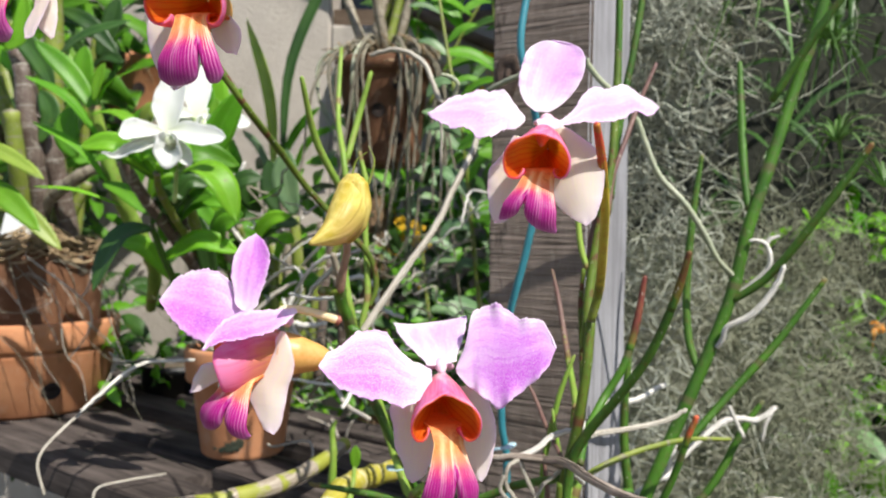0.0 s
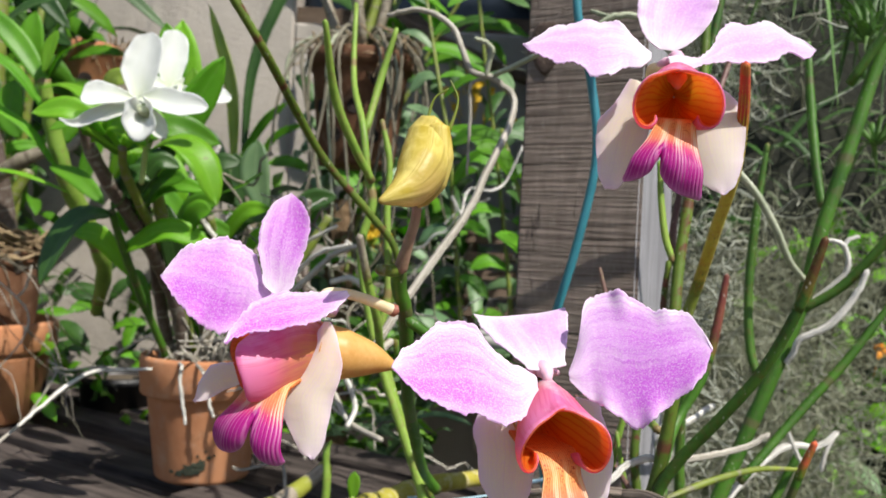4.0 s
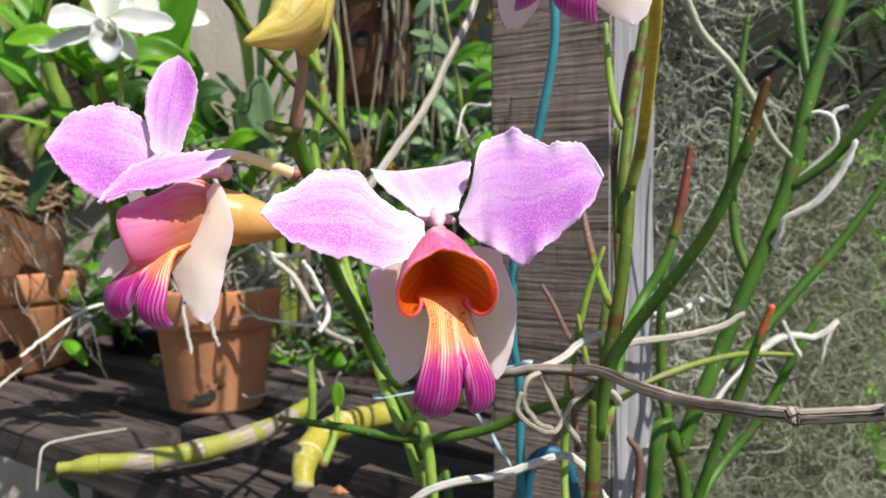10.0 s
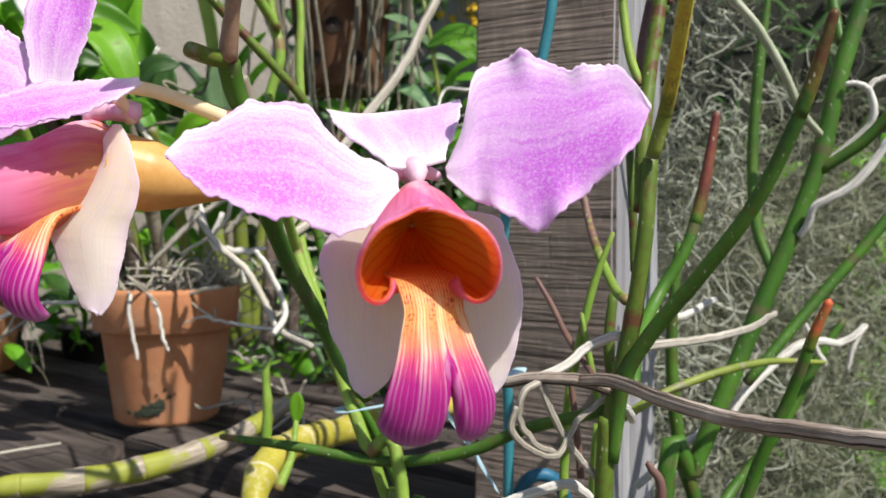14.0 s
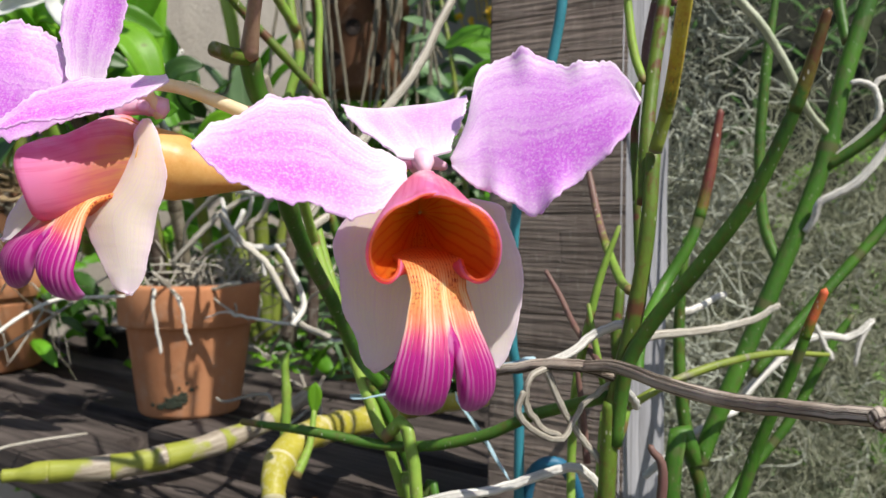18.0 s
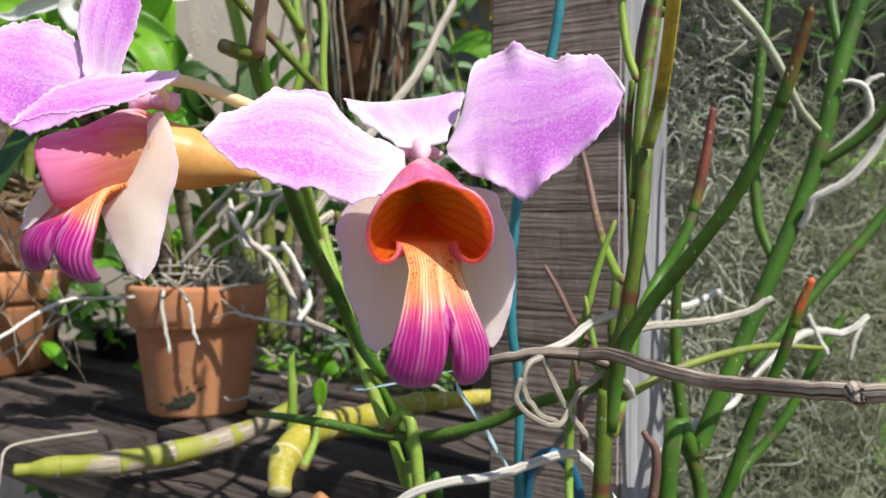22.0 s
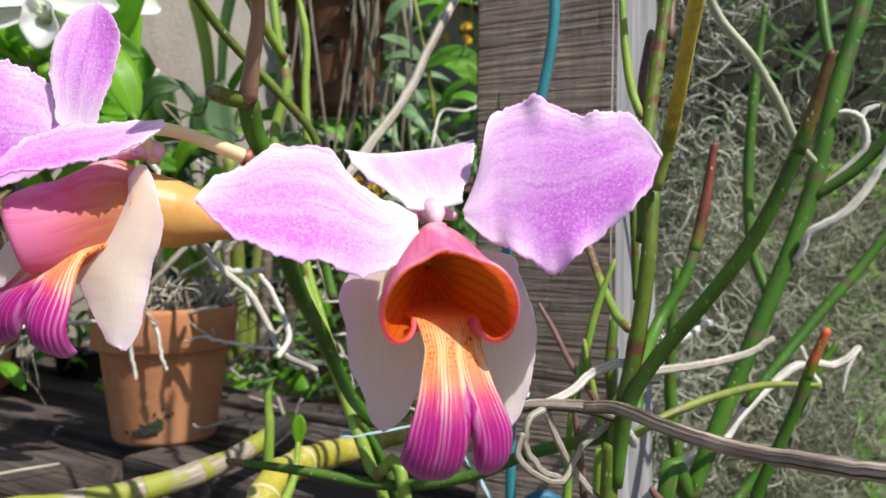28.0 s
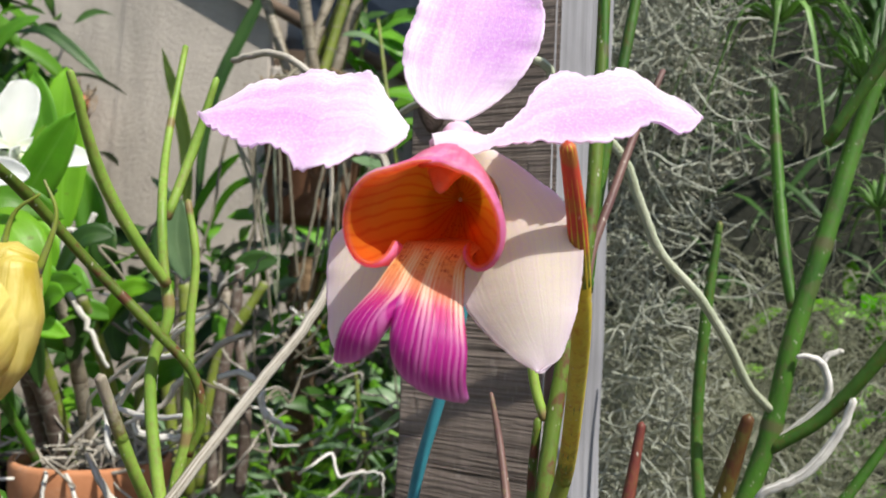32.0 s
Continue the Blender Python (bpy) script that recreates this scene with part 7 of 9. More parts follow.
grown(WP, [(-0.1378, 0.7000, 1.2022), (-0.1378, 0.7000, 1.1690), (-0.1383, 0.7000, 1.1441), (-0.1401, 0.7000, 1.1067)], (0.0034, 0.0044, 0.0046, 0.0042), CANE_OLIVE, nodes=0.026)
grown(WP, [(-0.1844, 0.6000, 1.2445), (-0.1854, 0.6300, 1.2041), (-0.1839, 0.6500, 1.1648), (-0.1772, 0.6700, 1.1113)], (0.0026, 0.0036, 0.0040, 0.0040), CANE_BROWN, nodes=0.02)
for _pts, _w, _m, _kw in (
    ([(-0.1555, 0.5200, 1.2599), (-0.1396, 0.5120, 1.2634), (-0.1253, 0.5080, 1.2532), (-0.1165, 0.5100, 1.2308)], 0.0200, LEAF_BRIGHT, dict(up=(0.2, -0.6, 0.8))),
    ([(-0.1561, 0.5600, 1.2659), (-0.1444, 0.5550, 1.2880), (-0.1258, 0.5500, 1.3197)], 0.0200, LEAF, dict(up=(0.6, -1, 0))),
    ([(-0.1687, 0.6200, 1.2890), (-0.1744, 0.6200, 1.3213), (-0.1812, 0.6200, 1.3554)], 0.0200, LEAF, dict(up=(0, -1, 0))),
    ([(-0.1511, 0.5700, 1.2890), (-0.1471, 0.5650, 1.3018), (-0.1473, 0.5650, 1.3149)], 0.0110, LEAF_BRIGHT, dict(up=(0, -1, 0))),
    ([(-0.1877, 0.5600, 1.2254), (-0.2019, 0.5500, 1.2227), (-0.2118, 0.5450, 1.2083), (-0.2200, 0.5400, 1.1831)], 0.0190, LEAF_DEEP, dict(up=(-0.3, -0.8, 0.5))),
    ([(-0.1552, 0.5850, 1.2141), (-0.1442, 0.5750, 1.2285), (-0.1337, 0.5700, 1.2310)], 0.0150, LEAF, dict(up=(0, -1, 0.3))),
    ([(-0.1456, 0.6400, 1.2452), (-0.1310, 0.6400, 1.2510), (-0.1159, 0.6400, 1.2617)], 0.0070, LEAF, dict(up=(0, -0.4, 1))),
    ([(-0.1699, 0.6000, 1.2349), (-0.1651, 0.6000, 1.2143), (-0.1614, 0.6100, 1.1786)], 0.0150, LEAF_DEEP, dict(up=(0, -1, 0))),
    ([(-0.1902, 0.5700, 1.2472), (-0.1836, 0.5600, 1.2603), (-0.1755, 0.5600, 1.2833)], 0.0150, LEAF, dict(up=(0, -1, 0))),
    ([(-0.1968, 0.5600, 1.2916), (-0.1892, 0.5550, 1.3037), (-0.1788, 0.5550, 1.3043)], 0.0120, LEAF_YELLOW, dict(up=(0, -1, 0.3))),
    ([(-0.1772, 0.5750, 1.2547), (-0.1837, 0.5750, 1.2377), (-0.1875, 0.5800, 1.2141)], 0.0140, LEAF, dict(up=(0, -1, 0))),
    ([(-0.1553, 0.6300, 1.1912), (-0.1494, 0.6300, 1.2136), (-0.1425, 0.6300, 1.2214)], 0.0170, LEAF_DEEP, dict(up=(0, -1, 0.2))),
    ([(-0.1407, 0.6600, 1.2397), (-0.1478, 0.6500, 1.2547), (-0.1452, 0.6500, 1.2740)], 0.0170, LEAF_DEEP, dict(up=(0, -1, 0))),
):
    leafy(WP, _pts, _w, _m, **_kw)
# more leaves crowd the canes
_rng = np.random.default_rng(55)
for _i in range(34):
    _c = CANES[WP.name][_i % 8]
    _q = _c[int(_rng.uniform(0.0, 0.62) * (len(_c) - 1))]
    _d = np.array((_rng.choice((-1, 1)) * _rng.uniform(0.35, 0.9), _rng.uniform(-0.5, 0.3), _rng.uniform(0.1, 0.9)))
    _e = _q + _d / np.linalg.norm(_d) * _rng.uniform(0.035, 0.065)
    leaf([_q, (_q + _e) / 2 + (0, -0.004, 0.006), _e + (0, 0, -0.010)], _rng.uniform(0.010, 0.016), (LEAF, LEAF_BRIGHT, LEAF, LEAF_DEEP, LEAF_BRIGHT)[_i % 5], WP, up=(_rng.normal(0, 0.4), -1, 0.3), seed=_i)
# roots over the rim
for _i, _pts in enumerate(([(-0.1717, 0.6400, 1.1276), (-0.1608, 0.6220, 1.1302), (-0.1598, 0.6170, 1.1205), (-0.1575, 0.6170, 1.1064), (-0.1552, 0.6170, 1.0922)], [(-0.1633, 0.6450, 1.1259), (-0.1503, 0.6240, 1.1296), (-0.1433, 0.6180, 1.1212), (-0.1406, 0.6180, 1.1071), (-0.1371, 0.6180, 1.0972)], [(-0.1912, 0.6300, 1.1231), (-0.2198, 0.6400, 1.1238), (-0.2553, 0.6800, 1.1146), (-0.2857, 0.7200, 1.1102)], [(-0.1822, 0.6300, 1.1254), (-0.2031, 0.6200, 1.1253), (-0.2146, 0.6000, 1.1248), (-0.2232, 0.5600, 1.1125), (-0.2275, 0.5400, 1.1039)],
                           [(-0.1568, 0.6400, 1.1266), (-0.1301, 0.6350, 1.1299), (-0.1067, 0.6200, 1.1355)], [(-0.1546, 0.6600, 1.1535), (-0.1465, 0.6400, 1.1702), (-0.1243, 0.6200, 1.1868), (-0.1068, 0.6000, 1.1976), (-0.0913, 0.5800, 1.1971), (-0.0923, 0.5850, 1.1789), (-0.1065, 0.6000, 1.1656), (-0.1296, 0.6200, 1.1554)], [(-0.0899, 0.5800, 1.2015), (-0.0733, 0.5600, 1.2156), (-0.0562, 0.5500, 1.2252)], [(-0.0779, 0.5000, 1.1879), (-0.0697, 0.4900, 1.1986), (-0.0593, 0.4800, 1.2085), (-0.0438, 0.4700, 1.2136)], [(-0.0807, 0.5000, 1.1878), (-0.0634, 0.4900, 1.1858), (-0.0423, 0.4700, 1.1891)], [(-0.0868, 0.5100, 1.1837), (-0.0810, 0.5000, 1.1715), (-0.0780, 0.5000, 1.1675)])):
    grown(WP, _pts, (0.0010, 0.0012, 0.0012, 0.0010) if _i != 2 else (0.0006, 0.0007, 0.0005), ROOT_WHITE if _i not in (2, 4) else ROOT_GREY, "root", sides=7, wobble=0.0004, seed=40 + _i)
_rng = np.random.default_rng(77)
_pieces = []
for _i in range(120):
    _a, _r = _rng.uniform(0, 6.28), _rng.uniform(0.008, 0.042)
    _c = np.array((_r * math.cos(_a), _r * math.sin(_a), 0.004))
    _pieces.append(tube_data([_c, _c + _rng.normal(0, 0.008, 3) + (0, 0, 0.008), _c + _rng.normal(0, 0.013, 3) + (0, 0, 0.004)], _rng.uniform(0.0005, 0.0010), sides=4, per=3))
_v, _f, _uv = joined(_pieces)
tagged(mesh_object("root_tangle", _v, _f, ROOT_GREY, WP, _uv), kind="stuff")

# broad leaves and wiggly roots above the small pot
for _pts, _w, _m in (
    ([(-0.1778, 0.6600, 1.2637), (-0.1805, 0.6600, 1.3154), (-0.1820, 0.6600, 1.3684)], 0.0300, LEAF_BRIGHT),
    ([(-0.1715, 0.6400, 1.2298), (-0.1815, 0.6400, 1.2557), (-0.2015, 0.6400, 1.2697)], 0.0260, LEAF_BRIGHT),
    ([(-0.1637, 0.6900, 1.2300), (-0.1719, 0.6900, 1.2732), (-0.1836, 0.6900, 1.3130)], 0.0200, LEAF),
    ([(-0.1539, 0.7000, 1.1864), (-0.1589, 0.7000, 1.2081), (-0.1472, 0.7000, 1.2270)], 0.0220, LEAF_DEEP),
):
    leafy(WP, _pts, _w, _m, up=(0.2, -1, 0.1))
for _i, _pts in enumerate((
    [(-0.1424, 0.6200, 1.2760), (-0.1474, 0.6200, 1.2663), (-0.1574, 0.6200, 1.2646), (-0.1585, 0.6200, 1.2525), (-0.1587, 0.6200, 1.2367), (-0.1478, 0.6200, 1.2231), (-0.1406, 0.6200, 1.2093), (-0.1300, 0.6200, 1.1910)],
    [(-0.0470, 0.6000, 1.2143), (-0.0602, 0.6000, 1.2092), (-0.0694, 0.6000, 1.2014), (-0.0885, 0.6000, 1.1796), (-0.0991, 0.6000, 1.1673)],
    [(-0.0636, 0.6000, 1.1902), (-0.0503, 0.6000, 1.1932), (-0.0402, 0.6000, 1.1847), (-0.0371, 0.6000, 1.1714), (-0.0218, 0.6000, 1.1647)],
    [(-0.1490, 0.6200, 1.1467), (-0.1345, 0.6200, 1.1628), (-0.1168, 0.6200, 1.1791), (-0.1031, 0.6200, 1.1865)],
    [(-0.0998, 0.6000, 1.1792), (-0.1053, 0.6000, 1.1611), (-0.0872, 0.6000, 1.1574), (-0.0753, 0.6000, 1.1594)],
)):
    grown(WP, _pts, (0.0016, 0.0020, 0.0020, 0.0012), ROOT_WHITE if _i % 2 == 0 else ROOT_GREY, "root", sides=8, wobble=0.0008, seed=460 + _i)

LP = thing("potted_orchid", "leafy cane orchid with fresh green shoots in the brown pot", "orchid plant", (-0.447, 0.872, BENCH_Z + 0.165))
grown(LP, [(-0.2943, 0.7000, 1.3276), (-0.2911, 0.7100, 1.2976), (-0.2838, 0.7200, 1.2605), (-0.2771, 0.7400, 1.2308), (-0.2684, 0.7700, 1.1896), (-0.2909, 0.8200, 1.1453)], (0.0045, 0.0062, 0.0068, 0.0074, 0.0066, 0.005), CANE_LIGHT, nodes=0.03, sides=12)
for _pts, _w, _m, _kw in (
    ([(-0.2901, 0.7000, 1.3195), (-0.3151, 0.7000, 1.3553), (-0.3466, 0.7000, 1.3836)], 0.0240, LEAF, dict(up=(0.4, -1, 0.3))),
    ([(-0.2887, 0.7000, 1.2988), (-0.3136, 0.6900, 1.3330), (-0.3492, 0.6900, 1.3511)], 0.0180, LEAF, dict(up=(0.2, -0.5, 1))),
    ([(-0.3039, 0.7200, 1.3343), (-0.3127, 0.7200, 1.3573), (-0.3115, 0.7200, 1.3841)], 0.0280, LEAF, dict(up=(0, -1, 0))),
    ([(-0.2868, 0.6900, 1.3265), (-0.2723, 0.6800, 1.3441), (-0.2492, 0.6800, 1.3564)], 0.0090, LEAF_BRIGHT, dict(up=(0, -0.4, 1))),
    ([(-0.2899, 0.6900, 1.3304), (-0.2870, 0.6900, 1.3470), (-0.2808, 0.6900, 1.3638)], 0.0130, LEAF_BRIGHT, dict(up=(0, -1, 0))),
    ([(-0.2945, 0.6900, 1.3191), (-0.2688, 0.6800, 1.3201), (-0.2485, 0.6750, 1.3087), (-0.2326, 0.6700, 1.2874)], 0.0170, LEAF_BRIGHT, dict(up=(0, -0.5, 1))),
    ([(-0.2858, 0.7100, 1.2621), (-0.3067, 0.7000, 1.2915), (-0.3485, 0.7000, 1.3145)], 0.0150, LEAF, dict(up=(0, -0.5, 1))),
    ([(-0.3276, 0.7400, 1.2873), (-0.3368, 0.7400, 1.3066), (-0.3343, 0.7400, 1.3342)], 0.0320, LEAF, dict(up=(0, -1, 0))),
    ([(-0.2741, 0.7100, 1.2439), (-0.3085, 0.7000, 1.2561), (-0.3464, 0.7000, 1.2591)], 0.0080, LEAF_BRIGHT, dict(up=(0, -0.5, 1))),
    ([(-0.2863, 0.7000, 1.2629), (-0.2619, 0.6900, 1.2546), (-0.2373, 0.6800, 1.2357)], 0.0200, LEAF, dict(up=(0, -0.8, 0.6))),
    ([(-0.3747, 0.6600, 1.2853), (-0.3388, 0.6500, 1.2790), (-0.3105, 0.6500, 1.2625)], 0.0170, LEAF_YELLOW, dict(up=(0, -0.7, 0.7))),
    ([(-0.3724, 0.6600, 1.2507), (-0.3283, 0.6500, 1.2360), (-0.2963, 0.6500, 1.2068)], 0.0220, LEAF_YELLOW, dict(up=(0, -0.7, 0.7))),
    ([(-0.2916, 0.7400, 1.2851), (-0.2882, 0.7400, 1.3008), (-0.2600, 0.7400, 1.3390)], 0.0230, LEAF, dict(up=(0, -1, 0))),
    ([(-0.2869, 0.7600, 1.2437), (-0.2799, 0.7600, 1.2760), (-0.2640, 0.7600, 1.3089)], 0.0200, LEAF, dict(up=(0, -1, 0))),
    ([(-0.3794, 0.8000, 1.3869), (-0.3474, 0.7900, 1.4069), (-0.3009, 0.7900, 1.4227)], 0.0260, LEAF_DEEP, dict(up=(0, -0.7, 0.7))),
    ([(-0.4223, 0.8500, 1.3854), (-0.4320, 0.8500, 1.4258), (-0.4152, 0.8500, 1.4666)], 0.0260, LEAF, dict(up=(0, -1, 0))),
    ([(-0.3654, 0.8600, 1.4002), (-0.3513, 0.8600, 1.4355), (-0.3430, 0.8600, 1.4649)], 0.0300, LEAF_DEEP, dict(up=(0, -1, 0))),
    ([(-0.4009, 0.7500, 1.3860), (-0.3856, 0.7500, 1.4016), (-0.3811, 0.7500, 1.4375)], 0.0250, LEAF_BRIGHT, dict(up=(0, -1, 0))),
    ([(-0.4026, 0.8500, 1.4494), (-0.3669, 0.8400, 1.4335), (-0.3343, 0.8400, 1.3999)], 0.0240, LEAF_DEEP, dict(up=(0, -1, 0.4))),
    ([(-0.3662, 0.9500, 1.4722), (-0.3313, 0.9500, 1.4716), (-0.2762, 0.9500, 1.4295)], 0.0200, LEAF_DEEP, dict(up=(0, -0.8, 0.6))),
    ([(-0.4315, 0.8000, 1.4184), (-0.4013, 0.8000, 1.3962), (-0.3797, 0.8000, 1.3590)], 0.0300, LEAF_DEEP, dict(up=(0, -1, 0.2))),
    ([(-0.3952, 0.8000, 1.3049), (-0.3829, 0.8000, 1.3347), (-0.3940, 0.8000, 1.3581)], 0.0280, LEAF_DEEP, dict(up=(0, -1, 0.2))),
    ([(-0.3585, 0.6200, 1.2425), (-0.3253, 0.6100, 1.2506), (-0.2870, 0.6000, 1.2214)], 0.0250, LEAF_BRIGHT, dict(up=(0, -0.8, 0.6))),
    ([(-0.3615, 0.6200, 1.2797), (-0.3278, 0.6100, 1.2818), (-0.2867, 0.6000, 1.2623)], 0.0180, LEAF_YELLOW, dict(up=(0, -0.8, 0.6))),
    ([(-0.4682, 0.8000, 1.4650), (-0.4407, 0.8000, 1.4862), (-0.4184, 0.8000, 1.5119)], 0.0320, LEAF, dict(up=(0, -1, 0.3))),
    ([(-0.4242, 0.7800, 1.4059), (-0.4408, 0.7800, 1.4376), (-0.4662, 0.7800, 1.4595)], 0.0300, LEAF_BRIGHT, dict(up=(0, -1, 0.3))),
    ([(-0.4249, 0.8500, 1.3579), (-0.4484, 0.8500, 1.3924), (-0.4758, 0.8500, 1.4113)], 0.0260, LEAF, dict(up=(0, -1, 0.3))),
    ([(-0.4172, 0.8000, 1.4345), (-0.4054, 0.8000, 1.4691), (-0.4125, 0.8000, 1.4977)], 0.0240, LEAF, dict(up=(0, -1, 0.3))),
):
    leafy(LP, _pts, _w * 0.72, _m, **_kw)
for _pts, _r, _m in (([(-0.4308, 0.8200, 1.4040), (-0.4090, 0.8200, 1.3359), (-0.3914, 0.8200, 1.2925), (-0.3829, 0.8400, 1.2186), (-0.3794, 0.8500, 1.1775)], 0.0095, CANE_BROWN), ([(-0.4746, 0.8600, 1.3795), (-0.4491, 0.8600, 1.3080), (-0.4285, 0.8600, 1.2311), (-0.4242, 0.8700, 1.1735)], 0.0090, CANE_OLIVE), ([(-0.4030, 0.8400, 1.4924), (-0.4013, 0.8400, 1.4124), (-0.4016, 0.8400, 1.3436), (-0.3982, 0.8500, 1.2175)], 0.0100, CANE_OLIVE),
                     ([(-0.4125, 0.8000, 1.3809), (-0.4057, 0.8000, 1.3209), (-0.4016, 0.8100, 1.2670), (-0.4082, 0.8300, 1.2115)], 0.0100, CANE_BROWN), ([(-0.3272, 0.8000, 1.2875), (-0.3596, 0.8000, 1.2711), (-0.4003, 0.8200, 1.2425), (-0.4206, 0.8500, 1.1853)], 0.0065, CANE_OLD), ([(-0.3151, 0.9800, 1.4082), (-0.3337, 0.9800, 1.3706), (-0.3578, 0.9700, 1.3316), (-0.3835, 0.9500, 1.2956)], 0.0052, CANE_OLD), ([(-0.4115, 0.7800, 1.3341), (-0.4105, 0.7900, 1.2817), (-0.4200, 0.8200, 1.2112)], 0.0085, CANE_OLIVE), ([(-0.3743, 0.8600, 1.2710), (-0.3925, 0.8600, 1.2333), (-0.4034, 0.8700, 1.1747)], 0.006, CANE_OLIVE)):
    grown(LP, _pts, (_r * 0.8, _r, _r, _r * 0.9), _m, nodes=0.03)
for _i, _pts in enumerate(([(-0.3923, 0.7750, 1.1958), (-0.3567, 0.7650, 1.1756), (-0.3315, 0.7620, 1.1569), (-0.3239, 0.7620, 1.1437), (-0.3293, 0.7620, 1.1229), (-0.3472, 0.7650, 1.1009)], [(-0.2929, 0.7400, 1.1058), (-0.2861, 0.7400, 1.1027), (-0.2773, 0.7400, 1.1010)], [(-0.3014, 0.7500, 1.1109), (-0.2905, 0.7400, 1.1024), (-0.3041, 0.7200, 1.0675)], [(-0.3316, 0.7800, 1.1852), (-0.3310, 0.7700, 1.1675), (-0.3395, 0.7700, 1.1578)])):
    grown(LP, _pts, (0.0007, 0.0009, 0.0009, 0.0006), ROOT_GREY, "root", sides=6, wobble=0.0004, seed=60 + _i)
_tag = thing("plant_tag", "blank white plastic plant label stuck in the pot", "plant label", (-0.4190, 0.8000, 1.2090))
part("blade", box_bm((0.030, 0.0010, 0.060), 0.0003), WHITE_TAG, _tag).matrix_basis = Matrix.Translation((0, 0, 0.002)) @ Matrix.Rotation(radians(14), 4, "Y")

# wiry dry roots that trail out of the brown pot and between the pots
_rng = np.random.default_rng(58)
for _i in range(20):
    _a = _rng.uniform(-1.9, 0.5)
    _q = np.array((-0.455 + 0.088 * math.cos(_a), 0.872 + 0.088 * math.sin(_a), 1.188 + _rng.uniform(-0.01, 0.012)))
    _w = np.array((_rng.uniform(0.01, 0.16), -_rng.uniform(0.0, 0.07), -_rng.uniform(0.02, 0.15)))
    _p = [_q + _w * _f + np.array((0, 0, 0.05 * _f * (1 - _f) * _rng.uniform(-0.3, 1.0))) + _rng.normal(0, 0.006, 3) * (_f > 0) for _f in (0, 0.2, 0.4, 0.6, 0.8, 1.0)]
    grown(LP, [tuple(_k) for _k in _p], (0.0005, 0.0005, 0.0004, 0.0003), (ROOT_DULL, ROOT_GREY, ROOT_DULL)[_i % 3], "root", sides=5, wobble=0.0005, seed=300 + _i)
for _i in range(46):
    _q = np.array((_rng.uniform(-0.16, 0.02), _rng.uniform(0.62, 0.92), _rng.uniform(1.05, 1.24)))
    _w = np.array((_rng.choice((-1, 1)) * _rng.uniform(0.02, 0.09), _rng.normal(0, 0.02), _rng.uniform(-0.04, 0.07)))
    _p = [_q + _w * _f + _rng.normal(0, 0.0055, 3) * (_f > 0) for _f in (0, 0.18, 0.36, 0.52, 0.68, 0.84, 1.0)]
    grown(WP, [tuple(_k) for _k in _p], (0.0009, 0.0011, 0.0010, 0.0005), (ROOT_GREY, ROOT_WHITE, ROOT_DULL)[_i % 3], "root", sides=6, wobble=0.0006, seed=400 + _i)

# yellow canes lying over the bench
YC = thing("fallen_cane", "jointed yellow-green old cane lying on the bench", "orchid cane", (-0.1277, 0.5000, 1.0592))
_c = smooth_path([tuple(Vector(q) - YC.location) for q in ((-0.1824, 0.4890, 1.0557), (-0.1634, 0.4950, 1.0562), (-0.1381, 0.5030, 1.0563), (-0.1163, 0.5150, 1.0579), (-0.0951, 0.5350, 1.0605), (-0.0771, 0.5650, 1.0642), (-0.0608, 0.6000, 1.0719))], 10)
_n = len(_c)
for _i in range(6):
    _a, _b = _i * (_n - 1) // 6, (_i + 1) * (_n - 1) // 6
    _r = (0.0030, 0.0050, 0.0058, 0.0060, 0.0058, 0.0052, 0.0044)
    tube("segment", _c[_a:_b + 1:2] if (_b - _a) % 2 == 0 else np.vstack([_c[_a:_b:2], _c[_b:_b + 1]]), (_r[_i] * 1.06, _r[_i] * 0.98, _r[_i + 1] * 0.98, _r[_i + 1] * 1.08), YELLOW_CANE, YC, sides=14, per=4, tip=False)
YF = thing("fallen_cane", "thick yellow cane with small green shoots on the bench", "orchid cane", (-0.0417, 0.4700, 1.0803))
grown(YF, [(-0.0470, 0.4420, 1.0625), (-0.0479, 0.4500, 1.0703), (-0.0453, 0.4650, 1.0770), (-0.0370, 0.4900, 1.0780), (-0.0195, 0.5200, 1.0759), (0.0023, 0.5500, 1.0765), (0.0270, 0.5800, 1.0728), (0.0506, 0.6100, 1.0693)], (0.0042, 0.0060, 0.0066, 0.0064, 0.0058, 0.0050, 0.0044), YELLOW_FAT, nodes=0.018, sides=14)
grown(YF, [(-0.0496, 0.4750, 1.0760), (-0.0486, 0.4750, 1.0969), (-0.0496, 0.4760, 1.1117), (-0.0477, 0.4770, 1.1169)], (0.0022, 0.0020, 0.0016, 0.0008), CANE_LIGHT, "shoot", nodes=0.012)
grown(YF, [(-0.0405, 0.4550, 1.0681), (-0.0362, 0.4620, 1.0793), (-0.0352, 0.4680, 1.0926)], (0.0024, 0.0016, 0.0012), CANE_LIGHT, "shoot")
leafy(YF, [(-0.0351, 0.4680, 1.0911), (-0.0349, 0.4680, 1.0985), (-0.0347, 0.4680, 1.1050)], 0.0062, LEAF_BRIGHT, up=(0, -1, 0))
_sd = thing("dry_seed", "small brown dry seed husk on the bench", "seed", (-0.0355, 0.4700, 1.0507))
grown(_sd, [(-0.0396, 0.4700, 1.0501), (-0.0355, 0.4700, 1.0513), (-0.0308, 0.4700, 1.0502)], (0.0006, 0.0028, 0.0005), plain("husk", (0.30, 0.12, 0.05), (0.42, 0.20, 0.09), 300, 900, 0.6, 0.3), "husk")
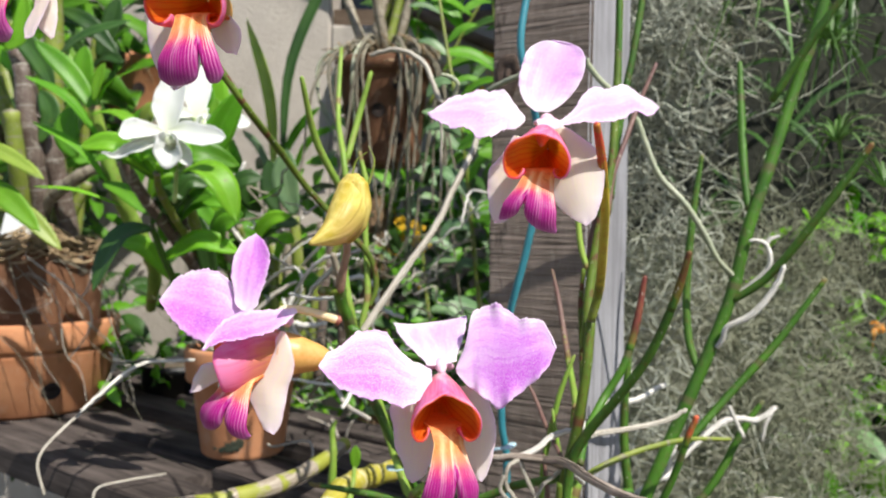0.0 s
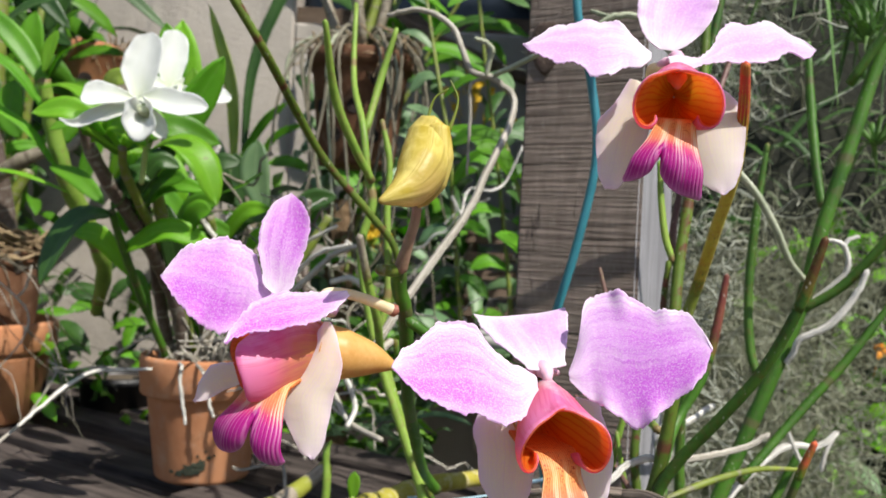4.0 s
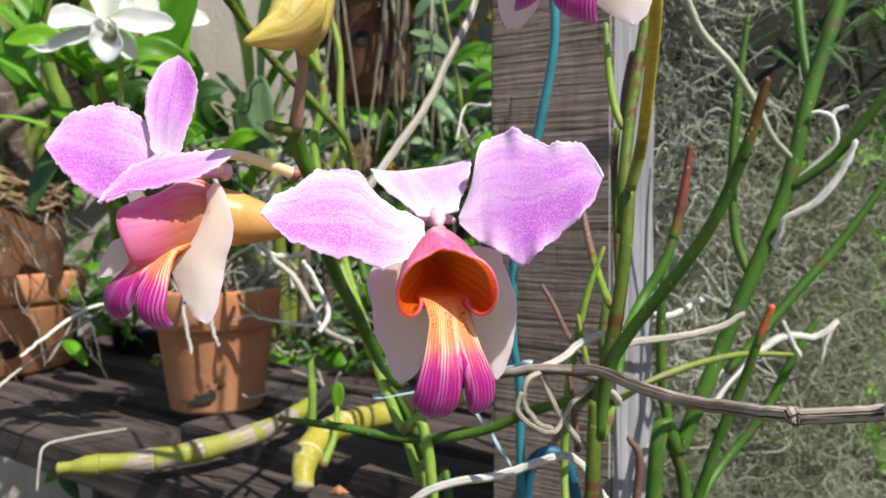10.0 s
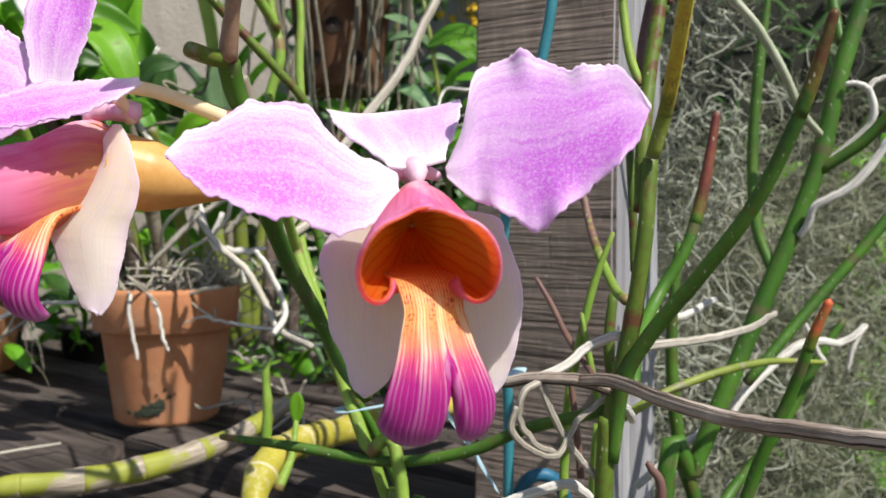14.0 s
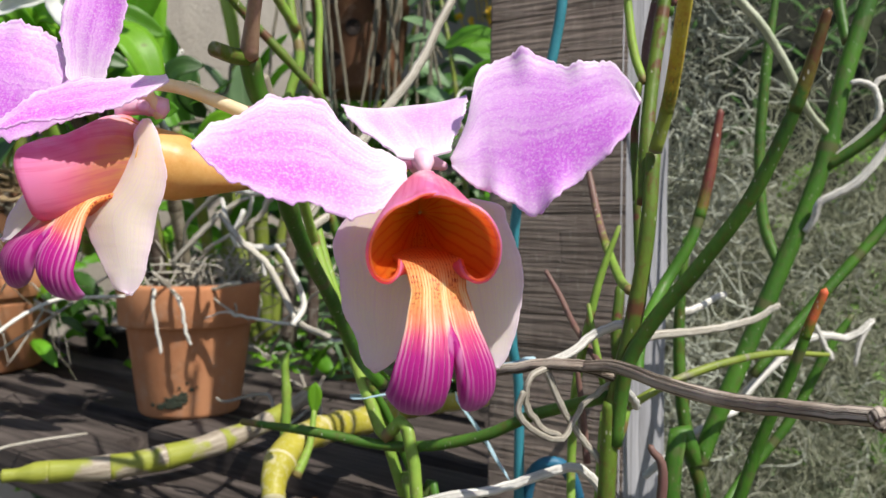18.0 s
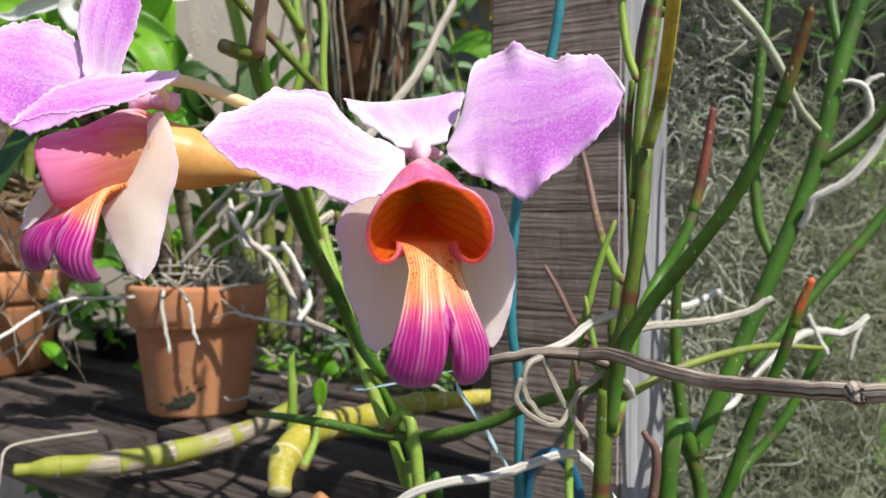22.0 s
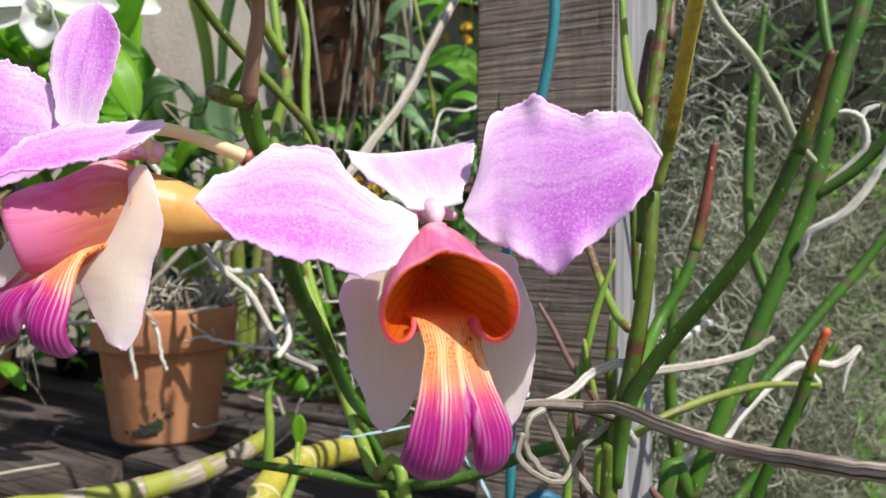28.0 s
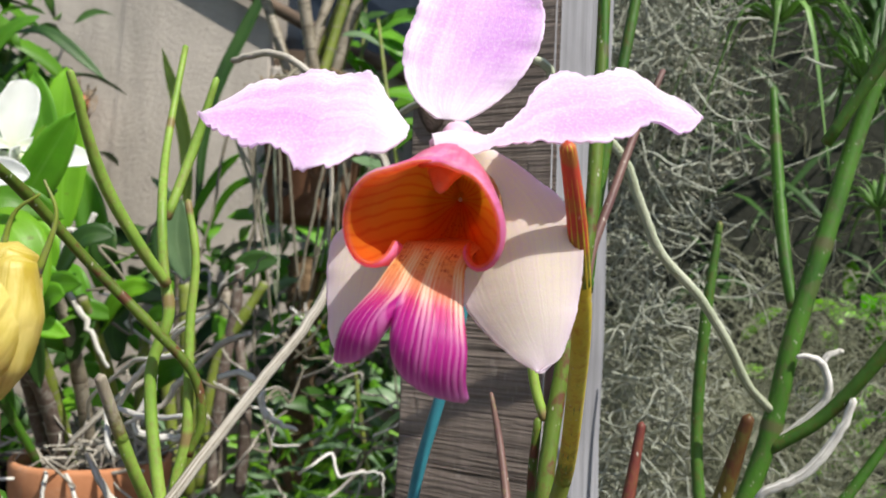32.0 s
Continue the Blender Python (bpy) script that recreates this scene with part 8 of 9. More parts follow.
_tw = thing("dry_stalk", "thin dry pale stalk bent over the bench edge", "stalk", (-0.2250, 0.5600, 1.0453))
grown(_tw, [(-0.2230, 0.5450, 1.0249), (-0.2238, 0.5500, 1.0392), (-0.2227, 0.5550, 1.0484), (-0.2095, 0.5650, 1.0507), (-0.1867, 0.5850, 1.0506)], 0.0008, ROOT_GREY, "stalk", sides=6)
_tw = thing("dry_root", "long thin pale root curving over the bench", "root", (-0.2771, 0.6200, 1.0806))
grown(_tw, [(-0.2571, 0.5500, 1.0448), (-0.2667, 0.5600, 1.0653), (-0.2616, 0.5800, 1.0801), (-0.2563, 0.6200, 1.0923), (-0.2522, 0.6600, 1.1026), (-0.2455, 0.7000, 1.1152)], 0.0010, ROOT_GREY, "stem", sides=6)


# ---- hanging moss, air plants and the green behind ----
def moss_strands(count, box, seed, size=0.0005, length=(0.05, 0.17), curl=0.9, fall=0.35):
    """Fine curling strands that hang in a tangle, all grown at once."""
    rng = np.random.default_rng(seed)
    lo, hi = np.array([b[0] for b in box]), np.array([b[1] for b in box])
    n, sides = 15, 3
    tufts = rng.uniform(lo, hi, (max(12, count // 34), 3))
    p = tufts[rng.integers(0, len(tufts), count)] + rng.normal(0, 1, (count, 3)) * (0.014, 0.010, 0.034)
    loose = rng.random(count) < 0.22
    p[loose] = rng.uniform(lo, hi, (int(loose.sum()), 3))
    step = (rng.uniform(*length, count) / n)[:, None]
    d = rng.normal(0, 1, (count, 3)) * (1, 0.45, 1) + (0, 0, -fall * 2)
    turn = rng.normal(0, curl, (count, 3))
    r = (size * rng.uniform(0.6, 1.35, count))[:, None]
    rows = []
    for i in range(n):
        d = d / (np.linalg.norm(d, axis=1)[:, None] + 1e-9)
        side = np.cross(d, (0.31, 0.9, 0.2))
        side /= np.linalg.norm(side, axis=1)[:, None] + 1e-9
        up = np.cross(side, d)
        for k in range(sides):
            a = 2 * math.pi * k / sides
            rows.append(p + r * (math.cos(a) * side + math.sin(a) * up))
        p = p + d * step
        turn = turn * 0.86 + rng.normal(0, 0.30, (count, 3))
        d = d + np.cross(turn, d) * 0.55 + np.array((0, 0, -0.06 * fall))
    verts = np.stack(rows, axis=1).reshape(-1, 3)
    one = np.array([(i * sides + j, i * sides + (j + 1) % sides, (i + 1) * sides + (j + 1) % sides, (i + 1) * sides + j) for i in range(n - 1) for j in range(sides)])
    faces = (one[None] + (np.arange(count) * n * sides)[:, None, None]).reshape(-1, 4)
    return verts, faces.tolist()


MOSS_TONE = plain("moss_mixed", (0.21, 0.225, 0.14), (0.35, 0.36, 0.25), 8, 60, 0.9, 0.1, through=0.3)
MOSS_PALE = plain("pale_moss_strand", (0.33, 0.35, 0.28), (0.52, 0.54, 0.45), 20, 200, 0.9, 0.1, through=0.25)
for _label, _mat, _count, _box, _seed, _size, _curl, _len in (
    ("pale grey-green hanging moss in a loose curly tangle", MOSS_PALE, 380, ((0.125, 0.205), (0.58, 0.68), (1.00, 1.46)), 101, 0.00056, 1.0, (0.04, 0.11)),
    ("grey-green hanging moss tangled close to the post", MOSS_A, 780, ((0.13, 0.215), (0.64, 0.76), (0.98, 1.42)), 106, 0.00046, 1.1, (0.04, 0.12)),
    ("dry grey-brown hanging moss behind the post", MOSS_B, 2300, ((0.14, 0.34), (0.68, 0.80), (0.90, 1.20)), 102, 0.00034, 1.1, (0.04, 0.12)),
    ("grey-green hanging moss in a dense curtain", MOSS_TONE, 3600, ((0.16, 0.40), (0.74, 0.92), (0.86, 1.22)), 103, 0.00036, 1.1, (0.05, 0.14)),
    ("long hanging moss strands beside the post", MOSS_PALE, 200, ((0.14, 0.215), (0.62, 0.76), (1.24, 1.60)), 105, 0.00060, 0.7, (0.08, 0.20)),
    ("sparse hanging moss in deep shade", MOSS_TONE, 200, ((0.24, 0.70), (0.84, 1.02), (1.22, 1.62)), 104, 0.00060, 0.8, (0.06, 0.16)),
    ("pale loose moss strands over the curtain", MOSS_PALE, 260, ((0.16, 0.36), (0.66, 0.76), (0.88, 1.20)), 107, 0.00050, 1.0, (0.05, 0.12)),
):
    _v, _f = moss_strands(_count, _box, _seed, _size, _len, _curl)
    tagged(mesh_object("hanging_moss", _v, _f, _mat), _label, "moss", kind="stuff")


def air_plant(label, at, size, count, seed, mat, droop=0.35):
    pl = thing("air_plant", label, "air plant", at, "air plants")
    rng = np.random.default_rng(seed)
    for i in range(count):
        a = rng.uniform(0, 2 * math.pi)
        el = rng.uniform(-0.2, 1.2)
        L = size * rng.uniform(0.6, 1.15)
        d = np.array((math.cos(a) * math.cos(el), 0.7 * math.sin(a) * math.cos(el), math.sin(el)))
        mid = d * L * 0.55 + (0, 0, 0.08 * L)
        tip = d * L + np.array((0.15 * L * math.cos(a), 0, -droop * L * (1.2 - math.sin(el))))
        leaf([(0, 0, 0), tuple(mid), tuple(tip)], size * 0.075, mat, pl, nu=9, nv=3, shape=(0.12, 1.6, 1.0), thick=0.0004)
    return pl


air_plant("bright green air plant rosette among the moss", (0.2760, 0.5800, 1.2928), 0.034, 26, 1, AIR_PLANT)
air_plant("green air plant with a dark fan of leaves", (0.2780, 0.6000, 1.3627), 0.042, 34, 2, AIR_PLANT, 0.3)
air_plant("pale air plant with long curling leaves hanging in shade", (0.2315, 0.6000, 1.3953), 0.060, 26, 3, AIR_PLANT, 1.0)
air_plant("dark air plant with curling leaves", (0.3082, 0.6400, 1.3986), 0.070, 26, 5, LEAF_DEEP, 0.9)
air_plant("small green air plant low in the moss", (0.3467, 0.6600, 1.2671), 0.04, 20, 4, AIR_PLANT)


def leaf_mass(name, label, category, box, count, size, mats, seed, slim=0.34, kind="stuff"):
    """Many small leaves on unseen twigs; the far green."""
    rng = np.random.default_rng(seed)
    (x0, x1), (y0, y1), (z0, z1) = box
    groups = {}
    for i in range(count):
        p = np.array((rng.uniform(x0, x1), rng.uniform(y0, y1), rng.uniform(z0, z1)))
        L = size * rng.uniform(0.5, 1.25)
        a, e = rng.uniform(0, 2 * math.pi), rng.uniform(-0.7, 1.0)
        d = np.array((math.cos(a) * math.cos(e), math.sin(a) * math.cos(e), math.sin(e)))
        P = leaf_grid([p, p + d * L * 0.5 + (0, 0, 0.06 * L), p + d * L + (0, 0, -0.12 * L)], L * slim, 0.3, 0.02, nu=6, nv=3, up=(rng.normal(0, 0.4), -0.7, 0.6), seed=i)
        v, f, uv, idx = shell_data(P, 0.0004)
        groups.setdefault(i % len(mats), []).append((v, f, uv))
    top = thing(name, label, category, kind=kind)
    for k, pieces in groups.items():
        v, f, uv = joined(pieces)
        tagged(mesh_object("foliage", v, f, mats[k], top, uv), kind="stuff")
    return top


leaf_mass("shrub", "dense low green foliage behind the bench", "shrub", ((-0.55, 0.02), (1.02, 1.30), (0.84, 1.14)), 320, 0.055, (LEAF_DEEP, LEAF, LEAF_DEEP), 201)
leaf_mass("shrub", "dark green foliage below the moss curtain", "shrub", ((0.12, 0.75), (0.80, 1.05), (0.70, 1.02)), 420, 0.06, (LEAF, LEAF_DEEP, LEAF_GREY), 202)
leaf_mass("shrub", "fresh green foliage beside the moss curtain", "shrub", ((0.40, 1.0), (0.90, 1.07), (0.80, 1.25)), 560, 0.058, (LEAF, LEAF_BRIGHT, LEAF_BRIGHT), 203, 0.26)
leaf_mass("shrub", "slim-leaved green shrub in front of the wall", "shrub", ((-0.16, 0.14), (1.02, 1.30), (1.05, 1.42)), 150, 0.075, (LEAF_GREY, LEAF_DEEP, LEAF_GREY), 204, 0.24)
leaf_mass("shrub", "tall dark shrub below the window", "shrub", ((-0.12, 0.30), (1.05, 1.32), (1.42, 1.72)), 50, 0.085, (LEAF_DEEP, LEAF), 205, 0.28)
leaf_mass("shrub", "low leafy weeds beside the black pot", "shrub", ((-0.42, -0.24), (0.86, 0.93), (0.99, 1.10)), 70, 0.035, (LEAF, LEAF_DEEP, LEAF_BRIGHT), 207)
# shade under the hanging pot is put into the leaf colour
leaf_mass("shrub", "leafy shrub coloured dark as shade under the hanging pot", "shrub", ((-0.36, 0.06), (1.08, 1.34), (1.04, 1.31)), 240, 0.06, (LEAF_DEEP, LEAF), 208)
# all dark leaves, to paint the deep shade at the upper right
leaf_mass("grass_tuft", "narrow leaves coloured dark as deep shade behind the air plants", "grass", ((0.26, 0.80), (0.92, 1.06), (1.22, 1.62)), 260, 0.075, (LEAF_DEEP, LEAF_DEEP), 209, 0.07)
leaf_mass("shrub", "green leaves climbing in front of the wall", "shrub", ((-0.66, -0.44), (1.12, 1.3), (1.34, 1.62)), 90, 0.085, (LEAF, LEAF_DEEP), 210, 0.28)
# mostly dark leaves, which colour in the shade along the wall
leaf_mass("shrub", "leaves coloured dark as shade against the wall behind the old canes", "shrub", ((-0.90, -0.52), (1.16, 1.34), (1.02, 1.62)), 300, 0.085, (LEAF_DEEP, LEAF, LEAF_DEEP), 211, 0.28)
leaf_mass("grass_tuft", "thin pale grassy leaves behind the pot", "grass", ((-0.20, 0.02), (0.86, 1.0), (1.0, 1.10)), 150, 0.07, (LEAF_BRIGHT, LEAF_GREY), 206, 0.09)


def leafy_stem(label, pts, count, size, mats, seed):
    pl = thing("leafy_stem", label, "shrub", pts[0], "leafy stems")
    base = np.array(pts[0])
    rel = [tuple(np.array(p) - base) for p in pts]
    tube("stem", rel, (0.0026, 0.0022, 0.0016), CANE_OLIVE, pl, sides=7)
    c = smooth_path(rel, 12)
    rng = np.random.default_rng(seed)
    for i in range(count):
        p = c[int((0.15 + 0.85 * i / count) * (len(c) - 1))]
        s = 1 if i % 2 else -1
        L = size * rng.uniform(0.55, 1.2)
        p = c[int(np.clip((0.15 + 0.85 * i / count) + rng.normal(0, 0.03), 0.05, 1) * (len(c) - 1))]
        tip = p + np.array((s * L * rng.uniform(0.35, 1.0), rng.uniform(-0.7, 0.3) * L, rng.uniform(-0.45, 0.55) * L))
        leaf([p, (p + tip) / 2 + (0, 0, 0.12 * L), tip], L * 0.30, mats[i % len(mats)], pl, up=(0, -0.7, 0.7), seed=i)
    return pl


leafy_stem("thin upright stem with pairs of grey-green leaves", [(0.0393, 0.8600, 1.1284), (0.0284, 0.8600, 1.2223), (0.0175, 0.8600, 1.3164), (0.0007, 0.8800, 1.4037), (-0.0136, 0.9000, 1.4845)], 16, 0.058, (LEAF_GREY, LEAF), 1)
leafy_stem("thin upright stem with lance-shaped green leaves", [(0.1025, 0.9500, 1.0822), (0.0897, 0.9500, 1.1988), (0.0746, 0.9500, 1.3037), (0.0531, 0.9600, 1.4402), (0.0385, 0.9700, 1.5564)], 14, 0.070, (LEAF, LEAF_GREY), 2)
leafy_stem("slender stem with pale leaves below the hanging pot", [(-0.0055, 0.9800, 1.0458), (-0.0235, 0.9800, 1.1415), (-0.0349, 1.0000, 1.2375)], 8, 0.050, (LEAF, LEAF_GREY), 3)
leafy_stem("arching stem with long dark leaves near the window", [(-0.0368, 1.1500, 1.3976), (0.0067, 1.1500, 1.4934), (0.0513, 1.1500, 1.5752), (0.0759, 1.1600, 1.6593)], 10, 0.10, (LEAF, LEAF_DEEP), 4)
leafy_stem("bamboo-like stem with slim leaves", [(-0.0962, 1.1000, 1.1671), (-0.0717, 1.1200, 1.3181), (-0.0526, 1.1200, 1.4694), (-0.0493, 1.1400, 1.5966)], 12, 0.075, (LEAF, LEAF_GREY), 5)
leafy_stem("stem with broad green leaves beside the post", [(0.0924, 0.7000, 1.1574), (0.0827, 0.7000, 1.2154), (0.0649, 0.7000, 1.2687), (0.0533, 0.7200, 1.3117)], 7, 0.075, (LEAF, LEAF_BRIGHT), 6)

# upright broad leaf on its old cane, and others of that clump
OC = thing("old_orchid_clump", "clump of papery old orchid canes with a few broad leaves", "orchid plant", (-0.1336, 0.8200, 1.0754))
for _pts, _r, _m in (([(-0.1439, 0.8000, 1.2385), (-0.1397, 0.8000, 1.1953), (-0.1387, 0.8100, 1.1359), (-0.1385, 0.8200, 1.0751)], 0.0060, CANE_OLIVE), ([(-0.1116, 0.8400, 1.2555), (-0.1141, 0.8400, 1.2145), (-0.1211, 0.8400, 1.1631), (-0.1255, 0.8400, 1.0712)], 0.0050, CANE_BROWN), ([(-0.0903, 0.8400, 1.2415), (-0.1087, 0.8400, 1.2097), (-0.1268, 0.8400, 1.1729), (-0.1360, 0.8400, 1.0757)], 0.0045, CANE_OLIVE), ([(-0.1680, 0.8600, 1.2576), (-0.1622, 0.8600, 1.1898), (-0.1555, 0.8600, 1.1171), (-0.1481, 0.8600, 1.0654)], 0.0055, CANE_OLD),
                     ([(-0.1318, 0.8800, 1.2333), (-0.1304, 0.8800, 1.1689), (-0.1291, 0.8800, 1.0618)], 0.0060, CANE_OLD), ([(-0.1781, 0.8600, 1.2098), (-0.1683, 0.8600, 1.1372), (-0.1559, 0.8600, 1.0649)], 0.0060, CANE_OLIVE), ([(-0.1143, 0.8600, 1.1927), (-0.1052, 0.8600, 1.1304), (-0.1065, 0.8600, 1.0677)], 0.0052, CANE_BROWN)):
    grown(OC, _pts, (_r * 0.8, _r, _r, _r), _m, nodes=0.03)
for _pts, _w, _m in (([(-0.1425, 0.8000, 1.2396), (-0.1523, 0.8000, 1.2719), (-0.1514, 0.8000, 1.3039)], 0.026, LEAF_GREY), ([(-0.1589, 0.8600, 1.2372), (-0.1762, 0.8600, 1.2623), (-0.1837, 0.8600, 1.2986)], 0.028, LEAF_DEEP), ([(-0.1291, 0.8800, 1.2335), (-0.1144, 0.8800, 1.2559), (-0.0879, 0.8800, 1.2629)], 0.022, LEAF_DEEP), ([(-0.1374, 0.8700, 1.2119), (-0.1256, 0.8700, 1.1913), (-0.1071, 0.8700, 1.1500)], 0.022, LEAF)):
    leafy(OC, _pts, _w, _m, up=(0, -1, 0.1))
for _i, _pts in enumerate(([(-0.1189, 0.7500, 1.0718), (-0.1018, 0.7200, 1.0931), (-0.0896, 0.7000, 1.1116)], [(-0.1008, 0.7800, 1.0491), (-0.0882, 0.7600, 1.0306), (-0.0778, 0.7500, 1.0547)], [(-0.1855, 0.8000, 1.1732), (-0.1729, 0.8000, 1.1258), (-0.1609, 0.8000, 1.0880)], [(-0.1279, 0.8000, 1.0453), (-0.1046, 0.8000, 1.0361), (-0.0906, 0.8000, 1.0173)])):
    grown(OC, _pts, 0.0012, ROOT_GREY, "root", sides=6, wobble=0.0005, seed=_i)

# tall strap leaves against the wall
_sp = thing("strap_leaf_plant", "narrow arching strap leaves in front of the wall", "plant", (-0.2415, 1.1000, 1.2977))
for _pts, _w, _m in (([(-0.2353, 1.1000, 1.2904), (-0.2439, 1.1000, 1.4020), (-0.2763, 1.1000, 1.5057)], 0.016, LEAF_YELLOW), ([(-0.2263, 1.1000, 1.2906), (-0.2183, 1.1000, 1.4323), (-0.1796, 1.1000, 1.5370), (-0.1511, 1.1000, 1.5967)], 0.016, LEAF_DEEP), ([(-0.2231, 1.1200, 1.2844), (-0.1900, 1.1000, 1.3435), (-0.1425, 1.0800, 1.3641)], 0.010, LEAF), ([(-0.2413, 1.1000, 1.2902), (-0.2011, 1.0800, 1.3556), (-0.1687, 1.0600, 1.3824)], 0.012, LEAF), ([(-0.2337, 1.1000, 1.2830), (-0.2574, 1.1000, 1.3347), (-0.2805, 1.1000, 1.3566)], 0.010, LEAF_GREY)):
    leafy(_sp, _pts, _w, _m, up=(0, -1, 0.2))

# tree-fern pole
_tf = thing("fern_pole", "brown pitted tree-fern pole", "plant pole", (-0.1028, 1.1200, 1.1887))
_v, _f, _uv = lathe_data([(0.018 * (1 + 0.10 * math.sin(z * 460)), z) for z in np.linspace(-0.25, 0.085, 60)], 30)
_v = np.array(_v)
_v[:, :2] *= (1 + 0.10 * np.sin(np.arctan2(_v[:, 1], _v[:, 0]) * 11 + np.round(_v[:, 2] * 73) * 2.2))[:, None]
mesh_object("trunk", _v, _f, plain("tree_fern", (0.12, 0.075, 0.04), (0.24, 0.16, 0.09), 90, 500, 0.95, 0.8, 0.002), _tf, _uv)


# small yellow blooms
def blooms(label, centre, spread, count, r, mat, seed):
    pl = thing("flower_cluster", label, "flowers", centre, kind="stuff")
    rng = np.random.default_rng(seed)
    pieces = []
    for i in range(count):
        c = rng.normal(0, 1, 3) * spread
        for k in range(5):
            a = 2 * math.pi * k / 5 + rng.uniform(0, 1)
            tip = c + np.array((math.cos(a), rng.uniform(-0.4, 0.1), math.sin(a))) * r
            P = leaf_grid([c, (c + tip) / 2 + (0, -0.1 * r, 0), tip], r * 0.8, 0.2, 0, nu=5, nv=3, up=(0, -1, 0.01))
            v, f, uv, idx = shell_data(P, 0.0003)
            pieces.append((v, f, uv))
        pieces.append(tube_data([c, c * 0.6 + (0, 0.01, -0.03)], 0.0006, sides=4, per=2))
    v, f, uv = joined(pieces)
    tagged(mesh_object("bloom", v, f, mat, pl, uv), kind="stuff")


blooms("small yellow orchid sprays behind the stems", (-0.0667, 1.1500, 1.2262), (0.018, 0.02, 0.028), 16, 0.006, YELLOW_BLOOM, 1)
blooms("small yellow blooms by the wall", (0.0604, 1.2000, 1.4339), (0.028, 0.02, 0.025), 16, 0.006, YELLOW_BLOOM, 2)
blooms("a few orange blooms in the green", (0.4101, 0.8000, 1.1571), (0.015, 0.02, 0.03), 3, 0.008, ORANGE_BLOOM, 3)

# crates on the ledge behind
_cr = thing("plastic_tub", "beige plastic tub with a grey lid behind the plants", "tub", (0.1580, 1.1200, 1.0287))
_v, _f, _uv = lathe_data([(0.001, -0.06), (0.082, -0.06), (0.090, 0.072), (0.094, 0.074)], 40)
mesh_object("body", _v, _f, plain("beige_plastic", (0.28, 0.24, 0.19), (0.36, 0.31, 0.25), 20, 300, 0.6, 0.1), _cr, _uv)
_v, _f, _uv = lathe_data([(0.096, 0.072), (0.099, 0.076), (0.098, 0.084), (0.09, 0.086), (0.001, 0.086)], 40)
mesh_object("lid", _v, _f, LID_GREY, _cr, _uv)
_ct = thing("slatted_crate", "dark slatted wooden crate behind the plants", "crate", (0.1573, 1.2200, 1.1264))
for _i in range(5):
    part("slat", rough_board(0.24, 0.014, 0.012, 90 + _i, cuts=4), BATTEN, _ct).location = (0.02, -0.05, 0.012 + 0.024 * _i)
for _i in range(3):
    part("upright", rough_board(0.13, 0.014, 0.014, 96 + _i, cuts=3), BATTEN, _ct).matrix_basis = Matrix.Translation((-0.09 + 0.11 * _i, -0.035, 0.06)) @ Matrix.Rotation(radians(90), 4, "Y")


# tall jointed canes with fresh leaves beside the planter
TC = thing("cane_orchid", "tall cane orchid with thick jointed olive canes and fresh leaves", "orchid plant", (-0.4861, 0.9500, 1.1682))
for _pts, _r, _m in (([(-0.4716, 0.9500, 1.1692), (-0.4837, 0.9500, 1.2494), (-0.5048, 0.9600, 1.3419), (-0.5314, 0.9700, 1.4248), (-0.5587, 0.9800, 1.5099)], 0.0085, CANE_OLIVE), ([(-0.4403, 0.9300, 1.1849), (-0.4550, 0.9300, 1.2631), (-0.4721, 0.9400, 1.3481), (-0.4945, 0.9500, 1.4235), (-0.5214, 0.9600, 1.4770)], 0.0080, CANE_OLIVE), ([(-0.5197, 0.9700, 1.1636), (-0.5292, 0.9700, 1.2459), (-0.5520, 0.9800, 1.3346), (-0.5768, 0.9900, 1.4378)], 0.0085, CANE_OLIVE), ([(-0.4670, 0.9000, 1.1751), (-0.4622, 0.9000, 1.2190), (-0.4606, 0.9000, 1.2683), (-0.4664, 0.9000, 1.3062)], 0.0075, CANE_OLD), ([(-0.4546, 0.9800, 1.1909), (-0.4511, 0.9800, 1.2631), (-0.4707, 0.9900, 1.3408), (-0.4867, 1.0000, 1.4085)], 0.0070, CANE_OLIVE)):
    grown(TC, _pts, (_r * 0.9, _r, _r, _r * 0.8, _r * 0.5), _m, nodes=0.03)
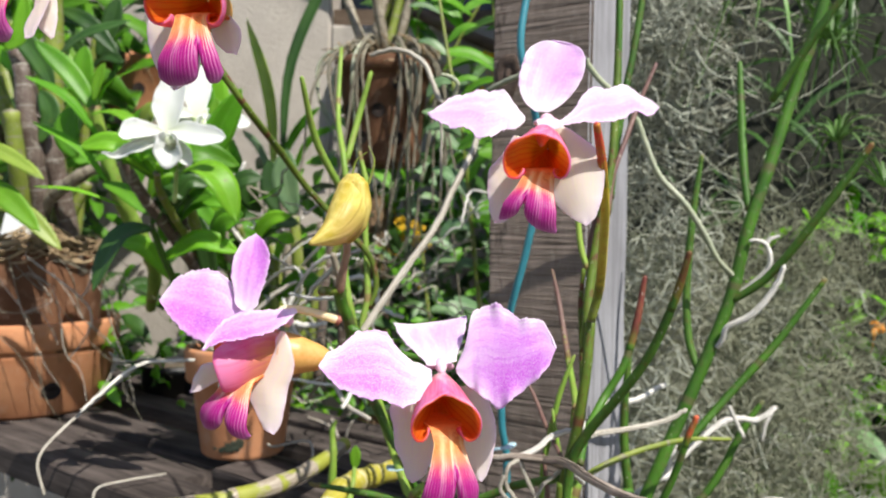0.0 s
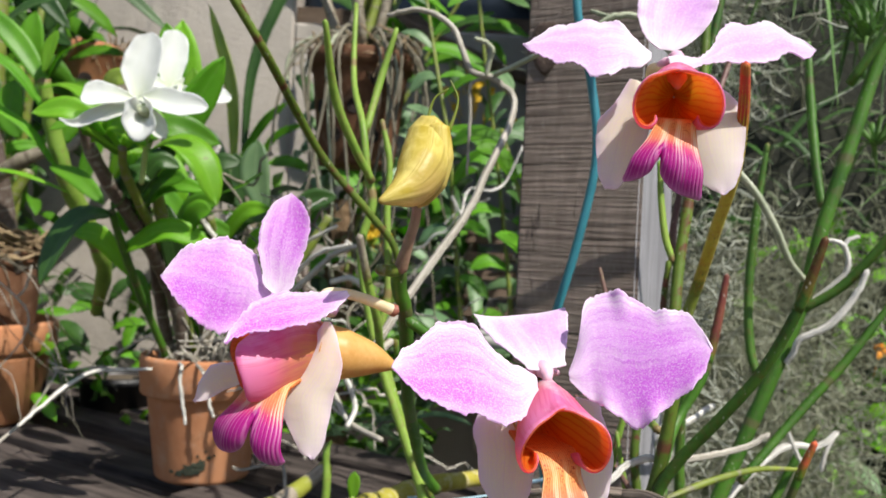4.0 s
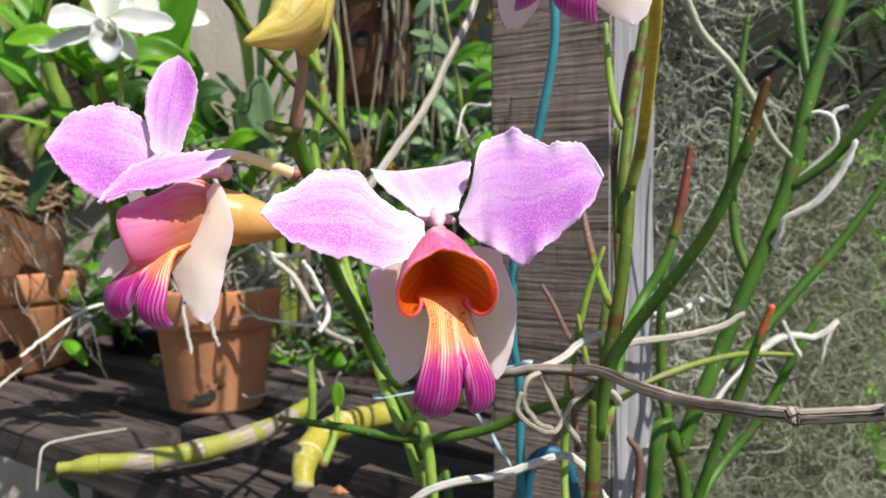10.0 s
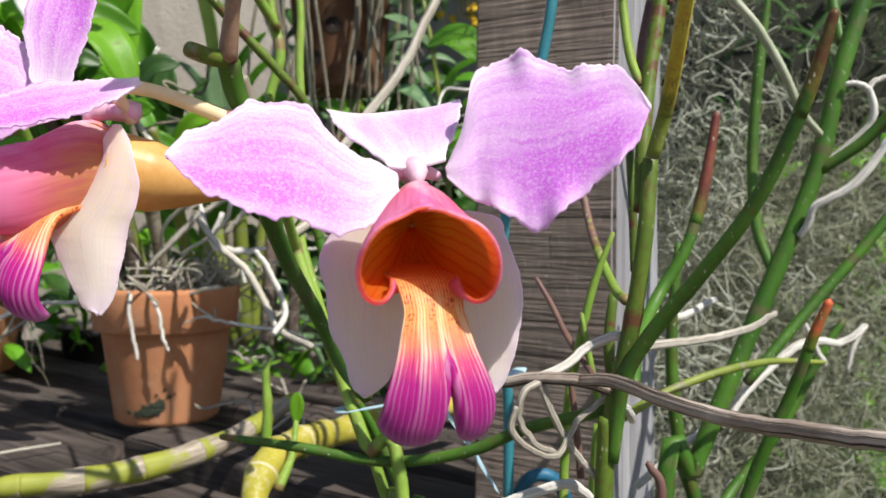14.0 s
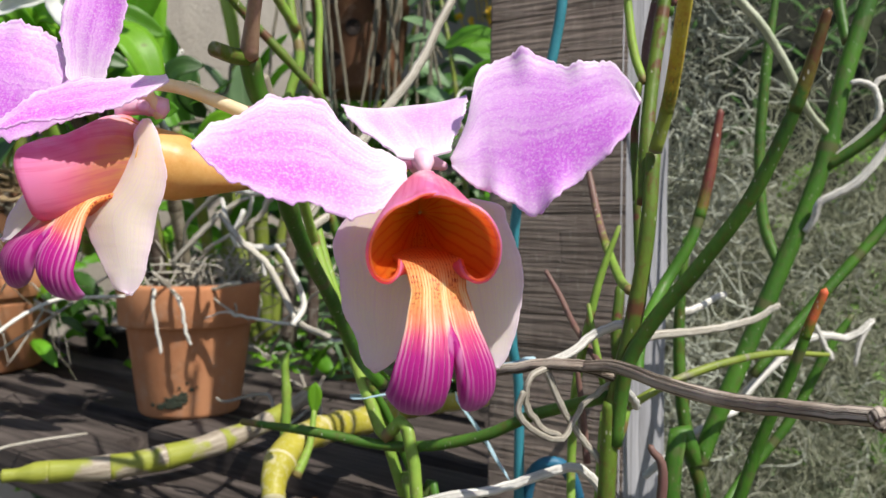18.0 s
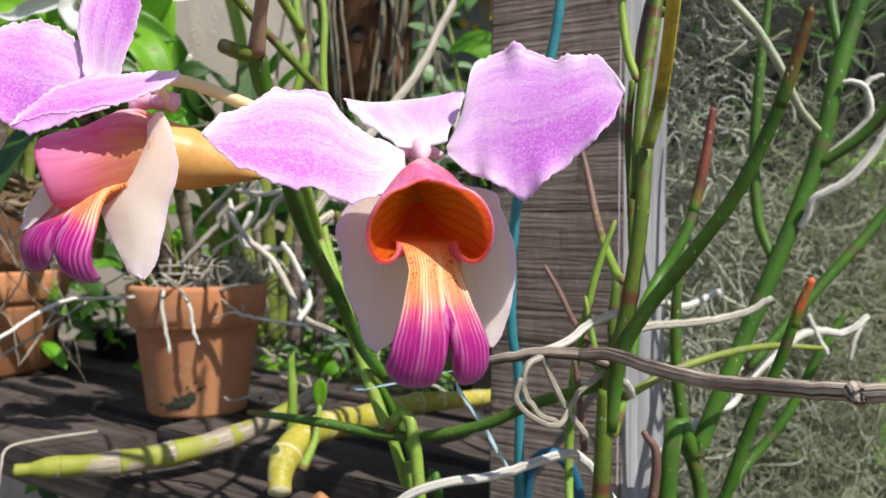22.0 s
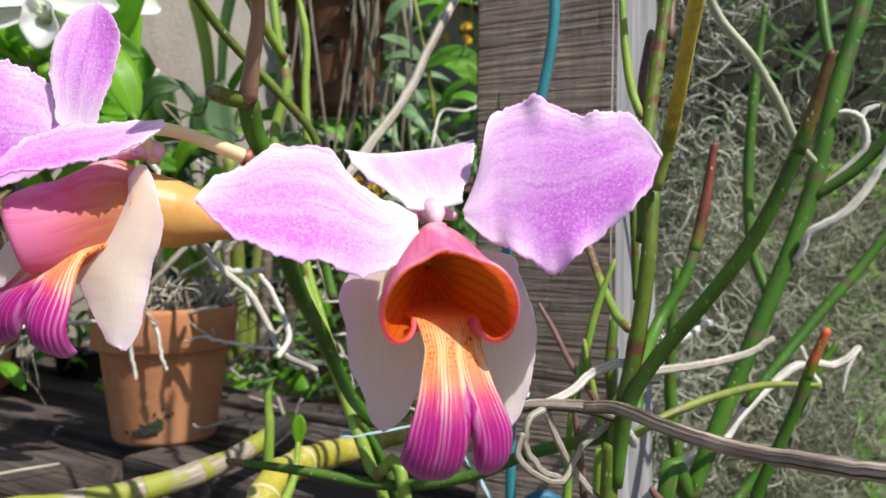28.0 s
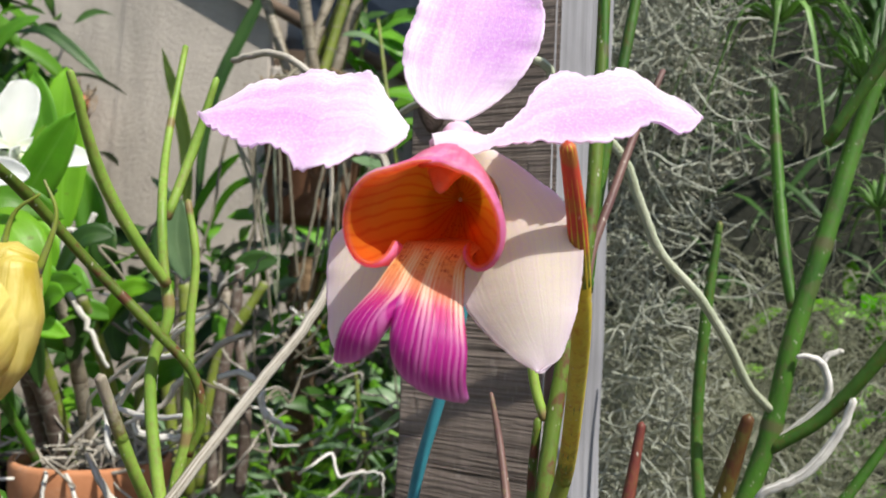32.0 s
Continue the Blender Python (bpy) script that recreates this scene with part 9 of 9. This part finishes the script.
for _pts, _w, _m in (([(-0.5162, 0.9500, 1.4748), (-0.4958, 0.9400, 1.5027), (-0.4697, 0.9300, 1.5245)], 0.026, LEAF), ([(-0.5265, 0.9500, 1.4566), (-0.5185, 0.9500, 1.5041), (-0.5340, 0.9500, 1.5502)], 0.034, LEAF), ([(-0.4899, 0.9400, 1.4277), (-0.4639, 0.9300, 1.4504), (-0.4248, 0.9200, 1.4450)], 0.020, LEAF), ([(-0.5401, 0.9500, 1.4792), (-0.5538, 0.9400, 1.4990), (-0.5763, 0.9300, 1.4890)], 0.026, LEAF_BRIGHT), ([(-0.4630, 0.9500, 1.3963), (-0.4433, 0.9400, 1.4250), (-0.4397, 0.9400, 1.4541)], 0.030, LEAF_DEEP), ([(-0.4428, 0.9200, 1.3481), (-0.4320, 0.9100, 1.3756), (-0.4406, 0.9100, 1.4140)], 0.024, LEAF), ([(-0.4844, 0.9300, 1.3463), (-0.5037, 0.9200, 1.3665), (-0.5267, 0.9200, 1.3707)], 0.022, LEAF_DEEP), ([(-0.5215, 0.9700, 1.4135), (-0.5414, 0.9600, 1.4282), (-0.5552, 0.9600, 1.4510)], 0.03, LEAF_BRIGHT), ([(-0.4540, 0.9600, 1.2982), (-0.4347, 0.9500, 1.3341), (-0.4262, 0.9500, 1.3754)], 0.026, LEAF_DEEP), ([(-0.5647, 0.9800, 1.5096), (-0.5495, 0.9700, 1.5378), (-0.5588, 0.9700, 1.5795)], 0.034, LEAF_DEEP), ([(-0.5110, 1.0000, 1.4813), (-0.4891, 1.0000, 1.5200), (-0.4596, 1.0000, 1.5406)], 0.026, LEAF_DEEP), ([(-0.5143, 1.0000, 1.4439), (-0.4805, 1.0000, 1.4895), (-0.4377, 1.0000, 1.4985)], 0.024, LEAF)):
    leafy(TC, _pts, _w * 0.7, _m, up=(0.1, -1, 0.25))
_rng = np.random.default_rng(91)
for _i in range(34):
    _c = CANES[TC.name][_i % 5]
    _q = _c[int(_rng.uniform(0.35, 1.0) * (len(_c) - 1))]
    _d = np.array((_rng.choice((-1, 1)) * _rng.uniform(0.3, 0.9), _rng.uniform(-0.5, 0.2), _rng.uniform(0.1, 0.9)))
    _e = _q + _d / np.linalg.norm(_d) * _rng.uniform(0.06, 0.11)
    leaf([_q, (_q + _e) / 2 + (0, -0.004, 0.010), _e + (0, 0, -0.014)], _rng.uniform(0.012, 0.019), (LEAF, LEAF_BRIGHT, LEAF, LEAF_DEEP)[_i % 4], TC, up=(_rng.normal(0, 0.4), -1, 0.3), seed=_i)

# more old canes crowd behind the planter
OT = thing("cane_orchid", "crowded old olive and brown jointed canes behind a clay planter", "orchid plant", (-0.545, 1.02, 1.06))
_rng = np.random.default_rng(37)
for _i in range(26):
    _x, _y = _rng.uniform(-0.16, 0.10), _rng.uniform(-0.04, 0.10)
    _h, _t = _rng.uniform(0.26, 0.52), _rng.uniform(-0.09, 0.07)
    _p = [(_x * 0.7, _y, 0.0), (_x + _t * 0.2, _y, _h * 0.4), (_x + _t * 0.6, _y - 0.01, _h * 0.75), (_x + _t, _y - 0.02, _h)]
    _r = _rng.uniform(0.0055, 0.0095)
    tube("cane", _p, (_r * 0.8, _r, _r, _r * 0.6), (CANE_OLIVE, CANE_BROWN, CANE_OLIVE, CANE_OLD)[_i % 4], OT, sides=10, nodes=0.028)
    _c = smooth_path(_p, 6)
    for _k in range(4):
        _q = _c[int(_rng.uniform(0.55, 1.0) * (len(_c) - 1))]
        _e = _q + np.array((_rng.choice((-1, 1)) * _rng.uniform(0.03, 0.08), _rng.uniform(-0.05, 0.02), _rng.uniform(0.0, 0.07)))
        leaf([_q, (_q + _e) / 2 + (0, -0.004, 0.012), _e], _rng.uniform(0.012, 0.020), (LEAF_DEEP, LEAF, LEAF_BRIGHT)[_k % 3], OT, up=(_rng.normal(0, 0.4), -1, 0.3), seed=_i * 4 + _k)
